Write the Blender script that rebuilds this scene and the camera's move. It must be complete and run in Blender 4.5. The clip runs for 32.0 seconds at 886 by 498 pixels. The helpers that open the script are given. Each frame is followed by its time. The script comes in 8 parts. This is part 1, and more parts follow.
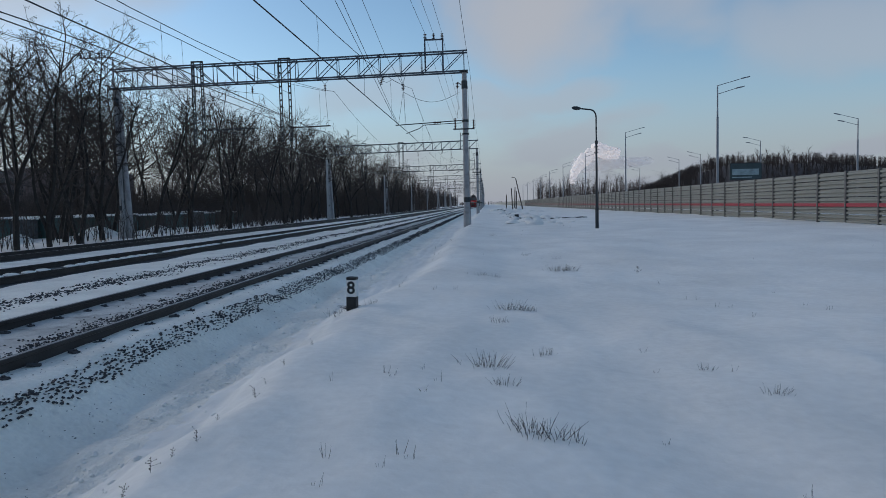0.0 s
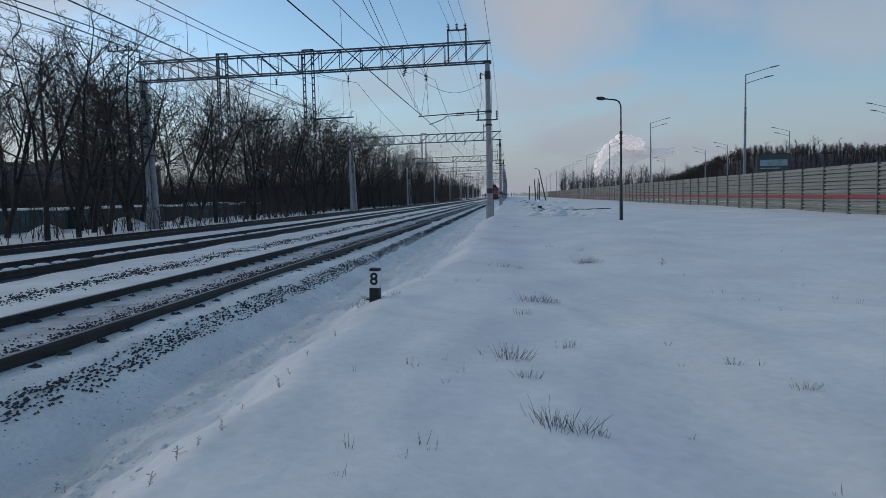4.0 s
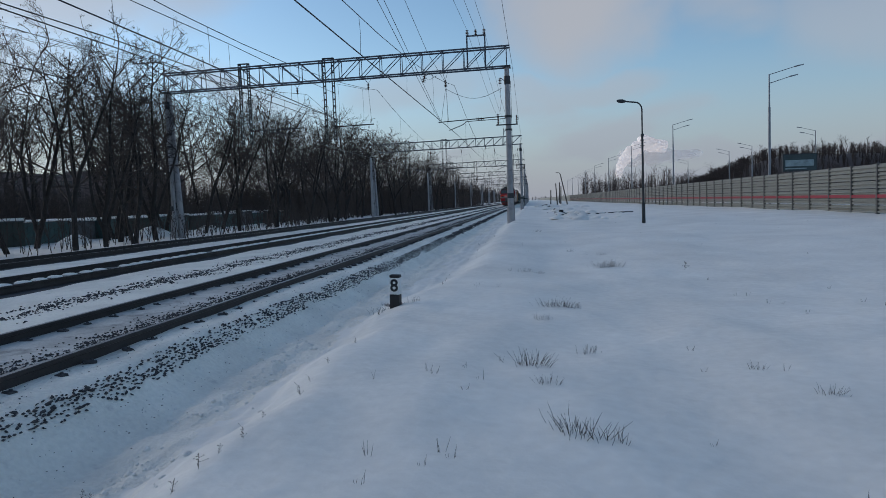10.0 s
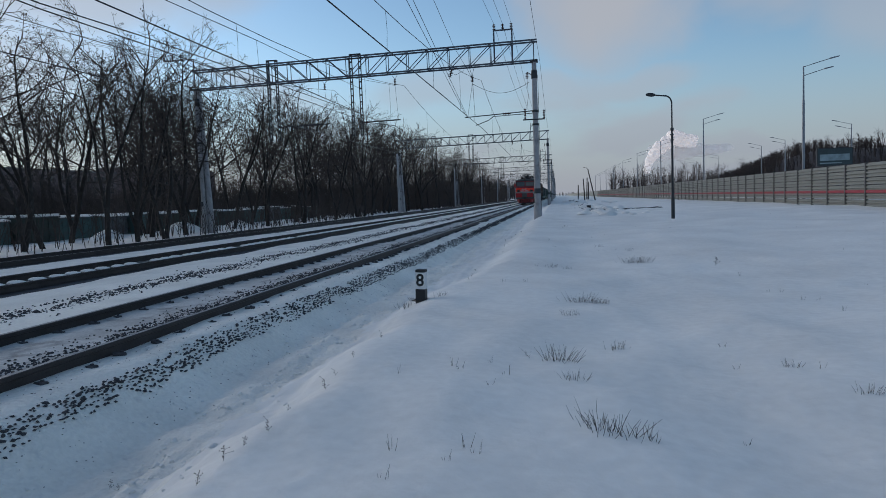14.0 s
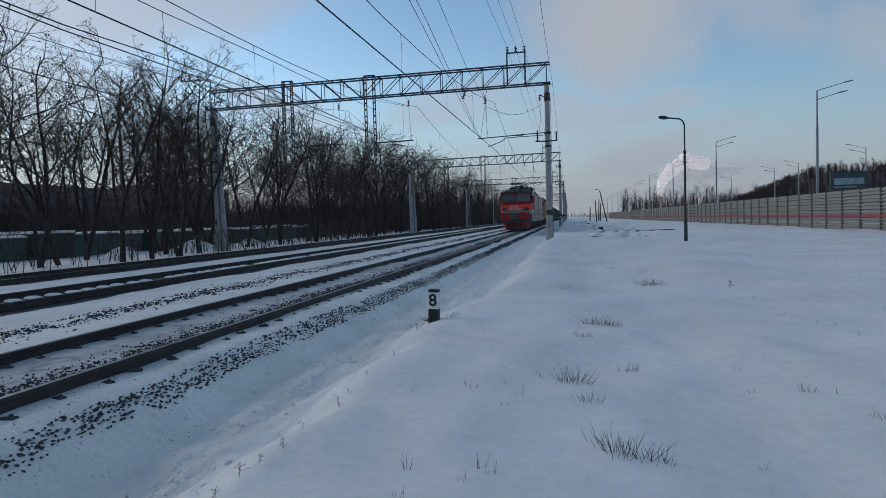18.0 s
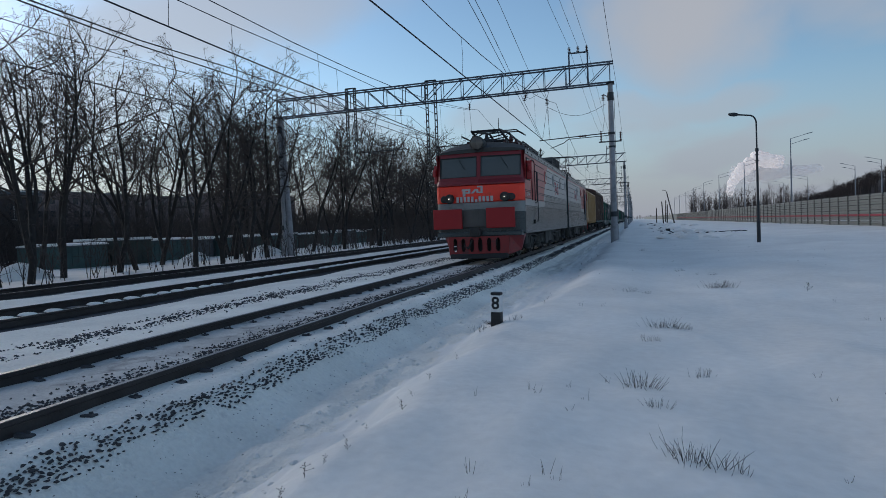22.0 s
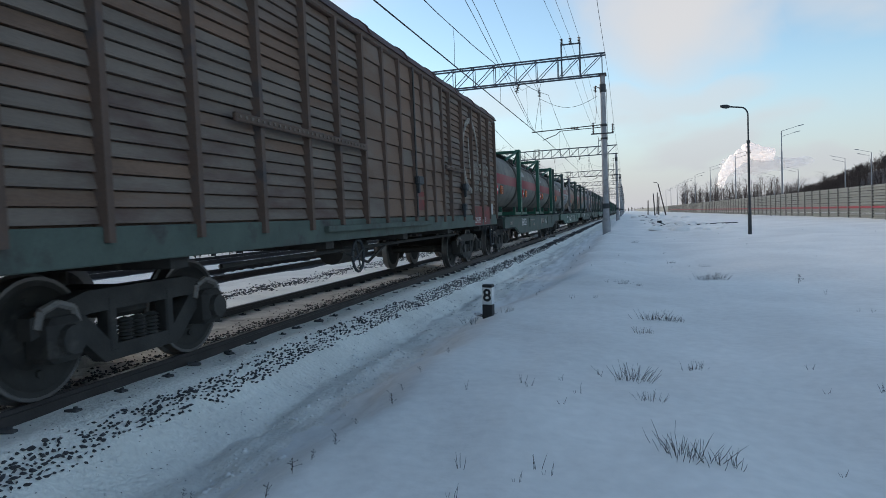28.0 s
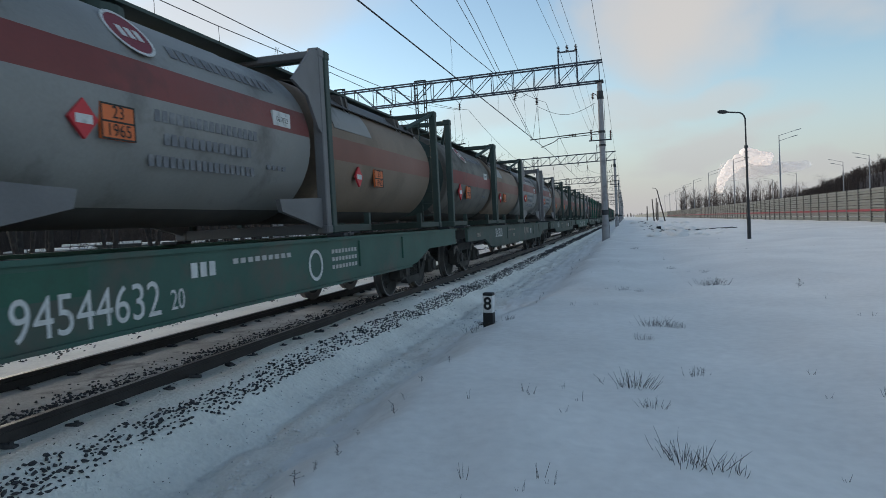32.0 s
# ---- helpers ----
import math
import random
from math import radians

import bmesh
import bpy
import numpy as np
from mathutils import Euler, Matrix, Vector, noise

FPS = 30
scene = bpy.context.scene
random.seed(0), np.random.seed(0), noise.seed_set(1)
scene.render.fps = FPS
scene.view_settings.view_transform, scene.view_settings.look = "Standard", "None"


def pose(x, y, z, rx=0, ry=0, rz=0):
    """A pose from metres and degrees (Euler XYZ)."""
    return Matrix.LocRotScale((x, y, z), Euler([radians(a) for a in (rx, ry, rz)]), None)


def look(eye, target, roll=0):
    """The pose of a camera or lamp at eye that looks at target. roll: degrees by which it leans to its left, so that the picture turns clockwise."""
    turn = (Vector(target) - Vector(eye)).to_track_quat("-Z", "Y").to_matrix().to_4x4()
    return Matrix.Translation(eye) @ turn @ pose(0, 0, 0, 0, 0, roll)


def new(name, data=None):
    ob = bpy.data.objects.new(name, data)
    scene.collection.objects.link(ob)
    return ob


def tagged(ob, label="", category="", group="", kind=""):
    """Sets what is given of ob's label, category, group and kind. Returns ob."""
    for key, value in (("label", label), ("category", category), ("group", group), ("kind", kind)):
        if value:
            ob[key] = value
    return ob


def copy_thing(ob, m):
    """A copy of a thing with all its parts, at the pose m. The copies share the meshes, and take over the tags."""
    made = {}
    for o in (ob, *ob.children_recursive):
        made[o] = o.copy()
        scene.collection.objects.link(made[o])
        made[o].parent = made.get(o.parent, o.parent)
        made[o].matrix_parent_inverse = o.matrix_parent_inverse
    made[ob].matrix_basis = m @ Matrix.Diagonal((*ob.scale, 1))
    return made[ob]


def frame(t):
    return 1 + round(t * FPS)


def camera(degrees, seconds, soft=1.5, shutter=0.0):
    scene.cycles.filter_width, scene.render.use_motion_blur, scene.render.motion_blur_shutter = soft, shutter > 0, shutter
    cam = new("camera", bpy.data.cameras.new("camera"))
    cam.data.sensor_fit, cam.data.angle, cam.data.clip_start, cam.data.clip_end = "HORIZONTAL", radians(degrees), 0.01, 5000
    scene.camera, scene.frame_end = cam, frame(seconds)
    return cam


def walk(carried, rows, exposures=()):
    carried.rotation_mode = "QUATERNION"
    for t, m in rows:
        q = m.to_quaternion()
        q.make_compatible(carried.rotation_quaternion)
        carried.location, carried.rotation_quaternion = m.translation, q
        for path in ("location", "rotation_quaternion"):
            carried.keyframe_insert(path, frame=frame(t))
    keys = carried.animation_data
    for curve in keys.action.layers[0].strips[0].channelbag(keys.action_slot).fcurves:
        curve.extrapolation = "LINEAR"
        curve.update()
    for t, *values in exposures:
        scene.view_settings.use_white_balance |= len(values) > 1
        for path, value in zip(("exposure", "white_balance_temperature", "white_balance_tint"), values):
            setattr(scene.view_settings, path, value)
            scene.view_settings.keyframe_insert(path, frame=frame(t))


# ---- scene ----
cam = camera(66.5, 32.0, soft=0.7, shutter=0.08)
PATH = [
    (0, pose(-0.005, -0.088, 1.295, 86.26, 1.40, 3.63)),
    (0.5, pose(-0.029, -0.066, 1.331, 85.99, 1.35, 3.51)),
    (1, pose(-0.044, 0.008, 1.329, 85.81, 0.98, 3.55)),
    (1.5, pose(-0.032, -0.067, 1.319, 86.09, 0.76, 3.99)),
    (2, pose(-0.030, -0.049, 1.301, 85.82, 0.31, 5.01)),
    (2.5, pose(-0.034, -0.055, 1.304, 85.70, 0.62, 4.80)),
    (3, pose(-0.023, -0.048, 1.293, 85.57, 0.61, 5.09)),
    (3.5, pose(-0.010, -0.075, 1.295, 85.52, 1.12, 5.31)),
    (5.5, pose(-0.010, -0.064, 1.300, 85.78, 1.52, 5.79)),
    (6, pose(-0.012, -0.048, 1.296, 85.72, 1.47, 6.02)),
    (6.5, pose(-0.009, -0.061, 1.298, 85.72, 1.43, 6.26)),
    (7, pose(0.006, -0.064, 1.299, 85.70, 1.61, 6.46)),
    (7.5, pose(-0.017, -0.047, 1.298, 85.58, 1.55, 6.59)),
    (8, pose(-0.004, -0.033, 1.292, 85.86, 1.52, 6.16)),
    (8.5, pose(0.000, -0.053, 1.302, 85.84, 1.91, 5.90)),
    (9, pose(-0.007, 0.001, 1.299, 85.84, 2.05, 6.13)),
    (9.5, pose(0.002, -0.056, 1.304, 85.87, 2.06, 7.20)),
    (10, pose(0.022, -0.075, 1.306, 86.08, 2.15, 7.34)),
    (10.5, pose(0.033, -0.078, 1.302, 85.92, 2.18, 7.71)),
    (11, pose(0.034, -0.063, 1.298, 85.81, 2.31, 8.24)),
    (11.5, pose(0.026, -0.060, 1.283, 85.95, 2.40, 8.94)),
    (12, pose(0.018, -0.045, 1.287, 86.18, 2.44, 8.77)),
    (12.5, pose(0.029, -0.054, 1.288, 86.11, 2.43, 8.74)),
    (13, pose(0.020, -0.047, 1.288, 85.99, 2.35, 9.07)),
    (13.5, pose(0.019, -0.014, 1.284, 85.77, 2.24, 9.36)),
    (15.5, pose(0.013, -0.050, 1.290, 86.17, 2.22, 10.02)),
    (16, pose(-0.002, -0.040, 1.287, 86.26, 2.00, 10.12)),
    (16.5, pose(0.001, -0.045, 1.282, 86.18, 1.69, 10.44)),
    (17, pose(0.000, -0.018, 1.281, 86.61, 1.73, 10.27)),
    (17.5, pose(-0.006, -0.040, 1.278, 87.23, 1.97, 10.49)),
    (18, pose(-0.006, -0.070, 1.289, 87.55, 1.66, 10.55)),
    (18.5, pose(-0.006, -0.061, 1.288, 87.70, 1.59, 11.08)),
    (19, pose(-0.018, -0.038, 1.277, 87.56, 1.78, 11.49)),
    (19.5, pose(-0.016, -0.025, 1.278, 87.20, 1.86, 12.00)),
    (20, pose(-0.017, -0.039, 1.282, 87.51, 1.96, 12.49)),
    (20.5, pose(-0.019, -0.012, 1.275, 87.24, 1.94, 12.95)),
    (21, pose(-0.015, 0.027, 1.276, 87.58, 1.71, 13.40)),
    (21.5, pose(-0.019, 0.004, 1.276, 87.93, 2.06, 14.14)),
    (22, pose(-0.013, -0.026, 1.273, 88.04, 2.27, 15.81)),
    (22.5, pose(-0.039, 0.089, 1.265, 88.12, 1.97, 17.42)),
    (23, pose(-0.043, 0.067, 1.272, 87.87, 2.35, 18.79)),
    (23.5, pose(-0.030, 0.044, 1.274, 87.88, 2.55, 18.60)),
    (24, pose(-0.034, 0.069, 1.268, 87.76, 2.69, 18.09)),
    (24.5, pose(-0.034, 0.056, 1.269, 87.77, 2.56, 17.14)),
    (25, pose(-0.016, 0.059, 1.272, 87.77, 2.77, 17.00)),
    (25.5, pose(-0.023, 0.048, 1.269, 88.07, 2.76, 16.66)),
    (26, pose(-0.034, 0.065, 1.270, 87.67, 2.61, 15.90)),
    (26.5, pose(-0.026, 0.068, 1.274, 87.29, 2.19, 15.70)),
    (28.5, pose(-0.023, 0.049, 1.268, 87.40, 2.27, 15.02)),
    (29, pose(-0.025, 0.060, 1.270, 87.81, 2.19, 14.95)),
    (29.5, pose(-0.014, 0.042, 1.270, 87.98, 2.45, 15.04)),
    (30, pose(-0.018, 0.040, 1.271, 88.43, 2.49, 15.15)),
    (30.5, pose(-0.012, 0.005, 1.266, 88.68, 2.34, 14.94)),
    (31, pose(-0.012, 0.054, 1.266, 88.66, 2.68, 14.68)),
    (31.5, pose(-0.005, 0.040, 1.277, 87.99, 3.27, 14.88)),
    (32, pose(-0.023, 0.047, 1.277, 88.03, 2.94, 15.09)),
]
EXPOSURES = [(0.0, 0.07, 6550, 12), (22.0, 0.05, 6550, 12), (23.0, 0.27, 6550, 12), (24.2, 0.74, 6550, 12), (25.0, 0.80, 6700, 12), (26.0, 0.78, 7050, 12), (28.5, 0.76, 7250, 12), (30.2, 0.66, 7450, 12), (32.0, 0.57, 7650, 12)]
walk(cam, PATH, EXPOSURES)

# ---- light ----
world = bpy.data.worlds.new("world")
scene.world = world
world.use_nodes = True


def build_sky():
    """Winter dusk: a pale blue sky with soft cloud banks."""
    nt = world.node_tree
    nt.nodes.clear()
    N, L = nt.nodes.new, nt.links.new
    out, bg = N("ShaderNodeOutputWorld"), N("ShaderNodeBackground")
    sky = N("ShaderNodeTexSky")
    sky.sky_type, sky.sun_disc = "NISHITA", False
    sky.sun_elevation, sky.sun_rotation = radians(SUN_EL), radians(SUN_AZ)
    sky.air_density, sky.dust_density, sky.ozone_density = 1.0, 0.3, 4.0
    coord = N("ShaderNodeTexCoord")
    sep = N("ShaderNodeSeparateXYZ")
    L(coord.outputs["Generated"], sep.inputs[0])
    # a flat cloud layer: direction divided by its height
    up = N("ShaderNodeMath")
    up.operation, up.inputs[1].default_value = "ADD", 0.10
    absz = N("ShaderNodeMath")
    absz.operation = "ABSOLUTE"
    L(sep.outputs[2], absz.inputs[0])
    L(absz.outputs[0], up.inputs[0])
    inv = N("ShaderNodeMath")
    inv.operation, inv.inputs[0].default_value = "DIVIDE", 1.0
    L(up.outputs[0], inv.inputs[1])
    flat = N("ShaderNodeVectorMath")
    flat.operation = "SCALE"
    L(coord.outputs["Generated"], flat.inputs[0])
    L(inv.outputs[0], flat.inputs["Scale"])
    shift = N("ShaderNodeMapping")
    shift.inputs["Location"].default_value = CLOUD_SHIFT
    shift.inputs["Rotation"].default_value = (0, 0, radians(24))
    shift.inputs["Scale"].default_value = (0.95, 0.50, 0.0)
    L(flat.outputs[0], shift.inputs[0])
    clouds = N("ShaderNodeTexNoise")
    clouds.inputs["Scale"].default_value, clouds.inputs["Detail"].default_value = 1.0, 5.0
    clouds.inputs["Roughness"].default_value, clouds.inputs["Distortion"].default_value = 0.42, 0.25
    L(shift.outputs[0], clouds.inputs["Vector"])
    cover = N("ShaderNodeMapRange")
    cover.interpolation_type = "SMOOTHSTEP"
    cover.inputs["From Min"].default_value, cover.inputs["From Max"].default_value = 0.48, 0.66
    cover.inputs["To Max"].default_value = 0.6
    L(clouds.outputs["Fac"], cover.inputs["Value"])

    def calc(op, p, q, third=None):
        m = N("ShaderNodeMath")
        m.operation = op
        for k, w in enumerate((p, q, third)):
            if w is None:
                continue
            if isinstance(w, (int, float)):
                m.inputs[k].default_value = w
            else:
                L(w, m.inputs[k])
        return m.outputs[0]

    # single banks: bearing and rise of each over the line of the track, widths, thickness of cloud
    ahead = calc("MAXIMUM", sep.outputs[1], 0.05)
    fray = N("ShaderNodeTexNoise")
    fray.inputs["Scale"].default_value, fray.inputs["Detail"].default_value = 6.5, 5.0
    L(coord.outputs["Generated"], fray.inputs["Vector"])
    edge = N("ShaderNodeSeparateXYZ")
    L(fray.outputs["Color"], edge.inputs[0])
    bear = calc("ADD", calc("DIVIDE", sep.outputs[0], ahead), calc("MULTIPLY_ADD", edge.outputs[0], 0.26, -0.13))
    rise = calc("ADD", calc("DIVIDE", sep.outputs[2], ahead), calc("MULTIPLY_ADD", edge.outputs[1], 0.10, -0.05))
    total = cover.outputs[0]
    for bu, bv, wu, wv, thick in CLOUD_BANKS:
        du, dv = calc("MULTIPLY_ADD", bear, 1 / wu, -bu / wu), calc("MULTIPLY_ADD", rise, 1 / wv, -bv / wv)
        far = calc("ADD", calc("MULTIPLY", du, du), calc("MULTIPLY", dv, dv))
        soft = N("ShaderNodeMapRange")
        soft.interpolation_type = "SMOOTHSTEP"
        soft.inputs["From Min"].default_value, soft.inputs["From Max"].default_value = 0.0, 2.2
        soft.inputs["To Min"].default_value, soft.inputs["To Max"].default_value = thick, 0.0
        L(far, soft.inputs["Value"])
        total = calc("MAXIMUM", total, soft.outputs[0])
    scale = N("ShaderNodeVectorMath")
    scale.operation = "SCALE"
    scale.inputs["Scale"].default_value = SKY_GAIN
    tint = N("ShaderNodeVectorMath")
    tint.operation = "MULTIPLY"
    tint.inputs[1].default_value = SKY_TINT
    L(sky.outputs[0], tint.inputs[0])
    L(tint.outputs[0], scale.inputs[0])
    mix = N("ShaderNodeMix")
    mix.data_type = "RGBA"
    L(total, mix.inputs[0])
    L(scale.outputs[0], mix.inputs[6])
    mix.inputs[7].default_value = CLOUD_COLOUR
    haze = N("ShaderNodeMapRange")
    haze.interpolation_type = "SMOOTHSTEP"
    haze.inputs["From Min"].default_value, haze.inputs["From Max"].default_value = 0.0, 0.21
    haze.inputs["To Min"].default_value, haze.inputs["To Max"].default_value = 0.92, 0.0
    L(absz.outputs[0], haze.inputs["Value"])
    veil = N("ShaderNodeMix")
    veil.data_type = "RGBA"
    L(haze.outputs[0], veil.inputs[0])
    L(mix.outputs[2], veil.inputs[6])
    veil.inputs[7].default_value = HAZE_COLOUR
    # the sky brightens towards the veiled sun
    glow = N("ShaderNodeVectorMath")
    glow.operation = "DOT_PRODUCT"
    glow.inputs[1].default_value = SUN_WAY
    L(coord.outputs["Generated"], glow.inputs[0])
    halo = N("ShaderNodeMapRange")
    halo.interpolation_type = "SMOOTHSTEP"
    halo.inputs["From Min"].default_value, halo.inputs["From Max"].default_value = 0.6, 1.0
    halo.inputs["To Min"].default_value, halo.inputs["To Max"].default_value = 1.0, 1.1
    L(glow.outputs["Value"], halo.inputs["Value"])
    bright = N("ShaderNodeVectorMath")
    bright.operation = "SCALE"
    L(veil.outputs[2], bright.inputs[0])
    L(halo.outputs[0], bright.inputs["Scale"])
    L(bright.outputs[0], bg.inputs[0])
    bg.inputs[1].default_value = SKY_STRENGTH
    L(bg.outputs[0], out.inputs[0])


SUN_EL, SUN_AZ = 17.0, 295.0
SUN_WAY = (-0.867, 0.404, 0.292)
SKY_GAIN, SKY_STRENGTH, SKY_TINT = 0.95, 0.158, (1.05, 1.0, 0.89)
CLOUD_SHIFT, CLOUD_COLOUR = (2.1, 0.4, 0.0), (2.58, 2.71, 2.95, 1)
CLOUD_BANKS = ((0.07, 0.28, 0.13, 0.08, 0.9), (0.07, 0.156, 0.11, 0.020, 0.5), (0.54, 0.225, 0.17, 0.055, 0.55), (0.27, 0.062, 0.12, 0.016, 0.5),
               (-0.14, 0.165, 0.10, 0.03, 0.45), (-0.72, 0.36, 0.30, 0.07, 0.7), (-1.0, 0.24, 0.3, 0.09, 0.6))
HAZE_COLOUR = (1.83, 2.06, 2.52, 1)
build_sky()
sun = new("sun", bpy.data.lights.new("sun", "SUN"))
sun.data.energy, sun.data.angle, sun.data.color = 1.15, radians(35), (1.0, 0.89, 0.79)
sun.matrix_world = look((-90, 42, 30), (0, 0, 0))
tagged(sun, "low soft winter sun behind thin cloud", "sun", kind="structure")


# ---- mesh building ----
class Shape:
    """Collects faces of one mesh."""

    def __init__(self):
        self.v, self.f, self.m = [], [], []
        self.slot = 0

    def add(self, verts, faces):
        n = len(self.v)
        self.v.extend(verts)
        self.f.extend([tuple(i + n for i in q) for q in faces])
        self.m.extend([self.slot] * len(faces))
        return self

    def box(self, x, y, z, sx, sy, sz, ch=0.0, turn=None):
        """A box with its centre at x, y, z; ch: chamfer of its edges."""
        hx, hy, hz = sx / 2, sy / 2, sz / 2
        if ch <= 0:
            vs = [(i * hx, j * hy, k * hz) for i in (-1, 1) for j in (-1, 1) for k in (-1, 1)]
            fs = [(0, 1, 3, 2), (4, 6, 7, 5), (0, 4, 5, 1), (2, 3, 7, 6), (0, 2, 6, 4), (1, 5, 7, 3)]
        else:
            c = min(ch, hx * 0.49, hy * 0.49, hz * 0.49)
            vs, fs = [], []
            idx = {}
            for i in (-1, 1):
                for j in (-1, 1):
                    for k in (-1, 1):
                        for a in range(3):
                            p = [i * (hx - c), j * (hy - c), k * (hz - c)]
                            p[a] += c * (i, j, k)[a]
                            idx[(i, j, k, a)] = len(vs)
                            vs.append(tuple(p))
            for s in (-1, 1):
                q = [idx[(s, j, k, 0)] for j, k in ((-1, -1), (1, -1), (1, 1), (-1, 1))]
                fs.append(tuple(q if s > 0 else q[::-1]))
                q = [idx[(i, s, k, 1)] for i, k in ((-1, -1), (-1, 1), (1, 1), (1, -1))]
                fs.append(tuple(q if s > 0 else q[::-1]))
                q = [idx[(i, j, s, 2)] for i, j in ((-1, -1), (1, -1), (1, 1), (-1, 1))]
                fs.append(tuple(q if s > 0 else q[::-1]))
            for a, b in ((0, 1), (0, 2), (1, 2)):
                c3 = 3 - a - b
                for s in (-1, 1):
                    for u in (-1, 1):
                        key = [0, 0, 0]
                        key[a], key[b] = s, u
                        k0, k1 = list(key), list(key)
                        k0[c3], k1[c3] = -1, 1
                        fs.append((idx[(*k0, a)], idx[(*k1, a)], idx[(*k1, b)], idx[(*k0, b)]))
            for i in (-1, 1):
                for j in (-1, 1):
                    for k in (-1, 1):
                        fs.append(tuple(idx[(i, j, k, a)] for a in range(3)))
        if turn is not None:
            vs = [tuple(turn @ Vector(p)) for p in vs]
        return self.add([(p[0] + x, p[1] + y, p[2] + z) for p in vs], fs)

    def span(self, x0, x1, y0, y1, z0, z1, ch=0.0):
        return self.box((x0 + x1) / 2, (y0 + y1) / 2, (z0 + z1) / 2, abs(x1 - x0), abs(y1 - y0), abs(z1 - z0), ch)

    def cyl(self, p0, p1, r0, r1=None, n=10, caps=True):
        r1 = r0 if r1 is None else r1
        p0, p1 = Vector(p0), Vector(p1)
        w = (p1 - p0).normalized()
        u = w.orthogonal().normalized()
        t = w.cross(u)
        ring = [(math.cos(2 * math.pi * i / n), math.sin(2 * math.pi * i / n)) for i in range(n)]
        vs = [tuple(p0 + (u * c + t * s) * r0) for c, s in ring] + [tuple(p1 + (u * c + t * s) * r1) for c, s in ring]
        fs = [(i, (i + 1) % n, n + (i + 1) % n, n + i) for i in range(n)]
        if caps:
            fs += [tuple(range(n - 1, -1, -1)), tuple(range(n, 2 * n))]
        return self.add(vs, fs)

    def tube(self, pts, r, n=6):
        for a, b in zip(pts, pts[1:]):
            self.cyl(a, b, r, r, n)
        return self

    def lathe(self, p0, axis, profile, n=24):
        """Turns (distance along axis, radius) pairs round the axis through p0."""
        p0, w = Vector(p0), Vector(axis).normalized()
        u = w.orthogonal().normalized()
        t = w.cross(u)
        vs, fs = [], []
        for d, r in profile:
            for i in range(n):
                a = 2 * math.pi * i / n
                vs.append(tuple(p0 + w * d + (u * math.cos(a) + t * math.sin(a)) * max(r, 1e-4)))
        for k in range(len(profile) - 1):
            for i in range(n):
                j = (i + 1) % n
                fs.append((k * n + i, k * n + j, (k + 1) * n + j, (k + 1) * n + i))
        return self.add(vs, fs)

    def prism(self, poly, axis, a, b):
        """Extrudes a polygon, given in the other two axes in order, from a to b along axis 0, 1 or 2."""
        n = len(poly)

        def put(p, c):
            q = list(p)
            q.insert(axis, c)
            return tuple(q)

        vs = [put(p, a) for p in poly] + [put(p, b) for p in poly]
        fs = [(i, (i + 1) % n, n + (i + 1) % n, n + i) for i in range(n)]
        fs += [tuple(range(n - 1, -1, -1)), tuple(range(n, 2 * n))]
        return self.add(vs, fs)

    def mesh(self, name, mats, smooth=False):
        me = bpy.data.meshes.new(name)
        me.from_pydata(self.v, [], self.f)
        for m in mats if isinstance(mats, (list, tuple)) else [mats]:
            me.materials.append(m)
        me.polygons.foreach_set("material_index", self.m)
        bm = bmesh.new()
        bm.from_mesh(me)
        bmesh.ops.recalc_face_normals(bm, faces=bm.faces)
        bm.to_mesh(me)
        bm.free()
        if smooth:
            me.polygons.foreach_set("use_smooth", [True] * len(me.polygons))
            me.set_sharp_from_angle(angle=radians(40))
        me.update()
        return me


def part(name, shape, mats, parent=None, label="", smooth=False, at=None):
    """One mesh object from a shape, under a thing or a part."""
    me = shape if isinstance(shape, bpy.types.Mesh) else shape.mesh(name, mats, smooth)
    ob = new(name, me)
    ob.parent = parent
    if at is not None:
        ob.matrix_basis = at if isinstance(at, Matrix) else Matrix.Translation(at)
    return tagged(ob, label)


def thing(name, label, category, group="", at=None, kind=""):
    ob = new(name)
    ob.empty_display_size = 0.2
    if at is not None:
        ob.matrix_basis = at if isinstance(at, Matrix) else Matrix.Translation(at)
    return tagged(ob, label, category, group, kind)


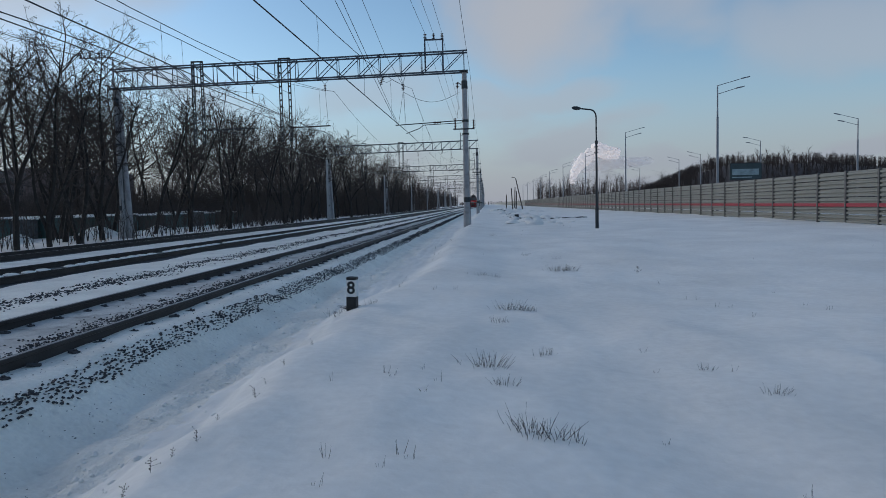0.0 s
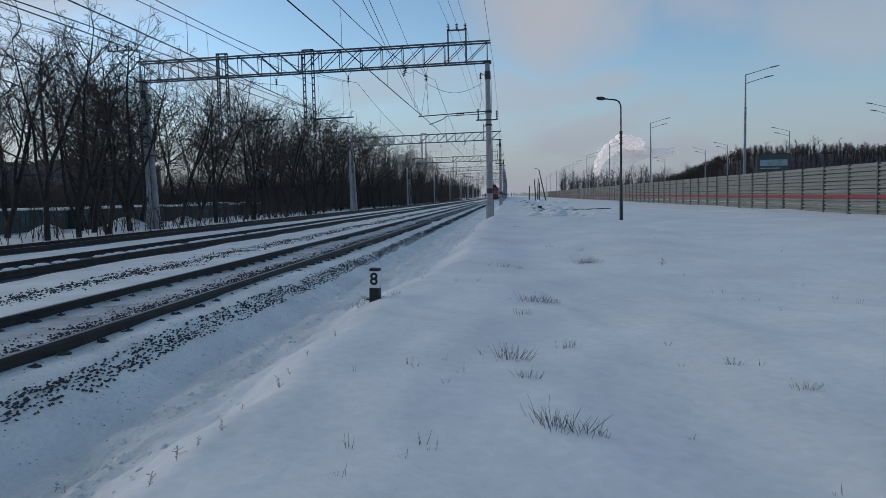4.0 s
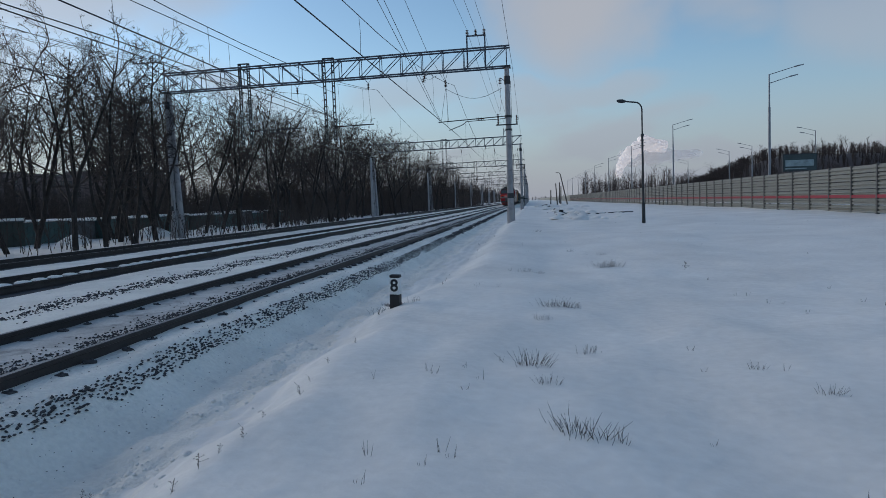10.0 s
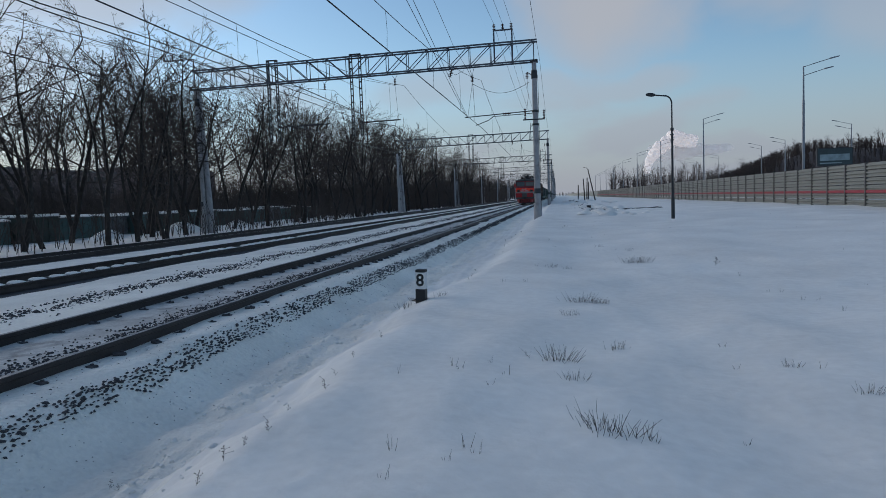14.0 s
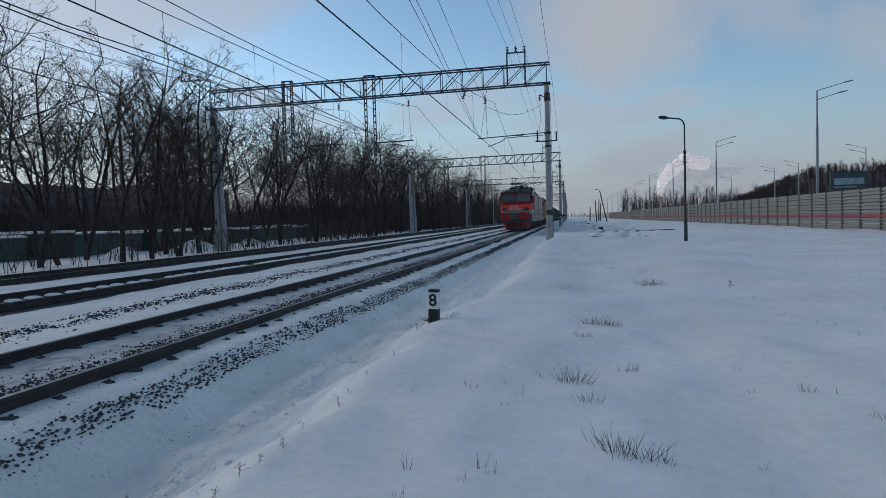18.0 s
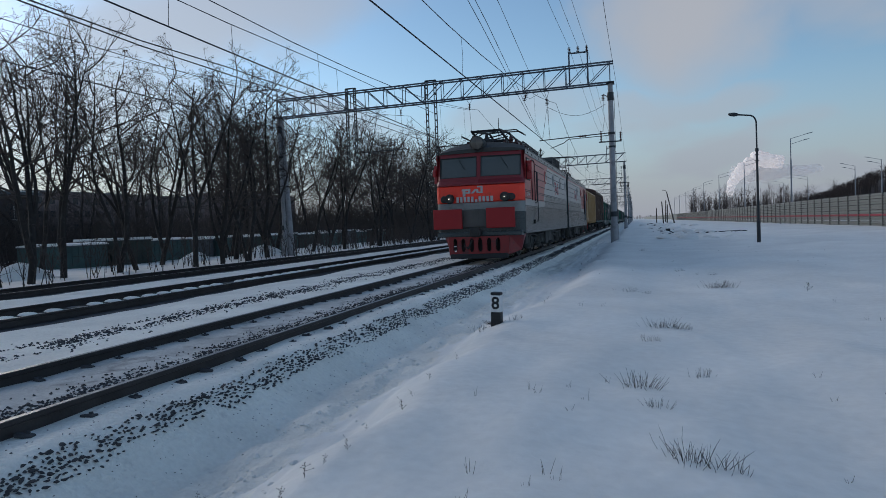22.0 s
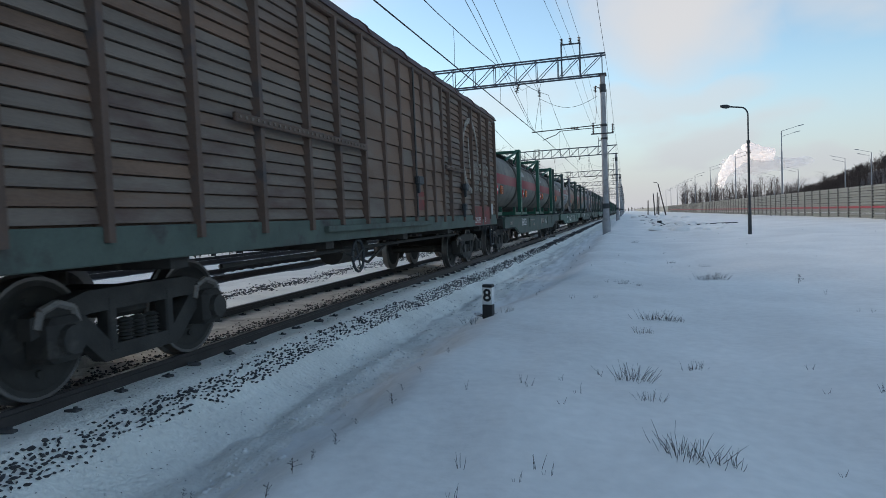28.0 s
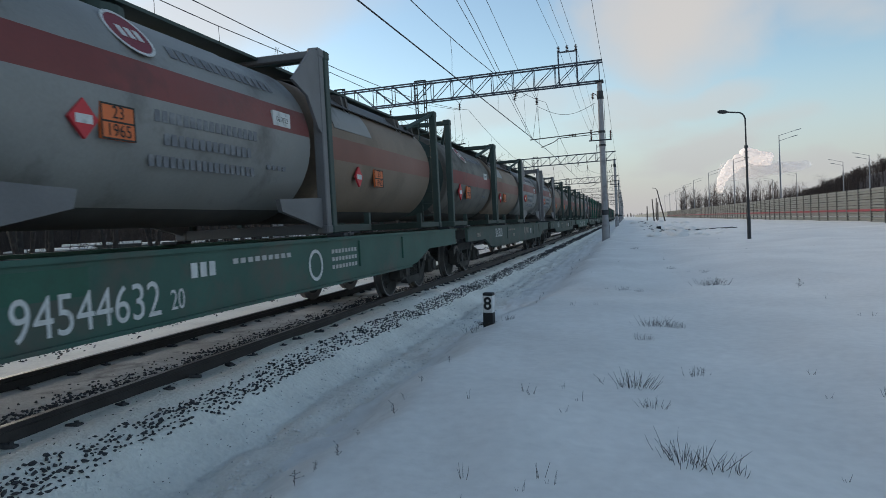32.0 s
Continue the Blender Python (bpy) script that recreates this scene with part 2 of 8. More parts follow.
# ---- materials ----
def material(name, colour, rough=0.7, metal=0.0, vary=0.25, scale=6.0, fine=60.0, bump=0.2, dirt=None, dirt_at=0.6, dirt_scale=1.5,
             stretch=(1, 1, 1), depth=0.01, spec=0.4):
    """A painted or raw surface with colour variation at two scales, stains and fine relief."""
    mat = bpy.data.materials.new(name)
    mat.use_nodes = True
    nt = mat.node_tree
    N, L = nt.nodes.new, nt.links.new
    b = nt.nodes["Principled BSDF"]
    b.inputs["Roughness"].default_value, b.inputs["Metallic"].default_value = rough, metal
    b.inputs["Specular IOR Level"].default_value = spec
    co, mp = N("ShaderNodeTexCoord"), N("ShaderNodeMapping")
    mp.inputs["Scale"].default_value = stretch
    L(co.outputs["Object"], mp.inputs[0])
    big, small = N("ShaderNodeTexNoise"), N("ShaderNodeTexNoise")
    for n, s in ((big, scale), (small, fine)):
        n.inputs["Scale"].default_value, n.inputs["Detail"].default_value = s, 5.0
        L(mp.outputs[0], n.inputs["Vector"])
    ramp = N("ShaderNodeMapRange")
    ramp.inputs["To Min"].default_value, ramp.inputs["To Max"].default_value = 1 - vary, 1 + vary
    ramp.inputs["From Min"].default_value, ramp.inputs["From Max"].default_value = 0.3, 0.7
    both = N("ShaderNodeMath")
    both.operation = "MULTIPLY_ADD"
    both.inputs[1].default_value, both.inputs[2].default_value = 0.35, 0.0
    L(small.outputs["Fac"], both.inputs[0])
    add = N("ShaderNodeMath")
    add.operation = "MULTIPLY_ADD"
    add.inputs[1].default_value = 0.65
    L(big.outputs["Fac"], add.inputs[0])
    L(both.outputs[0], add.inputs[2])
    L(add.outputs[0], ramp.inputs["Value"])
    tint = N("ShaderNodeVectorMath")
    tint.operation = "SCALE"
    tint.inputs[0].default_value = colour[:3]
    L(ramp.outputs[0], tint.inputs["Scale"])
    col = tint.outputs[0]
    if dirt:
        dn = N("ShaderNodeTexNoise")
        dn.inputs["Scale"].default_value, dn.inputs["Detail"].default_value = dirt_scale, 8.0
        dn.inputs["Roughness"].default_value = 0.65
        L(mp.outputs[0], dn.inputs["Vector"])
        dr = N("ShaderNodeMapRange")
        dr.inputs["From Min"].default_value, dr.inputs["From Max"].default_value = dirt_at - 0.08, dirt_at + 0.1
        L(dn.outputs["Fac"], dr.inputs["Value"])
        mx = N("ShaderNodeMix")
        mx.data_type = "RGBA"
        L(dr.outputs[0], mx.inputs[0])
        L(col, mx.inputs[6])
        mx.inputs[7].default_value = (*dirt[:3], 1)
        col = mx.outputs[2]
    L(col, b.inputs["Base Color"])
    rr = N("ShaderNodeMapRange")
    rr.inputs["To Min"].default_value, rr.inputs["To Max"].default_value = max(0.05, rough - 0.12), min(1, rough + 0.12)
    L(small.outputs["Fac"], rr.inputs["Value"])
    L(rr.outputs[0], b.inputs["Roughness"])
    if bump:
        bp = N("ShaderNodeBump")
        bp.inputs["Strength"].default_value, bp.inputs["Distance"].default_value = bump, depth
        L(small.outputs["Fac"], bp.inputs["Height"])
        L(bp.outputs[0], b.inputs["Normal"])
    return mat


def lit(name, colour, strength):
    mat = bpy.data.materials.new(name)
    mat.use_nodes = True
    b = mat.node_tree.nodes["Principled BSDF"]
    b.inputs["Emission Color"].default_value = (*colour, 1)
    b.inputs["Emission Strength"].default_value = strength
    b.inputs["Base Color"].default_value = (*colour, 1)
    return mat


SNOW = material("snow", (0.865, 0.855, 0.812), 0.75, vary=0.13, scale=0.38, fine=9, bump=0.35, depth=0.03, spec=0.2)
DIRTY_SNOW = material("dirty_snow", (0.56, 0.56, 0.54), 0.85, vary=0.3, scale=1.6, fine=30, bump=0.5, depth=0.03, spec=0.2, dirt=(0.24, 0.235, 0.23), dirt_at=0.60, dirt_scale=3.0)
TRODDEN = material("trodden_snow", (0.88, 0.86, 0.79), 0.8, vary=0.16, scale=0.9, fine=22, bump=0.6, depth=0.04, spec=0.2, dirt=(0.60, 0.59, 0.57), dirt_at=0.68, dirt_scale=4.0)
STEEL_RAIL = material("rail_steel", (0.045, 0.04, 0.04), 0.55, 0.4, 0.3, 3, 40, 0.2)
RAIL_TOP = material("rail_top", (0.20, 0.20, 0.21), 0.35, 0.8, 0.2, 3, 30, 0.1)
STONE = material("ballast_stone", (0.058, 0.058, 0.062), 0.85, 0, 0.5, 5, 40, 0.4)
CONCRETE = material("concrete", (0.33, 0.33, 0.34), 0.85, 0, 0.2, 2, 40, 0.3, (0.17, 0.16, 0.16), 0.62, 1.2)
SLEEPER = material("sleeper_concrete", (0.16, 0.16, 0.165), 0.9, 0, 0.3, 3, 40, 0.4)
GALV = material("galvanised_steel", (0.20, 0.22, 0.25), 0.5, 0.6, 0.2, 3, 40, 0.15)
DARK_STEEL = material("dark_steel", (0.045, 0.05, 0.055), 0.6, 0.3, 0.3, 4, 40, 0.2)
GANTRY_STEEL = material("weathered_gantry_steel", (0.085, 0.10, 0.125), 0.6, 0.2, 0.25, 3, 40, 0.15, (0.06, 0.055, 0.055), 0.62, 3)
WIRE = material("wire", (0.035, 0.035, 0.04), 0.5, 0.5, 0.2, 4, 40, 0.0)
INSULATOR = material("insulator_porcelain", (0.07, 0.035, 0.03), 0.25, 0, 0.2, 10, 60, 0.0)
FENCE_PANEL = material("fence_panel", (0.216, 0.226, 0.206), 0.6, 0.1, 0.12, 1.2, 30, 0.1, (0.175, 0.18, 0.165), 0.66, 0.8)
FENCE_RED = material("fence_red", (0.29, 0.030, 0.046), 0.55, 0.0, 0.12, 1.2, 30, 0.1)
FENCE_POST = material("fence_post", (0.13, 0.13, 0.125), 0.55, 0.3, 0.15, 2, 30, 0.1)
BLACK = material("black_paint", (0.02, 0.02, 0.022), 0.55, 0, 0.3, 6, 50, 0.2)
WHITE = material("white_paint", (0.72, 0.72, 0.72), 0.6, 0, 0.12, 6, 50, 0.2, (0.4, 0.38, 0.36), 0.66, 8)

# ---- plan: y runs along the line, z = 0 at rail head ----
TRACKS = (-5.20, -11.00, -16.20)
GAUGE = 0.797
EDGE = -1.95
FENCE_X = 19.0
GANTRY_Y, GANTRY_STEP = 48.2, 66.5


def smooth(a, b, x):
    t = min(max((x - a) / (b - a), 0.0), 1.0)
    return t * t * (3 - 2 * t)


def ground_z(x, y, rough=True):
    """Height of the snow."""
    wob = 0.20 * noise.noise((0.42 * y, 3.1, 0.0)) + 0.12 * noise.noise((1.1 * y, 9.2, 0.0))
    bed = -0.130
    shoulder = smooth(-4.05, -3.20, x)
    trough = bed + (-0.52 - bed) * shoulder
    berm = -0.17 + 0.10 * smooth(0.5, 8.0, x) - 0.09 * smooth(-1.1, 1.2, x) + 0.02 * math.sin(0.3 * y)
    wob += 0.62 * smooth(10.5, 17.0, y)
    at_post = math.exp(-((y - 10.0) / 1.4) ** 2)
    wob += (-0.20 - wob) * at_post
    rise = smooth(EDGE - 0.74 + wob, EDGE + 0.30 + wob + 0.3 * noise.noise((0.5 * y, 6.6, 0.0)), x)
    z = trough + (berm - trough) * rise
    # sunken beds of the two far tracks
    z -= 0.10 * smooth(-12.35, -12.15, x) * (1 - smooth(-9.85, -9.65, x)) + 0.07 * smooth(-17.6, -17.3, x) * (1 - smooth(-15.1, -14.8, x))
    left = smooth(-18.6, -20.5, x)
    z += (-0.62 - z) * left if x < -18.6 else 0.0
    if x > FENCE_X + 1:
        z += 0.25 * smooth(FENCE_X + 1, FENCE_X + 6, x)
    if rough:
        amp = 0.30 + 0.70 * (1.0 if x > -3.1 else 0.3)
        z += amp * (0.10 * noise.noise((0.40 * x, 0.22 * y, 1.0)) + 0.045 * noise.noise((1.1 * x, 0.7 * y, 5.0)) + 0.022 * noise.noise((2.4 * x + 0.8 * y, 1.4 * y, 8.0)))
        if y < 60 and -4.2 < x < 12:
            path = smooth(-4.15, -3.9, x) * (1 - smooth(-2.35, -1.9, x)) * (0.45 if x < -3.4 else 1.0)
            z += 0.045 * path * noise.noise((4.5 * x, 0.5 * y, 11.0))
            z += (0.012 + 0.035 * path) * noise.noise((3.2 * x, 2.2 * y, 7.0)) + (0.004 + 0.024 * path) * noise.noise((8 * x, 6 * y, 2.0)) + (0.0015 + 0.012 * path) * noise.noise((17 * x, 11 * y, 4.0))
    return z


def lines(stops):
    """Grid lines: (from, to, step) runs joined."""
    out = []
    for a, b, s in stops:
        n = max(1, round((b - a) / s))
        out += [a + (b - a) * i / n for i in range(n)]
    return out + [stops[-1][1]]


def build_ground():
    xs = lines([(-2500, -300, 550), (-300, -60, 40), (-60, -20.5, 2), (-20.5, -12.5, 0.3), (-12.5, -9.5, 0.12), (-9.5, -4.4, 0.4), (-4.4, -3.5, 0.08), (-3.5, -1.3, 0.045), (-1.3, 6, 0.14), (6, 24, 0.6), (24, 60, 6), (60, 300, 40), (300, 2500, 550)])
    ys = lines([(-300, -40, 52), (-40, 0, 2.5), (0, 1.6, 0.2), (1.6, 12, 0.065), (12, 18, 0.12), (18, 30, 0.22), (30, 70, 0.8), (70, 160, 3), (160, 400, 16), (400, 1000, 100), (1000, 4500, 700)])
    s = Shape()
    s.v = [(x, y, ground_z(x, y)) for y in ys for x in xs]
    n = len(xs)
    s.f = [(j * n + i, j * n + i + 1, (j + 1) * n + i + 1, (j + 1) * n + i) for j in range(len(ys) - 1) for i in range(n - 1)]
    s.m = [0] * len(s.f)
    me = bpy.data.meshes.new("ground")
    me.from_pydata(s.v, [], s.f)
    me.materials.append(SNOW)
    me.materials.append(TRODDEN)
    worn = []
    for j in range(len(ys) - 1):
        for i in range(n - 1):
            x, y = xs[i], ys[j]
            worn.append(1 if -19.5 < x < -2.65 + 0.35 * noise.noise((0.7 * y, 2.0, 9.0)) + 0.2 * noise.noise((3.1 * y, 5.0 * x, 3.0)) and -30 < y < 400 else 0)
    me.polygons.foreach_set("material_index", worn)
    me.polygons.foreach_set("use_smooth", [True] * len(me.polygons))
    # dirty trodden snow between the rails of the near track
    bx = [x for x in xs if -6.05 < x < -4.42]
    by = [y for y in ys if -30 <= y <= 200]
    m = len(bx)
    bed = bpy.data.meshes.new("track_bed")
    bed.from_pydata([(x, y, ground_z(x, y) + 0.006) for y in by for x in bx], [], [(j * m + i, j * m + i + 1, (j + 1) * m + i + 1, (j + 1) * m + i) for j in range(len(by) - 1) for i in range(m - 1)])
    bed.materials.append(DIRTY_SNOW)
    bed.polygons.foreach_set("use_smooth", [True] * len(bed.polygons))
    tagged(new("track_bed", bed), "dirty grey snow between the rails of the near track", "track bed", kind="structure")
    tagged(new("ground", me), "snow-covered ground with a low bank beside the railway", "ground", kind="structure")


build_ground()

RAIL_PROFILE = [(-0.075, -0.18), (0.075, -0.18), (0.075, -0.165), (0.012, -0.145), (0.009, -0.05), (0.036, -0.038), (0.036, -0.006), (0.028, 0.0), (-0.028, 0.0), (-0.036, -0.006), (-0.036, -0.038), (-0.009, -0.05), (-0.012, -0.145), (-0.075, -0.165)]


def build_tracks():
    for k, cx in enumerate(TRACKS):
        t = thing("railway_track", "steel rails on concrete sleepers half buried in snow", "railway track", "railway tracks", kind="structure")
        for side in (-1, 1):
            s = Shape()
            s.prism([(cx + side * GAUGE + px, pz) for px, pz in RAIL_PROFILE], 1, -30, 900)
            rail = part("rail", s, [STEEL_RAIL, RAIL_TOP], t, "dark steel rail with a worn bright head")
            for p in rail.data.polygons:
                if p.normal.z > 0.9 and p.center.z > -0.01:
                    p.material_index = 1


build_tracks()


# ---- overhead line ----
SAG = 2.25
CONTACT_Z, MESSENGER_Z = 6.17, 9.55


def insulator(s, p, way, length=0.5, r=0.09):
    n = max(3, int(length / 0.1))
    prof = [(0, 0.03)]
    for k in range(n):
        prof += [(length * (k + 0.15) / n, 0.035), (length * (k + 0.4) / n, r), (length * (k + 0.75) / n, 0.035)]
    s.lathe(p, way, prof + [(length, 0.03)], 10)


def gantry():
    g = thing("catenary_gantry", "grey lattice steel portal on round concrete poles across three tracks", "gantry", "catenary gantries", at=(0, GANTRY_Y, 0))
    xr, xl, zb, zt = -1.35, -26.75, 10.62, 12.0
    zbl, ztl = 10.25, 11.62

    def up(x, top):
        f = (x - xl) / (xr - xl)
        return (ztl + (zt - ztl) * f) if top else (zbl + (zb - zbl) * f)

    for x in (xr, xl):
        s = Shape()
        top = up(x, False)
        if x == xr:
            s.cyl((x, 0, -1.2), (x, 0, top - 0.05), 0.235, 0.165, 18)
        else:
            s.cyl((x + 0.10, 0, -1.2), (x - 0.06, 0, top - 0.05), 0.235, 0.165, 18)
            s.cyl((x + 0.55, 0.1, -1.2), (x + 0.12, 0.1, top - 0.05), 0.235, 0.165, 18)
        pole = part("pole", s, CONCRETE, g, "round grey concrete pole", True)
        s = Shape()
        s.cyl((x, 0, -0.9), (x, 0, 0.75), 0.29, 0.27, 18)
        part("footing", s, CONCRETE, pole, "", True)
        for z, h in ((top - 1.2, 0.55), (7.1, 0.16), (6.2, 0.12), (1.45, 0.35)):
            s = Shape()
            s.cyl((x, 0, z), (x, 0, z + h), 0.235 if h < 0.5 else 0.215, None, 14)
            part("clamp", s, DARK_STEEL, pole)
        s = Shape()
        s.box(x, 0, top - 0.02, 0.55, 0.9, 0.07, 0.01)
        part("cap_plate", s, DARK_STEEL, pole)
        s = Shape()
        s.tube([(x + 0.25, -0.1, 0.2), (x + 0.24, -0.1, top - 1.0)], 0.015, 5)
        part("earth_wire", s, DARK_STEEL, pole)
    hw = 0.36
    for yy in (-hw, hw):
        for top in (False, True):
            s = Shape()
            a, b = up(xl - 0.2, top), up(xr + 0.25, top)
            s.add([(xl - 0.2, yy + d, a + e) for d, e in ((-0.05, -0.05), (0.05, -0.05), (0.05, 0.05), (-0.05, 0.05))] + [(xr + 0.25, yy + d, b + e) for d, e in ((-0.05, -0.05), (0.05, -0.05), (0.05, 0.05), (-0.05, 0.05))],
                  [(0, 1, 2, 3), (7, 6, 5, 4), (0, 4, 5, 1), (1, 5, 6, 2), (2, 6, 7, 3), (3, 7, 4, 0)])
            part("chord", s, GANTRY_STEEL, g)
    n = 17
    step = (xr - xl) / n
    for i in range(n + 1):
        x = xl + step * i
        s = Shape()
        for yy in (-hw, hw):
            s.cyl((x, yy, up(x, False)), (x, yy, up(x, True)), 0.032, 0.032, 4)
            if i < n:
                rising = i >= n * 0.45
                s.cyl((x, yy, up(x, not rising)), (x + step, yy, up(x + step, rising)), 0.036, 0.036, 4)
        for top in (False, True):
            s.cyl((x, -hw, up(x, top)), (x, hw, up(x, top)), 0.03, 0.03, 4)
        part("lattice_brace", s, GANTRY_STEEL, g)
    # hanging struts with cantilevers for the two far tracks
    for xs, xc in ((-14.2, -11.3), (-20.6, -16.6)):
        for d in (-0.33, 0.33):
            s = Shape()
            for c in (-0.085, 0.085):
                s.span(xs + d + c - 0.022, xs + d + c + 0.022, -0.06, 0.06, 6.1, 12.04)
            for k in range(13):
                s.span(xs + d - 0.065, xs + d + 0.065, -0.055, 0.055, 6.15 + 0.48 * k, 6.25 + 0.48 * k)
            part("hanging_strut", s, DARK_STEEL, g)
        s = Shape()
        s.span(xs - 0.42, xs + 0.42, -0.10, 0.10, 11.98, 12.05, 0.01)
        part("strut_clamp", s, DARK_STEEL, g)
        s = Shape()
        s.tube([(xs + 0.3, 0, 7.1), (xc + 0.3, 0, 7.15)], 0.045, 6)
        s.tube([(xs + 1.3, 0, 7.0), (xc - 0.2, 0, 6.75), (xc + 0.45, 0, 6.35)], 0.022, 6)
        cant = part("cantilever", s, DARK_STEEL, g)
        s = Shape()
        insulator(s, (xs + 0.35, 0, 7.1), (1, 0, 0), 0.6)
        part("insulator", s, INSULATOR, cant, "", True)
        s = Shape()
        insulator(s, (xc, 0, 9.62), (0, 0, 1), 0.45, 0.11)
        part("insulator", s, INSULATOR, cant, "", True)
        s = Shape()
        s.tube([(xc, 0, 10.05), (xc - 0.3, 0, up(xc, False))], 0.014, 5)
        s.tube([(xc, 0, 10.05), (xc + 0.3, 0, up(xc, False))], 0.014, 5)
        s.tube([(xc, 0, 9.6), (xc + 0.15, 0, 7.15)], 0.01, 5)
        part("hanger", s, DARK_STEEL, cant)
    # cantilever of the near track on the right pole
    s = Shape()
    s.tube([(xr - 0.2, 0, 7.22), (-6.3, 0, 7.02)], 0.035, 6)
    s.tube([(xr - 0.2, 0, 7.05), (-4.3, 0, 6.98)], 0.025, 6)
    s.tube([(-4.3, 0, 6.98), (-4.6, 0, 6.75), (-5.55, 0, 6.42)], 0.028, 6)
    cant = part("cantilever", s, DARK_STEEL, g)
    s = Shape()
    insulator(s, (-3.6, 0, 7.12), (1, 0, 0), 0.55, 0.12)
    part("insulator", s, INSULATOR, cant, "", True)
    s = Shape()
    insulator(s, (-5.7, 0, 9.45), (0, 0, 1), 0.5, 0.13)
    part("insulator", s, INSULATOR, cant, "", True)
    s = Shape()
    s.tube([(-5.7, 0, 9.9), (-5.9, 0, 10.6)], 0.014, 5)
    s.tube([(-5.7, 0, 9.9), (-5.5, 0, 10.6)], 0.014, 5)
    s.tube([(-5.7, 0, 9.4), (-6.1, 0, 7.05)], 0.012, 5)
    s.tube([(-5.7, 0, 9.4), (-5.6, 0.3, 7.05)], 0.010, 5)
    part("hanger", s, DARK_STEEL, cant)
    s = Shape()
    insulator(s, (-7.3, 0, 9.9), (0.3, 0, 1), 0.6, 0.17)
    part("insulator", s, INSULATOR, cant, "", True)
    # jumper between the pole and the hanger
    s = Shape()
    pts = [(-5.7 + 4.0 * k / 10, 0.0, 9.35 + (9.2 - 9.35) * k / 10 - 0.7 * math.sin(math.pi * k / 10)) for k in range(11)]
    s.tube(pts, 0.013, 5)
    part("jumper_wire", s, WIRE, g)
    s = Shape()
    s.tube([(-6.3, 0, 10.3), (-6.9, 0.1, 10.05), (-7.4, 0, 10.4)], 0.012, 5)
    part("jumper_wire", s, WIRE, g)
    s = Shape()
    s.tube([(xr, 0, 9.55), (-1.85, 0, 9.9)], 0.03, 5)
    insulator(s, (-1.85, 0, 9.45), (0, 0, 1), 0.42, 0.13)
    s.tube([(-1.85, 0, 9.4), (-1.8, 0, 8.2), (-1.95, 0, 7.3)], 0.011, 5)
    part("side_bracket", s, INSULATOR, g)
    # cross bar with two upright insulators below the cantilever
    s = Shape()
    s.span(xr - 0.85, xr + 0.65, -0.3, -0.22, 6.55, 6.63)
    bar = part("cross_bar", s, DARK_STEEL, g)
    for x in (xr - 0.7, xr + 0.6):
        s = Shape()
        insulator(s, (x, -0.26, 6.62), (0, 0, 1), 0.6 if x > xr else 0.75, 0.10)
        part("insulator", s, INSULATOR, bar, "", True)
    # feeder stand on the beam
    s = Shape()
    for x in (-4.08, -2.82):
        s.span(x - 0.05, x + 0.05, -0.05, 0.05, 10.6, 12.9)
    s.span(-4.13, -2.77, -0.05, 0.05, 12.86, 12.95)
    stand = part("feeder_stand", s, GANTRY_STEEL, g)
    for x in (-4.05, -3.45, -2.85):
        s = Shape()
        insulator(s, (x, 0, 12.95), (0, 0, 1), 0.4, 0.12)
        part("insulator", s, INSULATOR, stand, "", True)
    s = Shape()
    zz = ztl
    s.tube([(xl - 0.1, 0, zz - 1.6), (xl - 0.1, 0, zz + 0.95), (xl - 2.6, 0, zz + 0.95)], 0.045, 5)
    s.tube([(xl - 0.1, 0, zz + 0.95), (xl + 2.0, 0, zz)], 0.03, 5)
    s.tube([(xl - 0.1, 0, zz - 0.1), (xl - 1.6, 0, zz + 0.95)], 0.03, 5)
    stand = part("feeder_arm", s, GANTRY_STEEL, g)
    for x in (xl - 2.5, xl - 1.8, xl - 1.1):
        s = Shape()
        insulator(s, (x, 0, zz + 0.98), (0, 0, 1), 0.38, 0.12)
        part("insulator", s, INSULATOR, stand, "", True)
    return g


def build_gantries():
    g = gantry()
    for i in (-1, 1, 2, 3, 4, 5, 6, 7):
        copy_thing(g, Matrix.Translation((0, GANTRY_Y + GANTRY_STEP * i, 0)))


build_gantries()


def wire(name, label, pts, r, group="overhead wires", n=5):
    s = Shape()
    base = len(s.v)
    for p in pts:
        s.v.extend([(p[0] + r * math.cos(2 * math.pi * k / n), p[1], p[2] + r * math.sin(2 * math.pi * k / n)) for k in range(n)])
    for i in range(len(pts) - 1):
        s.f.extend([(i * n + k, i * n + (k + 1) % n, (i + 1) * n + (k + 1) % n, (i + 1) * n + k) for k in range(n)])
    s.m = [0] * len(s.f)
    return tagged(new(name, s.mesh(name, WIRE)), label, "wire", group)


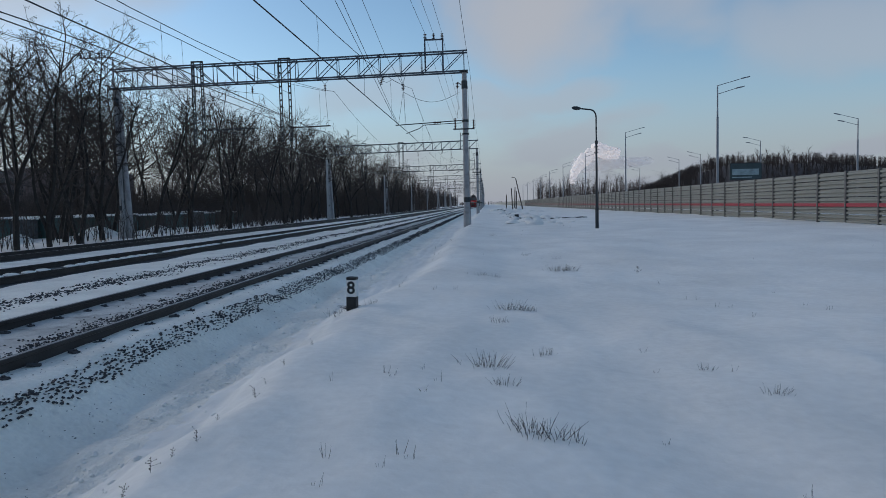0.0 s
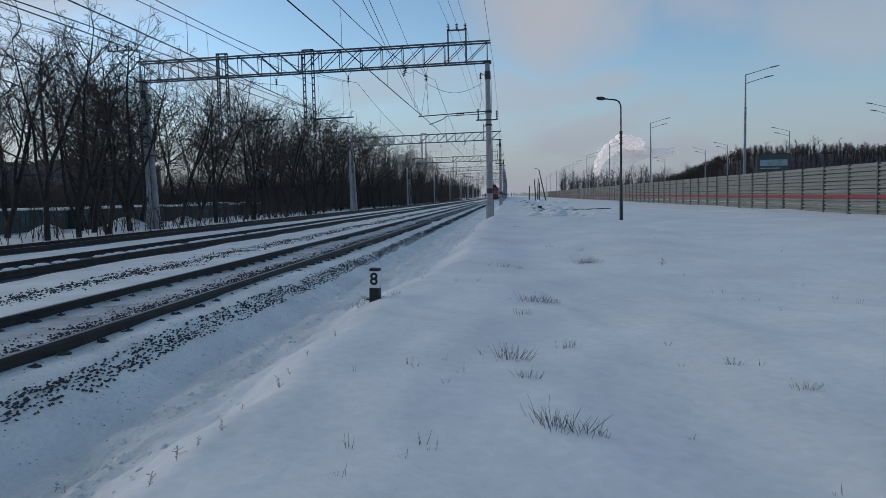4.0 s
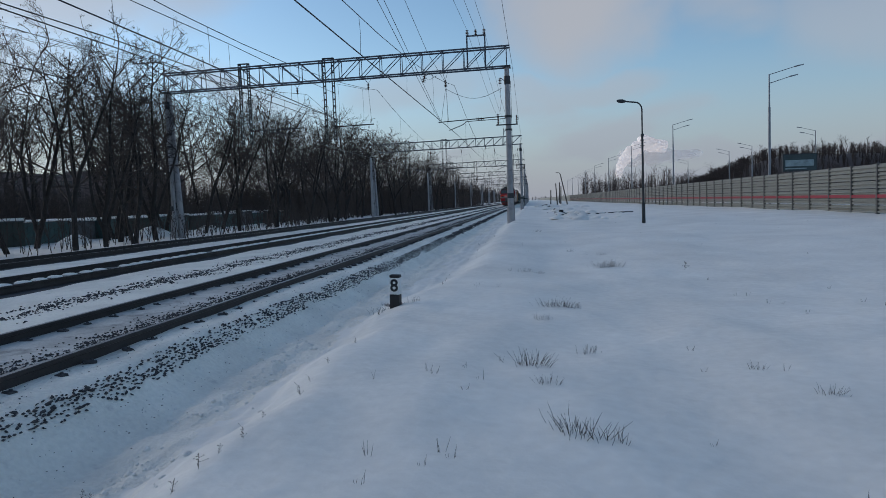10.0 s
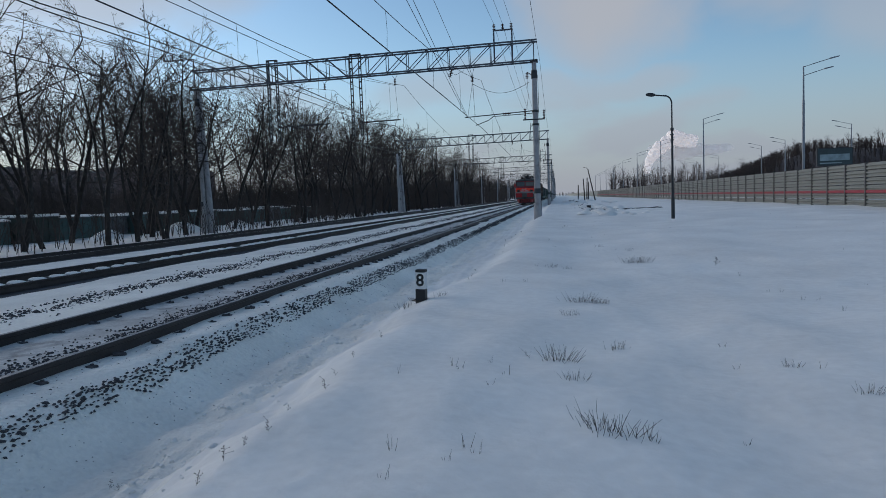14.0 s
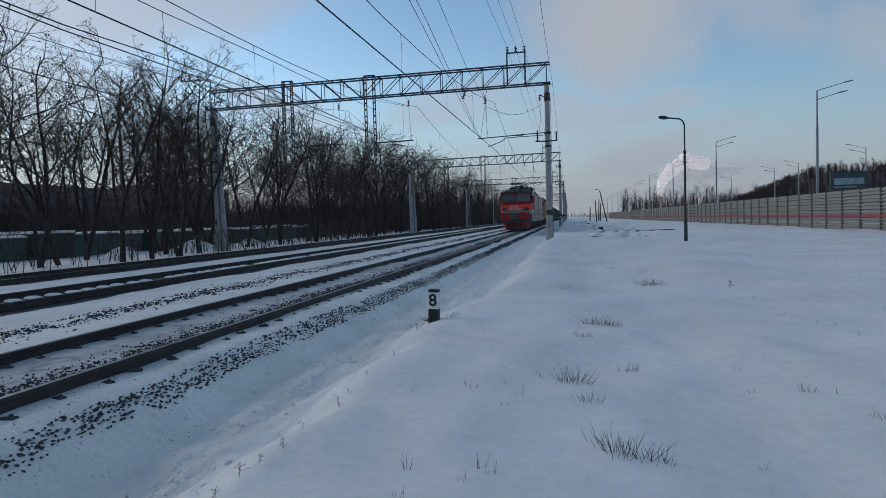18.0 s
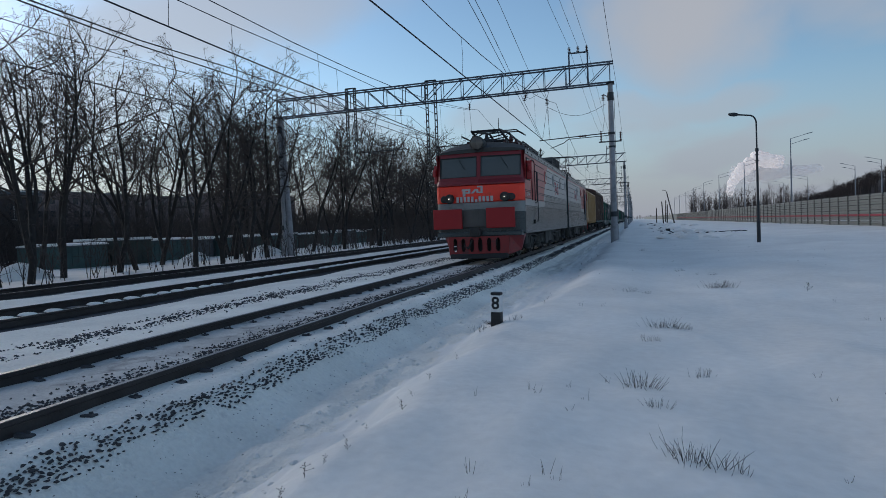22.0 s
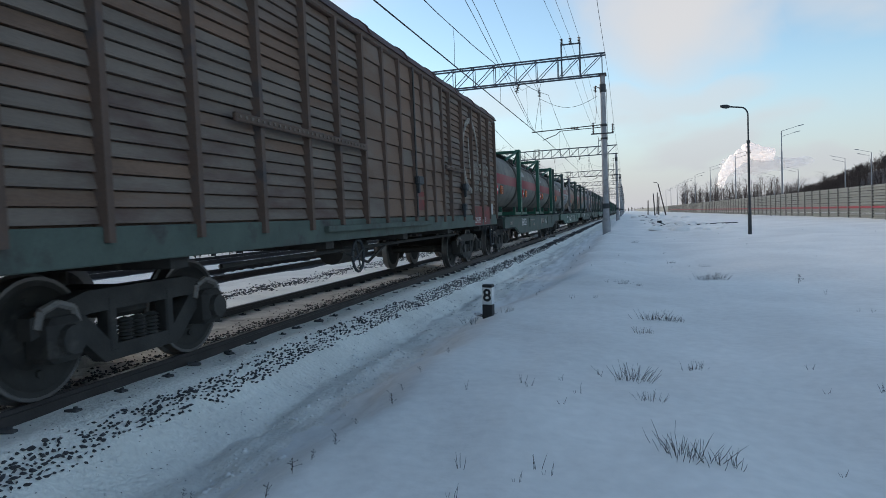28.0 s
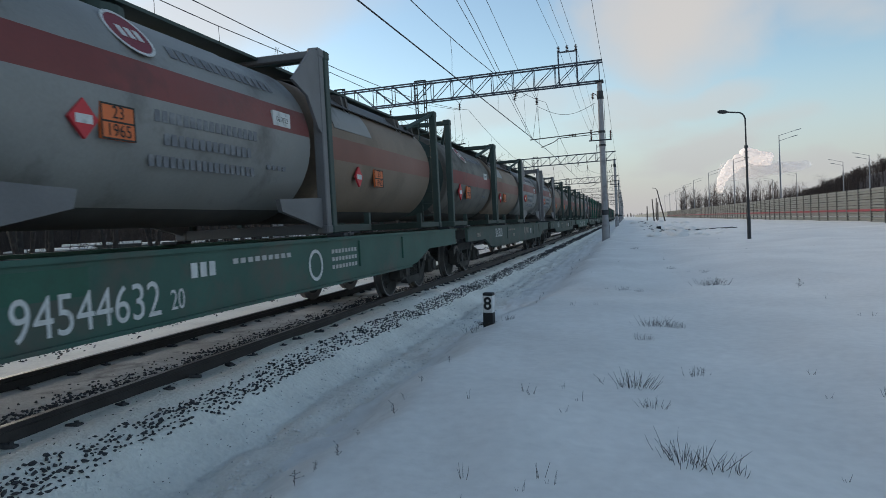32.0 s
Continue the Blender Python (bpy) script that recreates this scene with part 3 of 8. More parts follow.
def build_wires():
    spans = [GANTRY_Y + GANTRY_STEP * i for i in range(-1, 8)]
    for cx, stag, twin in ((-5.32, 0.25, False), (-10.35, -0.3, False), (-16.2, 0.3, False)):
        for d in ((-0.03, 0.03) if twin else (0.0,)):
            pts = [(cx + d + (stag if i % 2 else -stag), y, CONTACT_Z) for i, y in enumerate(spans)]
            wire("contact_wire", "dark copper contact wire hung above the track", pts, 0.012 if twin else 0.02)
        pts, drops = [], []
        for i in range(len(spans) - 1):
            m = 14 if i < 3 else 6
            for k in range(m):
                f = k / m
                x = cx + (stag if i % 2 else -stag) * (1 - 2 * f)
                z = MESSENGER_Z - 4 * SAG * f * (1 - f)
                pts.append((x, spans[i] + GANTRY_STEP * f, z))
            if i < 4:
                for f in (0.12, 0.24, 0.36, 0.48, 0.6, 0.72, 0.84, 0.93):
                    x = cx + (stag if i % 2 else -stag) * (1 - 2 * f)
                    drops.append((x, spans[i] + GANTRY_STEP * f, MESSENGER_Z - 4 * SAG * f * (1 - f)))
        w = wire("messenger_wire", "sagging dark messenger wire with thin droppers", pts, 0.014)
        for x, y, z in drops:
            s = Shape()
            s.tube([(x, y, z), (x + 0.03, y, (z + CONTACT_Z) / 2), (x, y, CONTACT_Z)], 0.007, 4)
            part("dropper", s, WIRE, w)
    for x, z, dip in ((-4.05, 13.35, 0.9), (-3.45, 13.35, 0.9), (-2.85, 13.35, 0.9), (-29.25, 12.95, 2.1), (-28.55, 12.95, 2.25), (-27.85, 12.95, 2.0), (-0.95, 10.6, 0.9), (-26.4, 10.25, 0.25), (-27.8, 9.6, 0.9), (-27.1, 8.35, 0.9)):
        pts = []
        for i in range(len(spans) - 1):
            m = 8 if i < 3 else 4
            pts += [(x, spans[i] + GANTRY_STEP * k / m, z - 4 * dip * (k / m) * (1 - k / m)) for k in range(m)]
        wire("feeder_wire", "thin dark feeder wire strung between gantries", pts, 0.011)
    for d in (-0.12, 0.12):
        wire("anchor_wire", "thin dark wire slanting down to the cantilever", [(-4.0 + d, spans[0], 12.1), (-5.2 + d, 25.0, 8.75), (-6.15 + d * 0.3, spans[1], 7.05)], 0.012)
    wire("anchor_wire", "thin dark wire slanting down to the near cantilever", [(-5.0, spans[0], 13.9), (-5.5, 30.0, 11.0), (-5.75, 40.0, 10.2), (-5.6, spans[1], 9.6)], 0.012)
    # lifted wires of the overlap between the two far tracks
    lift = [(-13.5, spans[0], 9.3), (-13.5, -2.0, 8.75), (-13.5, 12.0, 8.55), (-13.5, 21.0, 8.66), (-13.5, 30.0, 8.95), (-13.6, 36.0, 9.1), (-14.0, spans[1], 9.6)]
    w = wire("messenger_wire", "sagging dark messenger wire lifted out of use", lift, 0.016)
    for x, y, z in ((-13.5, 12.0, 8.55), (-13.5, 21.2, 8.67), (-13.5, 30.0, 8.95)):
        s = Shape()
        s.tube([(x, y, z), (x + 0.03, y, z - 0.8), (x, y, 7.0)], 0.008, 4)
        part("dropper", s, WIRE, w)
    for d, za, zb, zc in ((0.0, 6.93, 7.10, 7.75), (0.02, 6.78, 6.85, 7.3)):
        wire("contact_wire", "dark contact wire lifted out of use between the far tracks", [(-13.5, spans[0], 7.3), (-13.5, 5.0, 6.97), (-13.5, 16.5, za), (-13.5, 21.0, zb), (-14.0, spans[1], zc)], 0.02)
    wire("anchor_wire", "thin dark wire slanting down to the far cantilever", [(-11.3, spans[1], 9.6), (-14.2, spans[1], 10.3)], 0.012)


build_wires()


# ---- noise barrier ----
FENCE_BASE, FENCE_BAY = -0.22, 3.02


def build_fence():
    post = Shape()
    post.span(-0.13, 0.05, -0.07, 0.07, -0.3, 2.78, 0.01)
    post_me = post.mesh("post", FENCE_POST)
    kinds = {}
    for k in range(6):
        s = Shape()
        z0 = 0.06 + k * 0.455
        h = 0.42
        fold = [(-0.045, z0)]
        for j in range(2):
            a = z0 + h * (j + 0.10) / 2
            b = z0 + h * (j + 0.52) / 2
            c = z0 + h * (j + 0.62) / 2
            d = z0 + h * (j + 0.97) / 2
            fold += [(-0.085, a), (-0.085, b), (-0.005, c), (-0.005, d)]
        fold += [(0.03, z0 + h), (0.03, z0)]
        s.prism(fold, 1, 0.075, FENCE_BAY - 0.075)
        kinds[k] = s.mesh("panel", FENCE_PANEL)
    s = Shape()
    s.span(-0.105, -0.087, 0.08, FENCE_BAY - 0.08, 0.90, 1.08)
    red_me = s.mesh("stripe", FENCE_RED)
    y = 36.9 - FENCE_BAY * 30
    while y < 330:
        f = thing("noise_barrier_bay", "grey ribbed metal noise barrier bay with red stripe", "fence", "noise barrier bays", at=(FENCE_X, y, FENCE_BASE))
        part("post", post_me, None, f)
        for k in range(6):
            part("panel", kinds[k], None, f)
        part("stripe", red_me, None, f, "red stripe")
        y += FENCE_BAY
    s = Shape()
    s.span(FENCE_X - 0.05, FENCE_X + 0.05, y, 1400, FENCE_BASE, FENCE_BASE + 2.78)
    tagged(new("noise_barrier_far", s.mesh("noise_barrier_far", FENCE_PANEL)), "distant stretch of grey metal noise barrier", "fence", kind="structure")


build_fence()


# ---- lamps ----
def road_lamp(x, y, h, way, base):
    t = thing("street_lamp", "tall grey steel lamp post with two straight arms behind the barrier", "street lamp", "road lamps", at=pose(x, y, base, 0, 0, 0 if way > 0 else 180))
    s = Shape()
    s.cyl((0, 0, -0.5), (0, 0, h * 0.75), 0.13, 0.11, 10)
    s.cyl((0, 0, h * 0.75), (0, 0, h), 0.085, 0.06, 10)
    part("pole", s, GALV, t, "", True)
    for z, reach, rise in ((h - 0.05, 2.3, 0.62), (h - 0.85, 1.8, 0.52)):
        s = Shape()
        s.cyl((0, 0, z), (reach, 0, z + rise), 0.035, 0.03, 6)
        arm = part("arm", s, GALV, t)
        s = Shape()
        s.prism([(reach - 0.05, z + rise - 0.06), (reach + 0.7, z + rise + 0.10), (reach + 0.7, z + rise + 0.18), (reach - 0.05, z + rise + 0.05)], 1, -0.13, 0.13)
        part("lamp_head", s, GALV, arm)


def near_lamp(x, y, base):
    t = thing("street_lamp", "slender dark steel lamp post with a curved arm standing in snow", "street lamp", "yard lamps", at=(x, y, base))
    s = Shape()
    s.cyl((0, 0, -0.4), (0, 0, 1.1), 0.095, 0.09, 12)
    s.cyl((0, 0, 1.1), (0, 0, 4.75), 0.062, 0.054, 12)
    s.cyl((0, 0, 4.62), (0, 0, 4.78), 0.085, 0.085, 12)
    arc = [(-0.34 + 0.34 * math.cos(q), 0, 6.05 + 0.42 * math.sin(q)) for q in [math.radians(d) for d in range(0, 81, 10)]]
    s.tube([(0, 0, 4.75), (0, 0, 6.05)] + arc[1:] + [(-0.86, 0, 6.54)], 0.04, 10)
    part("pole", s, DARK_STEEL, t, "", True)
    s = Shape()
    s.lathe((-0.82, 0, 6.54), (-1, 0, 0.12), [(0, 0.035), (0.06, 0.075), (0.2, 0.105), (0.38, 0.09), (0.48, 0.05), (0.50, 0.005)], 12)
    part("lamp_head", s, DARK_STEEL, t, "dark flattened lamp head", True)
    s = Shape()
    s.box(0, 0.05, 4.15, 0.22, 0.09, 0.05)
    s.box(0, 0.05, 4.45, 0.17, 0.09, 0.05)
    part("bracket", s, DARK_STEEL, t)


def build_lamps():
    near_lamp(6.08, 37.6, -0.19)
    for k, y in enumerate((67.2, 110.2, 154, 198, 240, 280, 322, 366, 410)):
        road_lamp(22.4, y, 12.2, 1, -0.1)
    for y in (62, 91, 122, 155, 172, 215, 248, 290, 330):
        road_lamp(48.0, y, 11.0, -1, 0.1)


build_lamps()


# ---- train ----
LOCO_RED = material("locomotive_red", (0.36, 0.030, 0.034), 0.34, 0, 0.10, 1.5, 40, 0.015, (0.15, 0.025, 0.028), 0.66, 2.0)
LOCO_BELT = material("locomotive_belt_grey", (0.25, 0.25, 0.24), 0.45, 0, 0.12, 1.5, 40, 0.015, (0.15, 0.145, 0.14), 0.60, 2.0)
LOCO_MAROON = material("locomotive_dark_red", (0.21, 0.020, 0.026), 0.38, 0, 0.10, 1.5, 40, 0.015, (0.09, 0.014, 0.018), 0.68, 2.0)
LOCO_ORANGE = material("signal_orange", (0.95, 0.052, 0.026), 0.38, 0, 0.06, 1.5, 40, 0.05, (0.55, 0.05, 0.02), 0.70, 2.5)
LOCO_LIGHT = material("locomotive_light_grey", (0.32, 0.32, 0.32), 0.32, 0, 0.10, 1.2, 40, 0.015, (0.24, 0.24, 0.245), 0.66, 1.5)
LOCO_MID = material("locomotive_mid_grey", (0.080, 0.093, 0.097), 0.30, 0, 0.12, 1.2, 40, 0.015, (0.09, 0.09, 0.095), 0.68, 1.5)
LOCO_DARK = material("locomotive_dark_grey", (0.056, 0.070, 0.074), 0.28, 0, 0.12, 1.2, 40, 0.015, (0.055, 0.06, 0.065), 0.66, 1.5)
RIB_DARK = material("rib_shadow_paint", (0.06, 0.06, 0.065), 0.6, 0, 0.2, 2, 40, 0.05)
DOOR_DARK = material("doorway_shade_maroon", (0.022, 0.005, 0.005), 0.95, 0, 0.2, 2, 40, 0.05, spec=0.05)
RECESS = material("recess_shade_black", (0.006, 0.006, 0.007), 0.95, 0, 0.2, 2, 40, 0.0, spec=0.05)
ROOF_GREY = material("sooty_roof", (0.055, 0.055, 0.052), 0.75, 0, 0.3, 2, 40, 0.15, (0.09, 0.07, 0.05), 0.65, 2)
DUST = material("dusty_axle_rim", (0.21, 0.19, 0.175), 0.85, 0.0, 0.35, 6, 50, 0.2, (0.07, 0.065, 0.06), 0.58, 6)
UNDER = material("grimy_running_gear", (0.040, 0.037, 0.034), 0.75, 0.1, 0.4, 5, 50, 0.3, (0.10, 0.09, 0.08), 0.66, 4)
UNDER_PALE = material("dusty_running_gear", (0.058, 0.055, 0.050), 0.8, 0.1, 0.35, 5, 50, 0.3, (0.11, 0.105, 0.098), 0.62, 5)
TYRE = material("wheel_tyre_steel", (0.16, 0.155, 0.15), 0.42, 0.8, 0.2, 5, 50, 0.1)
PLOW_RED = material("plough_red", (0.24, 0.022, 0.022), 0.5, 0, 0.12, 3, 40, 0.1, (0.10, 0.03, 0.03), 0.60, 3)
PANEL_RED = material("panel_red", (0.33, 0.012, 0.015), 0.5, 0, 0.06, 3, 40, 0.04)
GLASS = material("dark_cab_glass", (0.075, 0.082, 0.076), 0.08, 0, 0.1, 1, 10, 0, spec=0.7)
RUBBER = material("rubber_seal", (0.03, 0.025, 0.025), 0.7, 0, 0.2, 8, 50, 0.1)
BAR_GREY = material("lettering_grey", (0.45, 0.44, 0.42), 0.6, 0, 0.1, 8, 50, 0.0)
BAR_RED = material("lettering_red", (0.43, 0.105, 0.115), 0.6, 0, 0.1, 8, 50, 0.0)
BAR_WHITE = material("lettering_white", (0.62, 0.62, 0.60), 0.65, 0, 0.15, 8, 50, 0.0, (0.3, 0.32, 0.3), 0.62, 9)
BAR_SLATE = material("lettering_slate", (0.17, 0.175, 0.19), 0.7, 0, 0.2, 8, 50, 0.0, (0.26, 0.265, 0.27), 0.60, 6)
BAR_BLACK = material("lettering_black", (0.03, 0.028, 0.025), 0.7, 0, 0.15, 8, 50, 0.0)
HEADLIGHT = lit("headlight_glow", (1.0, 0.86, 0.68), 1.6)
LENS = material("headlight_lens", (0.10, 0.085, 0.07), 0.22, 0.2, 0.1, 5, 40, 0.0, spec=0.7)
OCHRE = material("ochre_paint", (0.366, 0.195, 0.084), 0.6, 0, 0.12, 1.4, 30, 0.08, (0.27, 0.17, 0.08), 0.64, 1.8)
OCHRE_RIB = material("ochre_rib_paint", (0.37, 0.225, 0.098), 0.6, 0, 0.12, 1.4, 30, 0.08, (0.27, 0.17, 0.08), 0.66, 1.8)
BOARD = material("weathered_brown_board", (0.165, 0.098, 0.066), 0.75, 0, 0.40, 1.2, 60, 0.25, (0.19, 0.145, 0.12), 0.58, 1.6, (1, 0.25, 1))
BOARD_GREY = material("weathered_grey_board", (0.168, 0.130, 0.104), 0.75, 0, 0.3, 2.0, 60, 0.25, (0.10, 0.055, 0.045), 0.60, 2.2, (1, 0.25, 1))
BOX_FRAME = material("boxcar_frame_brown", (0.108, 0.066, 0.049), 0.7, 0, 0.3, 3, 40, 0.2, (0.06, 0.05, 0.05), 0.6, 3)
BOX_GREEN = material("boxcar_sill_green", (0.070, 0.096, 0.080), 0.75, 0, 0.3, 2, 40, 0.15, (0.05, 0.04, 0.04), 0.6, 3)
BOX_ROOF = material("boxcar_roof", (0.085, 0.045, 0.04), 0.7, 0, 0.3, 2, 40, 0.15)
WAGON_OLD = material("old_wagon_green", (0.052, 0.082, 0.068), 0.7, 0, 0.3, 1.3, 40, 0.15, (0.085, 0.08, 0.068), 0.56, 1.3)
WAGON_GREEN = material("wagon_green", (0.032, 0.100, 0.078), 0.6, 0, 0.25, 1.3, 40, 0.12, (0.085, 0.085, 0.07), 0.60, 1.1)
FRAME_GREEN = material("container_frame_green", (0.013, 0.096, 0.064), 0.5, 0, 0.25, 2, 40, 0.08, (0.02, 0.06, 0.045), 0.62, 2.5)
FRAME_DARK = material("container_frame_dark", (0.04, 0.065, 0.058), 0.6, 0, 0.3, 2, 40, 0.1)
FRAME_GREY = material("container_frame_grey", (0.16, 0.16, 0.165), 0.55, 0.1, 0.2, 2, 40, 0.1)
TANK_GREY = material("tank_grime_grey", (0.148, 0.136, 0.118), 0.62, 0.1, 0.30, 1.0, 30, 0.06, (0.07, 0.066, 0.06), 0.56, 1.4, (0.7, 1, 1.6))
TANK_PALE = material("tank_pale_grey", (0.262, 0.262, 0.252), 0.55, 0.1, 0.18, 0.8, 30, 0.06, (0.12, 0.115, 0.11), 0.62, 1.0)
TANK_BEIGE = material("tank_beige", (0.225, 0.165, 0.122), 0.6, 0.1, 0.22, 0.8, 30, 0.06, (0.17, 0.125, 0.09), 0.6, 1.2)
STRIPE_RED = material("tank_stripe_red", (0.23, 0.024, 0.034), 0.55, 0, 0.15, 1, 30, 0.05, (0.17, 0.03, 0.035), 0.62, 1.2)
STRIPE_BROWN = material("tank_stripe_maroon", (0.22, 0.055, 0.05), 0.55, 0, 0.15, 1, 30, 0.05, (0.13, 0.05, 0.045), 0.62, 1.2)
STRIPE_FADED = material("tank_stripe_faded", (0.24, 0.105, 0.08), 0.6, 0, 0.15, 1, 30, 0.05)
TANK_UNDER = material("tank_dark_belly", (0.07, 0.066, 0.06), 0.75, 0, 0.3, 2, 30, 0.1)
PATCH_RED = material("worn_red_patch", (0.20, 0.035, 0.03), 0.7, 0, 0.3, 4, 40, 0.1, (0.10, 0.05, 0.045), 0.55, 5)
BAR_FADED = material("lettering_faded", (0.31, 0.285, 0.24), 0.75, 0, 0.3, 6, 50, 0.1, (0.13, 0.10, 0.09), 0.52, 7)
PLATE_ORANGE = material("hazard_orange", (0.72, 0.16, 0.05), 0.55, 0, 0.1, 6, 40, 0.0)
PLATE_RED = material("hazard_red", (0.60, 0.04, 0.05), 0.55, 0, 0.1, 6, 40, 0.0)
SHEET = material("dark_sun_shield", (0.098, 0.088, 0.082), 0.6, 0.2, 0.25, 1.5, 40, 0.08)

TRAIN = []
SPINS = []
TX = TRACKS[0]


def text_mesh(body, size, mat, parent, at, name="lettering", label="", squeeze=1.0):
    """Flat lettering with the built-in font, facing +x and reading towards -y of its parent."""
    cu = bpy.data.curves.new(name, "FONT")
    cu.body, cu.size, cu.align_x, cu.align_y = body, size, "CENTER", "CENTER"
    ob = bpy.data.objects.new(name, cu)
    me = bpy.data.meshes.new_from_object(ob)
    bpy.data.objects.remove(ob)
    me.materials.clear()
    me.materials.append(mat)
    o = part(name, me, mat, parent, label)
    o.matrix_basis = at @ Matrix.Diagonal((squeeze, 1, 1, 1))
    return o


SIDE = Matrix(((0, 0, 1, 0), (1, 0, 0, 0), (0, 1, 0, 0), (0, 0, 0, 1)))


def on_side(x, y, z):
    """A pose on a wall that faces +x: letters run along +y."""
    return Matrix.Translation((x, y, z)) @ SIDE


def bars(parent, x, y0, y1, z, h, n, mat, name="lettering_bar", gap=0.35):
    """Unreadable writing on a +x wall: n upright bars between y0 and y1, as one part."""
    s = Shape()
    w = (y1 - y0) / n
    for i in range(n):
        s.span(x, x + 0.006, y0 + w * i, y0 + w * (i + 1 - gap), z - h / 2, z + h / 2)
    return tagged(part(name, s, mat, parent), kind="stuff")


def wheelset(r, parent, y, tread=0.797):
    """Two wheels on an axle; turns about x."""
    prof = [(-0.075, 0.08), (-0.075, r - 0.10), (-0.075, r + 0.028), (-0.045, r + 0.028), (-0.035, r), (0.065, r - 0.005), (0.066, r - 0.032), (0.065, r - 0.075), (0.045, r - 0.09), (0.02, r - 0.14), (0.0, 0.24), (0.06, 0.18), (0.10, 0.16), (0.10, 0.02)]
    s = Shape()
    s.cyl((-0.72, 0, 0), (0.72, 0, 0), 0.085, 0.085, 10)
    ax = part("wheelset", s, UNDER, parent, "steel axle with two wheels", True, at=(0, y, r))
    for side in (-1, 1):
        s = Shape()
        s.slot = 1
        s.lathe((side * tread, 0, 0), (side, 0, 0), prof[1:7], 32)
        s.slot = 0
        s.lathe((side * tread, 0, 0), (side, 0, 0), prof[6:], 32)
        s.lathe((side * tread, 0, 0), (side, 0, 0), prof[:2], 32)
        for k in range(4):
            a = math.pi / 2 * k
            s.cyl((side * (tread + 0.015), math.cos(a) * r * 0.6, math.sin(a) * r * 0.6), (side * (tread + 0.03), math.cos(a) * r * 0.6, math.sin(a) * r * 0.6), 0.035, 0.03, 6)
        part("wheel", s, [UNDER, TYRE], ax, "steel wheel with a bright tyre", True)
    return ax


def freight_bogie(parent, y):
    """A three-piece cast bogie with coil springs; wheelbase 1.85 m."""
    r = 0.475
    b = Shape()
    b.span(-0.95, 0.95, -0.22, 0.22, 0.52, 0.78, 0.04)
    b.cyl((0, 0, 0.75), (0, 0, 0.92), 0.2, 0.2, 14)
    bog = part("bogie", b, UNDER, parent, "cast steel bogie with coil springs", at=(0, y, 0))
    for sx in (-1, 1):
        s = Shape()
        x0, x1 = sx * 0.93, sx * 1.06
        a, c = min(x0, x1), max(x0, x1)
        top = [(-1.16, 0.50), (-1.16, 0.66), (-0.95, 0.72), (-0.62, 0.80), (0.62, 0.80), (0.95, 0.72), (1.16, 0.66), (1.16, 0.50), (0.95, 0.56), (0.60, 0.62), (-0.60, 0.62), (-0.95, 0.56)]
        s.prism(top, 0, a, c)
        low = [(-0.86, 0.56), (-0.46, 0.20), (0.46, 0.20), (0.86, 0.56), (0.66, 0.62), (0.36, 0.33), (-0.36, 0.33), (-0.66, 0.62)]
        s.prism(low, 0, a, c)
        for yy in (-0.36, 0.36):
            s.box(sx * 0.995, yy, 0.5, 0.14, 0.10, 0.46, 0.015)
        part("side_frame", s, UNDER, bog, "cast side frame")
        for yy in (-0.16, 0.0, 0.16):
            s = Shape()
            s.lathe((sx * 1.0, yy, 0.32), (0, 0, 1), [(0, 0.001)] + [(0.006 + 0.016 * k, 0.075 if k % 2 else 0.05) for k in range(13)] + [(0.21, 0.001)], 10)
            part("spring", s, UNDER_PALE, bog, "", True)
        for yy in (-0.925, 0.925):
            s = Shape()
            s.box(sx * 1.02, yy, r, 0.30, 0.32, 0.34, 0.05)
            s.cyl((sx * 1.15, yy, r), (sx * 1.22, yy, r), 0.12, 0.11, 12)
            part("axle_box", s, UNDER, bog)
            s = Shape()
            pts = [(sx * 1.0, yy + d, z) for d, z in ((-0.19, r + 0.10), (-0.15, r + 0.22), (0, r + 0.27), (0.15, r + 0.22), (0.19, r + 0.10))]
            s.tube([(p[0] * 1.06, p[1], p[2]) for p in pts], 0.032, 6)
            part("box_rim", s, DUST, bog, "pale dusty rim")
    wheelset(r, bog, -0.925)
    wheelset(r, bog, 0.925)
    return bog


BOGIE = []


def add_bogie(parent, y):
    """The first freight bogie is built, the others share its meshes."""
    if not BOGIE:
        BOGIE.append(freight_bogie(parent, y))
        return BOGIE[0]
    o = copy_thing(BOGIE[0], Matrix.Translation((0, y, 0)))
    o.parent = parent
    return o


def coupler(parent, y, way):
    s = Shape()
    s.box(0, y + way * 0.2, 1.02, 0.16, 0.5, 0.18, 0.03)
    s.box(0, y + way * 0.5, 1.02, 0.34, 0.28, 0.30, 0.06)
    s.tube([(0.3, y, 0.95), (0.32, y + way * 0.3, 0.6), (0.2, y + way * 0.5, 0.55), (0.05, y + way * 0.55, 0.8)], 0.03, 6)
    return part("coupler", s, UNDER, parent, "automatic coupler with a hanging brake hose")


def side_sheet(s, slot, poly, x):
    """A flat paint field (y, z) on the wall at x."""
    s.slot = slot
    n = len(s.v)
    s.v.extend([(x, y, z) for y, z in poly])
    s.f.append(tuple(range(n, n + len(poly))))
    s.m.append(slot)


FRONT_PARTS = ("front_band", "front_belt", "front_apron", "window_ledge", "window_surround", "windscreen", "window_frame", "wiper", "emblem", "plate_bar", "gangway_plate", "buffer_light", "lens", "bulb", "roof", "headlight", "plough", "plough_lip")


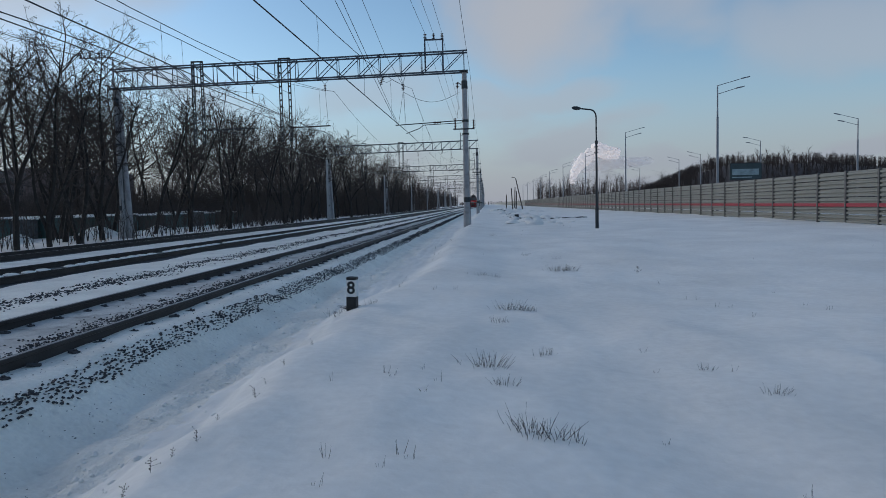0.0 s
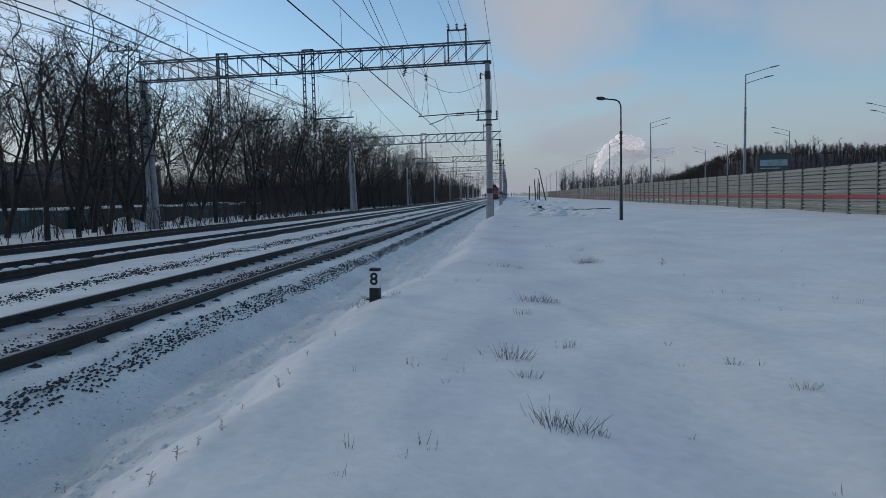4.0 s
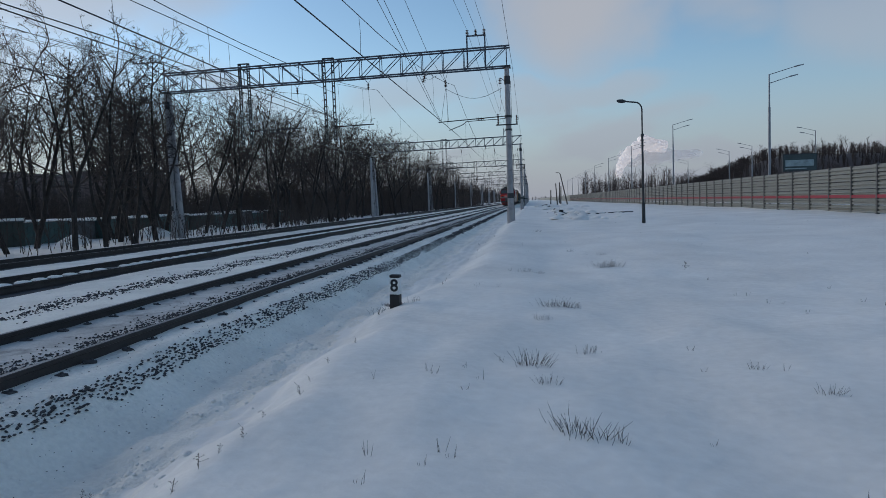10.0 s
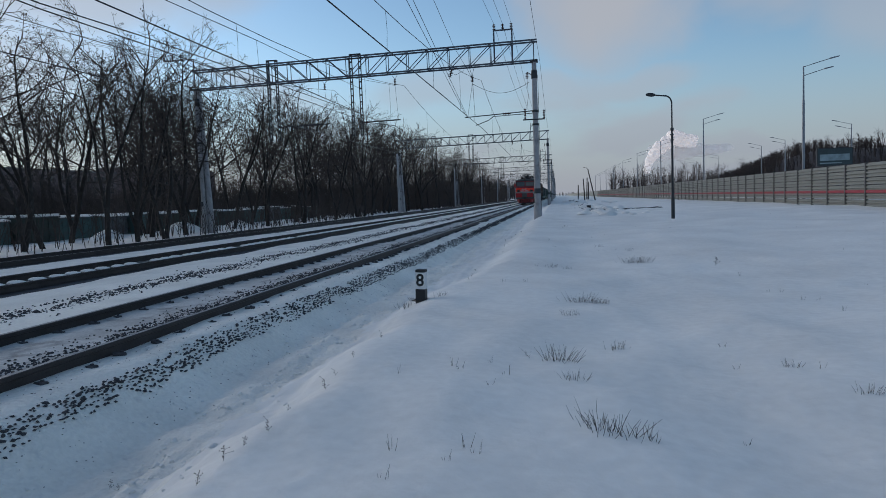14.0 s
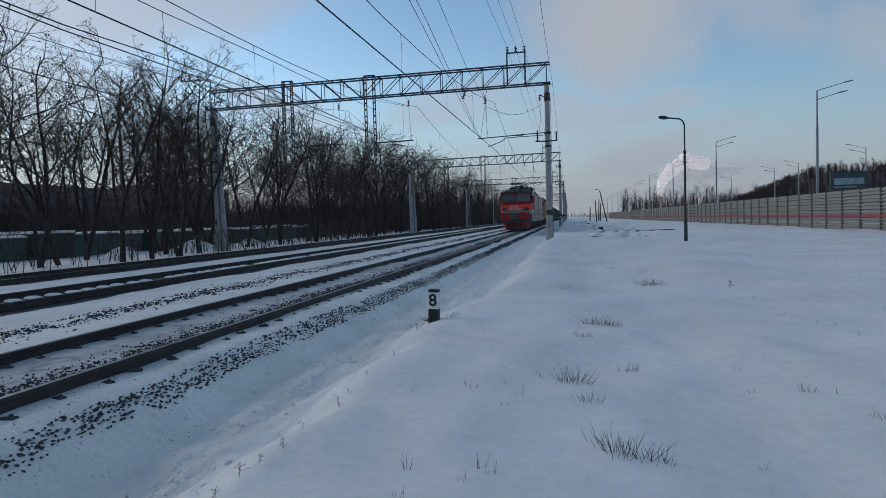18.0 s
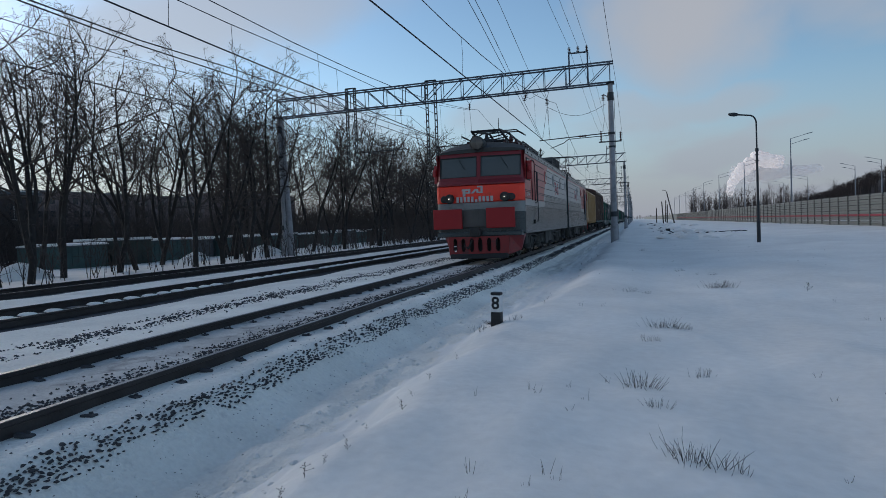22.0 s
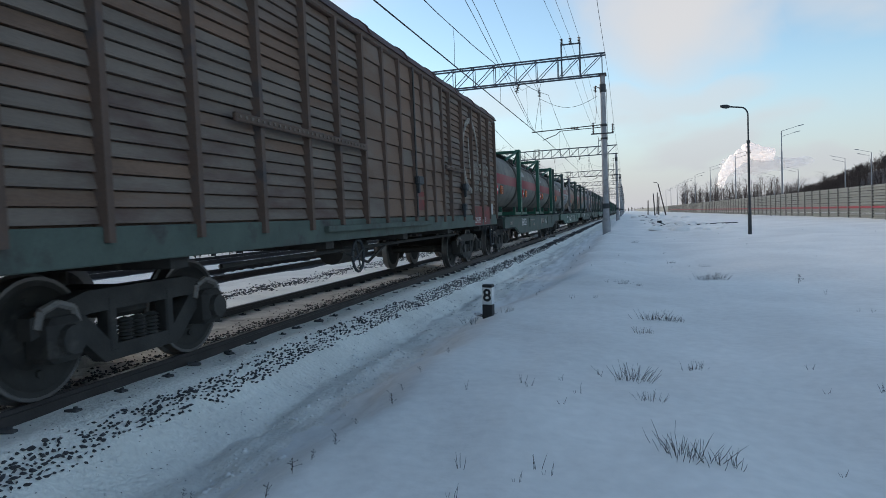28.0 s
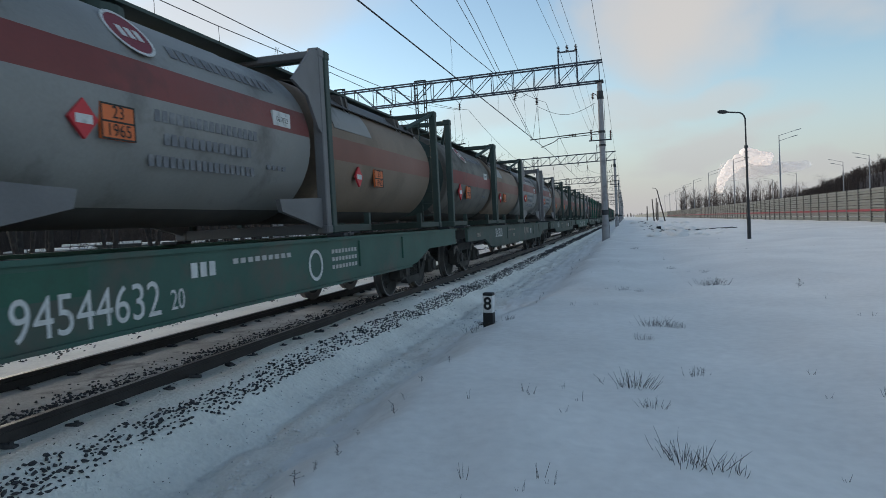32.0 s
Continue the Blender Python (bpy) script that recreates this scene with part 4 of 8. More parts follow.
def bend_front(t, hw):
    """Gives the cab its shallow prow: the front runs out towards the middle."""
    for ob in t.children_recursive:
        if ob.name.split(".")[0] not in FRONT_PARTS:
            continue
        bm = bmesh.new()
        bm.from_mesh(ob.data)
        for cut in (-hw + 0.05, -hw + 0.11, -hw + 0.18, 0.0, hw - 0.18, hw - 0.11, hw - 0.05):
            bmesh.ops.bisect_plane(bm, geom=bm.verts[:] + bm.edges[:] + bm.faces[:], plane_co=(cut, 0, 0), plane_no=(1, 0, 0))
        for v in bm.verts:
            corner = max(0.0, abs(v.co.x) - hw + 0.18) / 0.18
            v.co.y += (0.14 * corner ** 2 - 0.13 * max(0.0, hw - abs(v.co.x))) * (1 - smooth(0.28, 0.75, v.co.y))
        bm.to_mesh(ob.data)
        bm.free()


def locomotive(cab_front, raised):
    """One section of a two-section electric locomotive. Built with its cab at y = 0; the other section is turned about."""
    L, hw = 14.98, 1.58
    z0, z1 = 0.90, 3.80
    t = thing("locomotive", "red and grey electric locomotive section with ribbed sides on rails", "locomotive", "locomotive sections")
    # body shell: sides carry the paint fields
    s = Shape()
    for x in (hw, -hw):
        red = [(0.12, 2.11), (4.95, 2.11), (5.65, 2.90), (6.70, z1), (0.12, z1)]
        stripe = [(0.12, 1.84), (5.15, 1.84), (5.75, 2.38), (6.4, 2.86), (7.0, 3.0), (8.2, z1), (6.70, z1), (5.65, 2.90), (4.95, 2.11), (0.12, 2.11)]
        light = [(8.2, z1), (7.0, 3.0), (6.4, 2.86), (5.75, 2.38), (8.2, 2.33), (L, 2.33), (L, z1)]
        mid = [(5.15, 1.84), (L, 1.84), (L, 2.33), (8.2, 2.33), (5.75, 2.38)]
        low = [(0.12, z0), (L, z0), (L, 1.84), (5.15, 1.84), (0.12, 1.84)]
        for k, poly in ((0, red), (1, stripe), (1, light), (2, mid), (3, low)):
            side_sheet(s, k, poly, x)
    s.slot = 3
    s.span(-hw + 0.01, hw - 0.01, L - 0.03, L, z0, z1)
    s.span(-hw + 0.02, hw - 0.02, 0.05, L - 0.05, z0, z0 + 0.08)
    body = part("body", s, [LOCO_RED, LOCO_LIGHT, LOCO_MID, LOCO_DARK], t, "red cab end fading through pale grey to dark grey")
    # front
    s = Shape()
    s.slot = 1
    nose = 0.10 if cab_front else 0.05
    s.prism([(0.0, 2.02), (-nose, 2.08), (-nose, 2.62), (0.0, 2.68), (0.4, 2.68), (0.4, 2.02)], 0, -hw + 0.006, hw - 0.006)
    part("front_band", s, [LOCO_RED, LOCO_ORANGE], t, "bright orange front band")
    s = Shape()
    s.prism([(-0.09, 1.68), (-0.09, 2.04), (0.3, 2.04), (0.3, 1.68)], 0, -hw + 0.005, hw - 0.005)
    part("front_belt", s, LOCO_BELT, t, "pale grey belt")
    s = Shape()
    s.prism([(-0.08, z0 + 0.05), (-0.08, 1.68), (0.3, 1.68), (0.3, z0 + 0.05)], 0, -hw + 0.004, hw - 0.004)
    part("front_apron", s, LOCO_DARK, t, "dark grey apron")
    s = Shape()
    s.prism([(-nose - 0.015, 2.66), (-nose - 0.015, 2.71), (0.0, 2.84), (0.3, 2.84), (0.3, 2.66)], 0, -hw - 0.004, hw + 0.004)
    part("window_ledge", s, LOCO_MAROON, t, "dark red ledge")
    s = Shape()

    def wy(z):
        return 0.02 + (z - 2.84) * 0.20

    for a, b in ((-hw + 0.005, -hw + 0.12), (-0.07, 0.07), (hw - 0.12, hw - 0.005)):
        s.prism([(wy(2.84), 2.84), (wy(3.8), 3.8), (0.42, 3.8), (0.42, 2.84)], 0, a, b)
    for a, b in ((-hw + 0.12, -0.07), (0.07, hw - 0.12)):
        s.prism([(wy(2.84), 2.84), (wy(2.94), 2.94), (0.42, 2.94), (0.42, 2.84)], 0, a, b)
        s.prism([(wy(3.67), 3.67), (wy(3.8), 3.8), (0.42, 3.8), (0.42, 3.67)], 0, a, b)
    part("window_surround", s, LOCO_MAROON, t, "dark red window surround")
    for a, b in ((-hw + 0.12, -0.07), (0.07, hw - 0.12)):
        s = Shape()
        s.prism([(wy(2.94) + 0.05, 2.94), (wy(3.67) + 0.05, 3.67), (wy(3.67) + 0.07, 3.67), (wy(2.94) + 0.07, 2.94)], 0, a, b)
        pane = part("windscreen", s, GLASS, t, "dark reflecting windscreen")
        s = Shape()
        for xa, xb, za, zb in ((a, b, 2.94, 2.96), (a, b, 3.65, 3.67), (a, a + 0.02, 2.96, 3.65), (b - 0.02, b, 2.96, 3.65)):
            s.prism([(wy(za) - 0.006, za), (wy(zb) - 0.006, zb), (wy(zb) + 0.05, zb), (wy(za) + 0.05, za)], 0, xa, xb)
        part("window_frame", s, RUBBER, pane)
        s = Shape()
        s.tube([((a + b) / 2, wy(3.62) - 0.03, 3.62), ((a + b) / 2 + 0.25, wy(3.2) - 0.03, 3.22)], 0.012, 5)
        part("wiper", s, BLACK, pane)
    # roof
    arc = [(-hw, z1), (-hw - 0.03, z1 + 0.06)] + [(-hw * math.cos(a), z1 + 0.08 + 0.34 * math.sin(a)) for a in [math.pi * k / 12 for k in range(1, 12)]] + [(hw + 0.03, z1 + 0.06), (hw, z1)]
    s = Shape()
    s.prism(arc, 1, 0.75, L)
    n = len(arc)
    nose = [(x * 0.97, 0.17, z1 + (z - z1) * 0.35) for x, z in arc]
    s.add([(x, 0.75, z) for x, z in arc] + nose, [(i, i + 1, n + i + 1, n + i) for i in range(n - 1)] + [tuple(range(n, 2 * n))])
    part("roof", s, ROOF_GREY, t, "dark sooty roof", True)
    for side in (-1, 1):
        s = Shape()
        s.span(side * hw, side * (hw + 0.035), 0.2, L, z1 - 0.13, z1 + 0.05, 0.01)
        gut = part("eave_strip", s, LOCO_MID, t, "grey riveted eave strip")
        s = Shape()
        for k in range(16):
            s.box(side * (hw + 0.04), 0.7 + k * 0.95, z1 - 0.05, 0.02, 0.06, 0.06)
        tagged(part("rivet", s, BLACK, gut), kind="stuff")
    # side ribs, broken at the portholes
    holes = (5.72, 8.65, 11.5, 14.3) if cab_front else (5.6, 8.7)
    for side in (-1, 1):
        x = side * hw
        for z in (1.86, 2.14, 2.36, 2.42, 2.68, 2.95, 3.22, 3.48):
            runs = [(2.85 if z > 2.0 else 0.05, L - 0.05)]
            if z > 2.6:
                runs = []
                a = 2.85
                for h in holes:
                    runs.append((a, h - 0.42))
                    a = h + 0.42
                runs.append((a, L - 0.05))
            if 2.0 < z < 2.6:
                split = 4.98 + (z - 2.11) * 0.9
                runs = [(0.05, 1.35), (2.85, split), (split, L - 0.05)]
            for a, b in runs:
                if b - a < 0.1:
                    continue
                # shade and highlight are painted: dark rib below, paler strip on top
                s = Shape()
                s.prism([(min(x, x + side * 0.022), z - 0.008), (max(x, x + side * 0.022), z - 0.008), (max(x, x + side * 0.012), z + 0.010), (min(x, x + side * 0.004), z + 0.010)], 1, a, b)
                s.slot = 1
                s.span(x, x + side * 0.014, a, b, z + 0.011, z + 0.026)
                part("rib", s, [RIB_DARK, LOCO_RED if b < 6.1 and z > 2.1 else LOCO_LIGHT if z > 2.3 else LOCO_MID], body)
        for h in holes:
            s = Shape()
            s.lathe((x, h, 3.16), (side, 0, 0), [(0, 0.285), (0.025, 0.275), (0.025, 0.24), (0.01, 0.235)], 24)
            ring = part("porthole", s, LOCO_RED if h < 6 else LOCO_LIGHT, t, "round window", True)
            s = Shape()
            s.cyl((x, h, 3.16), (x + side * 0.015, h, 3.16), 0.236, 0.236, 24)
            part("porthole_glass", s, GLASS if h < 6 else LOCO_MID, ring)
        # cab side window, door, handrails, step
        s = Shape()
        wa, wb = (0.48, 1.26) if cab_front else (0.94, 1.37)
        da, db = (1.72, 2.38) if cab_front else (2.14, 2.555)
        s.span(x, x + side * 0.02, wa, wb, 2.78, 3.58, 0.01)
        win = part("cab_window", s, RUBBER if cab_front else LOCO_MAROON, t)
        s = Shape()
        s.span(x + side * 0.02, x + side * 0.026, wa + 0.06, wb - 0.06, 2.84, 3.52)
        part("pane", s, GLASS, win)
        s = Shape()
        reach = 1.0 if cab_front else 0.5
        s.span(x + side * 0.02, x + side * 0.20 * reach, 0.44, 0.52, 2.80, 3.45, 0.02)
        s.span(x + side * 0.08 * reach, x + side * 0.22 * reach, 0.30, 0.46, 3.05, 3.32, 0.03)
        part("mirror", s, LOCO_RED if cab_front else LOCO_MAROON, win, "red rear-view mirror")
        s = Shape()
        # the rear section's open doorway is a flat panel, inner shade in its colour
        dz = 2.12 if cab_front else 1.78
        s.span(x, x + side * 0.012, da, db, dz, 3.52, 0.005)
        door = part("door", s, LOCO_RED if cab_front else DOOR_DARK, t, "narrow red side door" if cab_front else "open maroon doorway with its inner shade painted on a flat panel")
        s = Shape()
        s.tube([(x + side * 0.02, da - 0.04, dz - 0.04), (x + side * 0.02, da - 0.04, 3.45), (x + side * 0.02, da + 0.08, 3.58), (x + side * 0.02, db - 0.08, 3.58), (x + side * 0.02, db + 0.04, 3.45), (x + side * 0.02, db + 0.04, dz - 0.04)], 0.016, 6)
        part("door_seal", s, RUBBER, door)
        for yy, lo in ((db + 0.06, 2.0), (db + 0.30, 1.30)) if cab_front else ((da - 0.16, 1.30), (db + 0.035, 1.30)):
            s = Shape()
            s.tube([(x, yy, lo), (x + side * 0.08, yy, lo + 0.04), (x + side * 0.08, yy, 3.18), (x, yy, 3.22)], 0.018, 6)
            part("handrail", s, DARK_STEEL if cab_front else GALV, t)
        s = Shape()
        ha, hb = (da + 0.14, db + 0.02) if cab_front else (da + 0.12, db - 0.12)
        # no opening is cut: a near-black plate paints the shade inside the step hole
        s.span(x - side * 0.02, x + side * 0.006, ha, hb, 1.22, 1.38)
        hole = part("step_hole", s, RECESS, t)
        s = Shape()
        for za, zb in ((1.20, 1.22), (1.38, 1.40)):
            s.span(x, x + side * 0.014, ha - 0.02, hb + 0.02, za, zb)
        part("step_rim", s, GALV, hole)
    # headlight pod
    s = Shape()
    s.lathe((0, 0.02, 4.10), (0, -1, 0), [(-0.65, 0.05), (-0.45, 0.22), (0.0, 0.25), (0.10, 0.25), (0.13, 0.235)], 20)
    pod = part("headlight", s, ROOF_GREY, t, "large round headlight on the roof edge", True)
    s = Shape()
    s.lathe((0, -0.10, 4.10), (0, -1, 0), [(0.0, 0.225), (0.03, 0.15), (0.045, 0.001)], 20)
    part("lens", s, LENS, pod, "", True)
    for x in (-1.05, 0.92):
        s = Shape()
        s.lathe((x, -0.02, 2.20), (0, -1, 0), [(0, 0.17), (0.16, 0.17), (0.26, 0.145), (0.26, 0.10)], 18)
        o = -0.22 if x < 0 else 0.22
        s.lathe((x + o, -0.02, 2.19), (0, -1, 0), [(0, 0.13), (0.14, 0.13), (0.20, 0.10), (0.20, 0.0)], 14)
        s.box(x + o / 2, -0.16, 2.2, 0.24, 0.16, 0.22, 0.04)
        lamp = part("buffer_light", s, UNDER, t, "dark twin lamp housing", True)
        s = Shape()
        s.lathe((x, -0.235, 2.20), (0, -1, 0), [(0.0, 0.13), (0.03, 0.001)], 16)
        part("lens", s, LENS, lamp, "", True)
        s = Shape()
        s.lathe((x, -0.265, 2.20), (0, -1, 0), [(0.0, 0.020), (0.012, 0.001)], 10)
        part("bulb", s, HEADLIGHT, lamp, "glowing lamp")
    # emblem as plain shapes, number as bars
    s = Shape()
    e = [[(-0.60, 2.52), (-0.28, 2.52), (-0.28, 2.45), (-0.60, 2.45)], [(-0.57, 2.27), (-0.47, 2.27), (-0.47, 2.45), (-0.57, 2.45)], [(-0.36, 2.36), (-0.28, 2.36), (-0.28, 2.45), (-0.36, 2.45)], [(-0.47, 2.36), (-0.36, 2.36), (-0.36, 2.41), (-0.47, 2.41)],
         [(-0.27, 2.36), (-0.17, 2.36), (-0.03, 2.50), (-0.13, 2.50)], [(-0.06, 2.36), (0.16, 2.36), (0.16, 2.41), (-0.06, 2.41)], [(-0.06, 2.41), (0.01, 2.41), (0.01, 2.50), (-0.06, 2.50)], [(0.09, 2.41), (0.16, 2.41), (0.16, 2.56), (0.09, 2.56)], [(-0.03, 2.56), (0.16, 2.56), (0.16, 2.61), (-0.03, 2.61)]]
    for p in e:
        s.prism(p, 1, -0.112, -0.099)
    part("emblem", s, BAR_GREY, t, "grey abstract emblem")
    s = Shape()
    for k in range(10):
        s.span(-0.80 + 0.136 * k, -0.715 + 0.136 * k, -0.145, -0.09, 2.06, 2.25 if k != 5 else 2.15)
    tagged(part("plate_bar", s, BAR_GREY, t), kind="stuff")
    text_mesh("12174405", 0.21, BAR_WHITE, t, on_side(hw + 0.004, 0.82, 2.27))
    for side in (-1, 1):
        s = Shape()
        e0 = 9.2
        for p in ([(0.0, 3.02), (0.62, 3.02), (0.58, 3.14), (0.0, 3.14)], [(0.10, 2.54), (0.27, 2.54), (0.30, 3.02), (0.13, 3.02)], [(0.46, 2.74), (0.58, 2.74), (0.62, 3.02), (0.50, 3.02)], [(0.28, 2.74), (0.46, 2.74), (0.47, 2.84), (0.285, 2.84)],
                  [(0.58, 2.62), (0.75, 2.62), (1.07, 3.00), (0.90, 3.00)], [(1.06, 2.58), (1.52, 2.58), (1.53, 2.69), (1.06, 2.69)], [(1.06, 2.69), (1.19, 2.69), (1.21, 2.94), (1.08, 2.94)], [(1.40, 2.69), (1.53, 2.69), (1.55, 3.12), (1.42, 3.12)], [(1.10, 3.02), (1.42, 3.02), (1.42, 3.12), (1.06, 3.12)], [(1.21, 2.86), (1.41, 2.86), (1.41, 2.94), (1.21, 2.94)]):
            s.prism([(e0 + (a if side > 0 else 1.55 - a), b) for a, b in p], 0, min(side * (hw + 0.003), side * (hw + 0.007)), max(side * (hw + 0.003), side * (hw + 0.007)))
        # the red is paled to paint in glare from the sky
        part("side_emblem", s, BAR_RED, t, "red abstract emblem with sky glare painted in as a paler red")
        s = Shape()
        s.span(side * (hw + 0.002), side * (hw + 0.006), 6.72, L - 0.02, z1 - 0.19, z1 - 0.135)
        part("roof_line", s, LOCO_RED, t, "thin red line under the eave")
    # red collision panels, coupler, plough
    for a, b in ((-1.60, -0.56), (0.29, 1.29)) if cab_front else ():
        s = Shape()
        s.span(a, b, -0.50, -0.44, 1.14, 1.83, 0.012)
        p = part("front_panel", s, PANEL_RED, t, "flat bright red panel")
        s = Shape()
        s.span(a + 0.1, a + 0.2, -0.44, -0.08, 1.2, 1.3)
        s.span(b - 0.2, b - 0.1, -0.44, -0.08, 1.2, 1.3)
        part("bracket", s, DARK_STEEL, p)
    s = Shape()
    s.span(-0.62, 0.34, -0.20, -0.08, 1.18, 1.80, 0.02)
    part("gangway_plate", s, SHEET, t, "dark grey gangway plate")
    s = Shape()
    s.span(-1.5, 1.5, -0.40, 0.30, 0.86, 1.02, 0.03)
    part("buffer_beam", s, LOCO_DARK, t)
    s = Shape()
    s.box(0, -0.30, 1.0, 0.22, 0.6, 0.24, 0.04)
    s.box(-0.06, -0.66, 1.0, 0.36, 0.32, 0.32, 0.06)
    s.tube([(-0.5, -0.25, 0.95), (-0.5, -0.5, 0.55), (-0.35, -0.6, 0.45), (-0.2, -0.62, 0.75)], 0.035, 6)
    s.tube([(0.6, -0.25, 0.95), (0.62, -0.45, 0.6), (0.5, -0.5, 0.5)], 0.03, 6)
    part("coupler", s, UNDER, t, "dark automatic coupler with hoses")
    s = Shape()
    prof = [(-1.45, 0.86), (-1.06, 0.22), (1.06, 0.22), (1.45, 0.86)]
    s.slot = 0
    xs = [-1.06 + 2.12 * k / 14 for k in range(15)]
    for k in range(14):
        a, b = xs[k], xs[k + 1]
        if k % 2 == 0 or k in (0, 13):
            s.span(a, b, -0.42, -0.36, 0.22, 0.86)
        else:
            s.span(a, b, -0.42, -0.36, 0.22, 0.34)
            s.span(a, b, -0.42, -0.36, 0.80, 0.86)
            for ca, cb in ((a, a + 0.03), (b - 0.03, b)):
                s.span(ca, cb, -0.42, -0.37, 0.34, 0.39)
                s.span(ca, cb, -0.42, -0.37, 0.75, 0.80)
    plough = part("plough", s, PLOW_RED, t, "red slotted snow plough")
    for side in (-1, 1):
        s = Shape()
        p = [(side * 1.06, -0.36, 0.22), (side * 1.06, -0.36, 0.86), (side * 1.47, 0.28, 0.88), (side * 1.44, 0.95, 0.90), (side * 1.34, 0.45, 0.34)]
        q = [(x - side * 0.04, y + 0.04, z) for x, y, z in p]
        s.add(p + q, [(0, 1, 2, 3, 4), (5, 9, 8, 7, 6), (0, 5, 6, 1), (1, 6, 7, 2), (2, 7, 8, 3), (3, 8, 9, 4), (4, 9, 5, 0)])
        part("plough_wing", s, PLOW_RED, t, "red plough wing")
    s = Shape()
    s.span(-1.02, 1.02, -0.45, -0.33, 0.10, 0.27, 0.02)
    part("plough_lip", s, BLACK, plough)
    s = Shape()
    s.span(-1.0, 1.0, 0.3, 0.36, 0.25, 0.9)
    part("plough_backing", s, BLACK, plough)
    # running gear: two bogies
    for by in (4.1, L - 3.9):
        s = Shape()
        s.span(-0.7, 0.7, -1.9, 1.9, 0.55, 0.80, 0.04)
        bog = part("bogie", s, UNDER, t, "two-axle powered bogie", at=(0, by, 0))
        for sx in (-1, 1):
            s = Shape()
            s.prism([(-2.1, 0.62), (-1.9, 0.88), (1.9, 0.88), (2.1, 0.62), (1.9, 0.50), (0.9, 0.50), (0.6, 0.40), (-0.6, 0.40), (-0.9, 0.50), (-1.9, 0.50)], 0, sx * 1.12 - 0.06, sx * 1.12 + 0.06)
            part("side_frame", s, UNDER, bog)
            for yy in (-1.5, 1.5):
                s = Shape()
                s.box(sx * 1.16, yy, 0.6, 0.34, 0.42, 0.40, 0.06)
                s.cyl((sx * 1.3, yy, 0.6), (sx * 1.38, yy, 0.6), 0.16, 0.15, 14)
                part("axle_box", s, UNDER_PALE, bog)
                for d in (-0.42, 0.42):
                    s = Shape()
                    s.lathe((sx * 1.18, yy + d, 0.40), (0, 0, 1), [(0, 0.001)] + [(0.01 + 0.03 * k, 0.11 if k % 2 else 0.075) for k in range(13)] + [(0.40, 0.001)], 12)
                    part("spring", s, UNDER_PALE, bog, "", True)
            s = Shape()
            s.cyl((sx * 1.2, -0.2, 0.55), (sx * 1.2, 0.35, 0.62), 0.12, 0.12, 12)
            s.box(sx * 1.22, -0.5, 0.5, 0.16, 0.2, 0.45, 0.03)
            s.tube([(sx * 1.25, -2.0, 0.35), (sx * 1.25, -0.8, 0.30), (sx * 1.25, 0.8, 0.30), (sx * 1.25, 2.0, 0.35)], 0.03, 6)
            part("brake_gear", s, UNDER, bog)
            s = Shape()
            s.tube([(sx * 1.3, -0.9, 0.8), (sx * 1.36, -0.85, 0.3), (sx * 1.3, -0.75, 0.18)], 0.025, 6)
            part("sand_pipe", s, UNDER, bog)
            s = Shape()
            s.box(sx * 1.3, 2.15, 0.42, 0.06, 0.08, 0.5, 0.01)
            part("rail_guard", s, UNDER, bog)
        for yy in (-0.72, 0.72):
            s = Shape()
            s.span(-0.62, 0.62, yy - 0.42, yy + 0.42, 0.24, 0.86, 0.08)
            part("traction_motor", s, UNDER, bog, "dusty traction motor")
        for sx in (-1, 1):
            for yy, w, za, zb in ((-2.05, 0.34, 0.34, 0.88), (-1.0, 0.22, 0.30, 0.74), (0.85, 0.30, 0.26, 0.78), (2.05, 0.30, 0.40, 0.88)):
                s = Shape()
                tall = zb - za
                s.lathe((sx * 1.25, yy, za), (0, 0, 1), [(0, 0.001), (0.0, w * 0.36), (0.05, w * 0.50), (0.16, w * 0.52), (0.17, w * 0.42), (0.22, w * 0.47), (0.23, w * 0.40), (tall - 0.12, w * 0.40), (tall - 0.10, w * 0.5), (tall - 0.03, w * 0.5), (tall, 0.001)], 16)
                part("brake_cylinder", s, UNDER_PALE, bog, "", True)
            for yy in (-1.95, -1.05, 1.05, 1.95):
                s = Shape()
                s.prism([(yy - 0.07, 0.80), (yy + 0.07, 0.80), (yy + 0.11, 0.42), (yy + 0.03, 0.20), (yy - 0.05, 0.22), (yy - 0.09, 0.45)], 0, sx * 0.90 - 0.05, sx * 0.90 + 0.05)
                part("brake_shoe", s, UNDER, bog)
            s = Shape()
            s.tube([(sx * 1.36, -2.2, 0.76), (sx * 1.36, -1.2, 0.82), (sx * 1.34, 0.2, 0.74), (sx * 1.36, 2.2, 0.80)], 0.022, 6)
            part("cable", s, BLACK, bog)
        for yy in (-1.5, 1.5):
            SPINS.append((wheelset(0.605, bog, yy), 0.605))
    for sx in (-1, 1):
        for a, b, z, mat in ((6.55, 7.35, 0.30, UNDER), (7.45, 8.75, 0.40, UNDER_PALE), (8.85, 9.0, 0.34, UNDER), (0.9, 1.5, 0.5, UNDER)):
            s = Shape()
            s.span(sx * 0.75, sx * 1.42, a, b, z, 0.9, 0.04)
            part("equipment_box", s, mat, t)
        s = Shape()
        s.tube([(sx * 1.2, 0.5, 0.82), (sx * 1.25, 2.0, 0.78), (sx * 1.2, 13.5, 0.80)], 0.04, 6)
        part("air_pipe", s, UNDER, t)
    # roof gear
    s = Shape()
    s.span(-0.55, 0.55, 8.6, 12.8, 4.15, 4.42, 0.06)
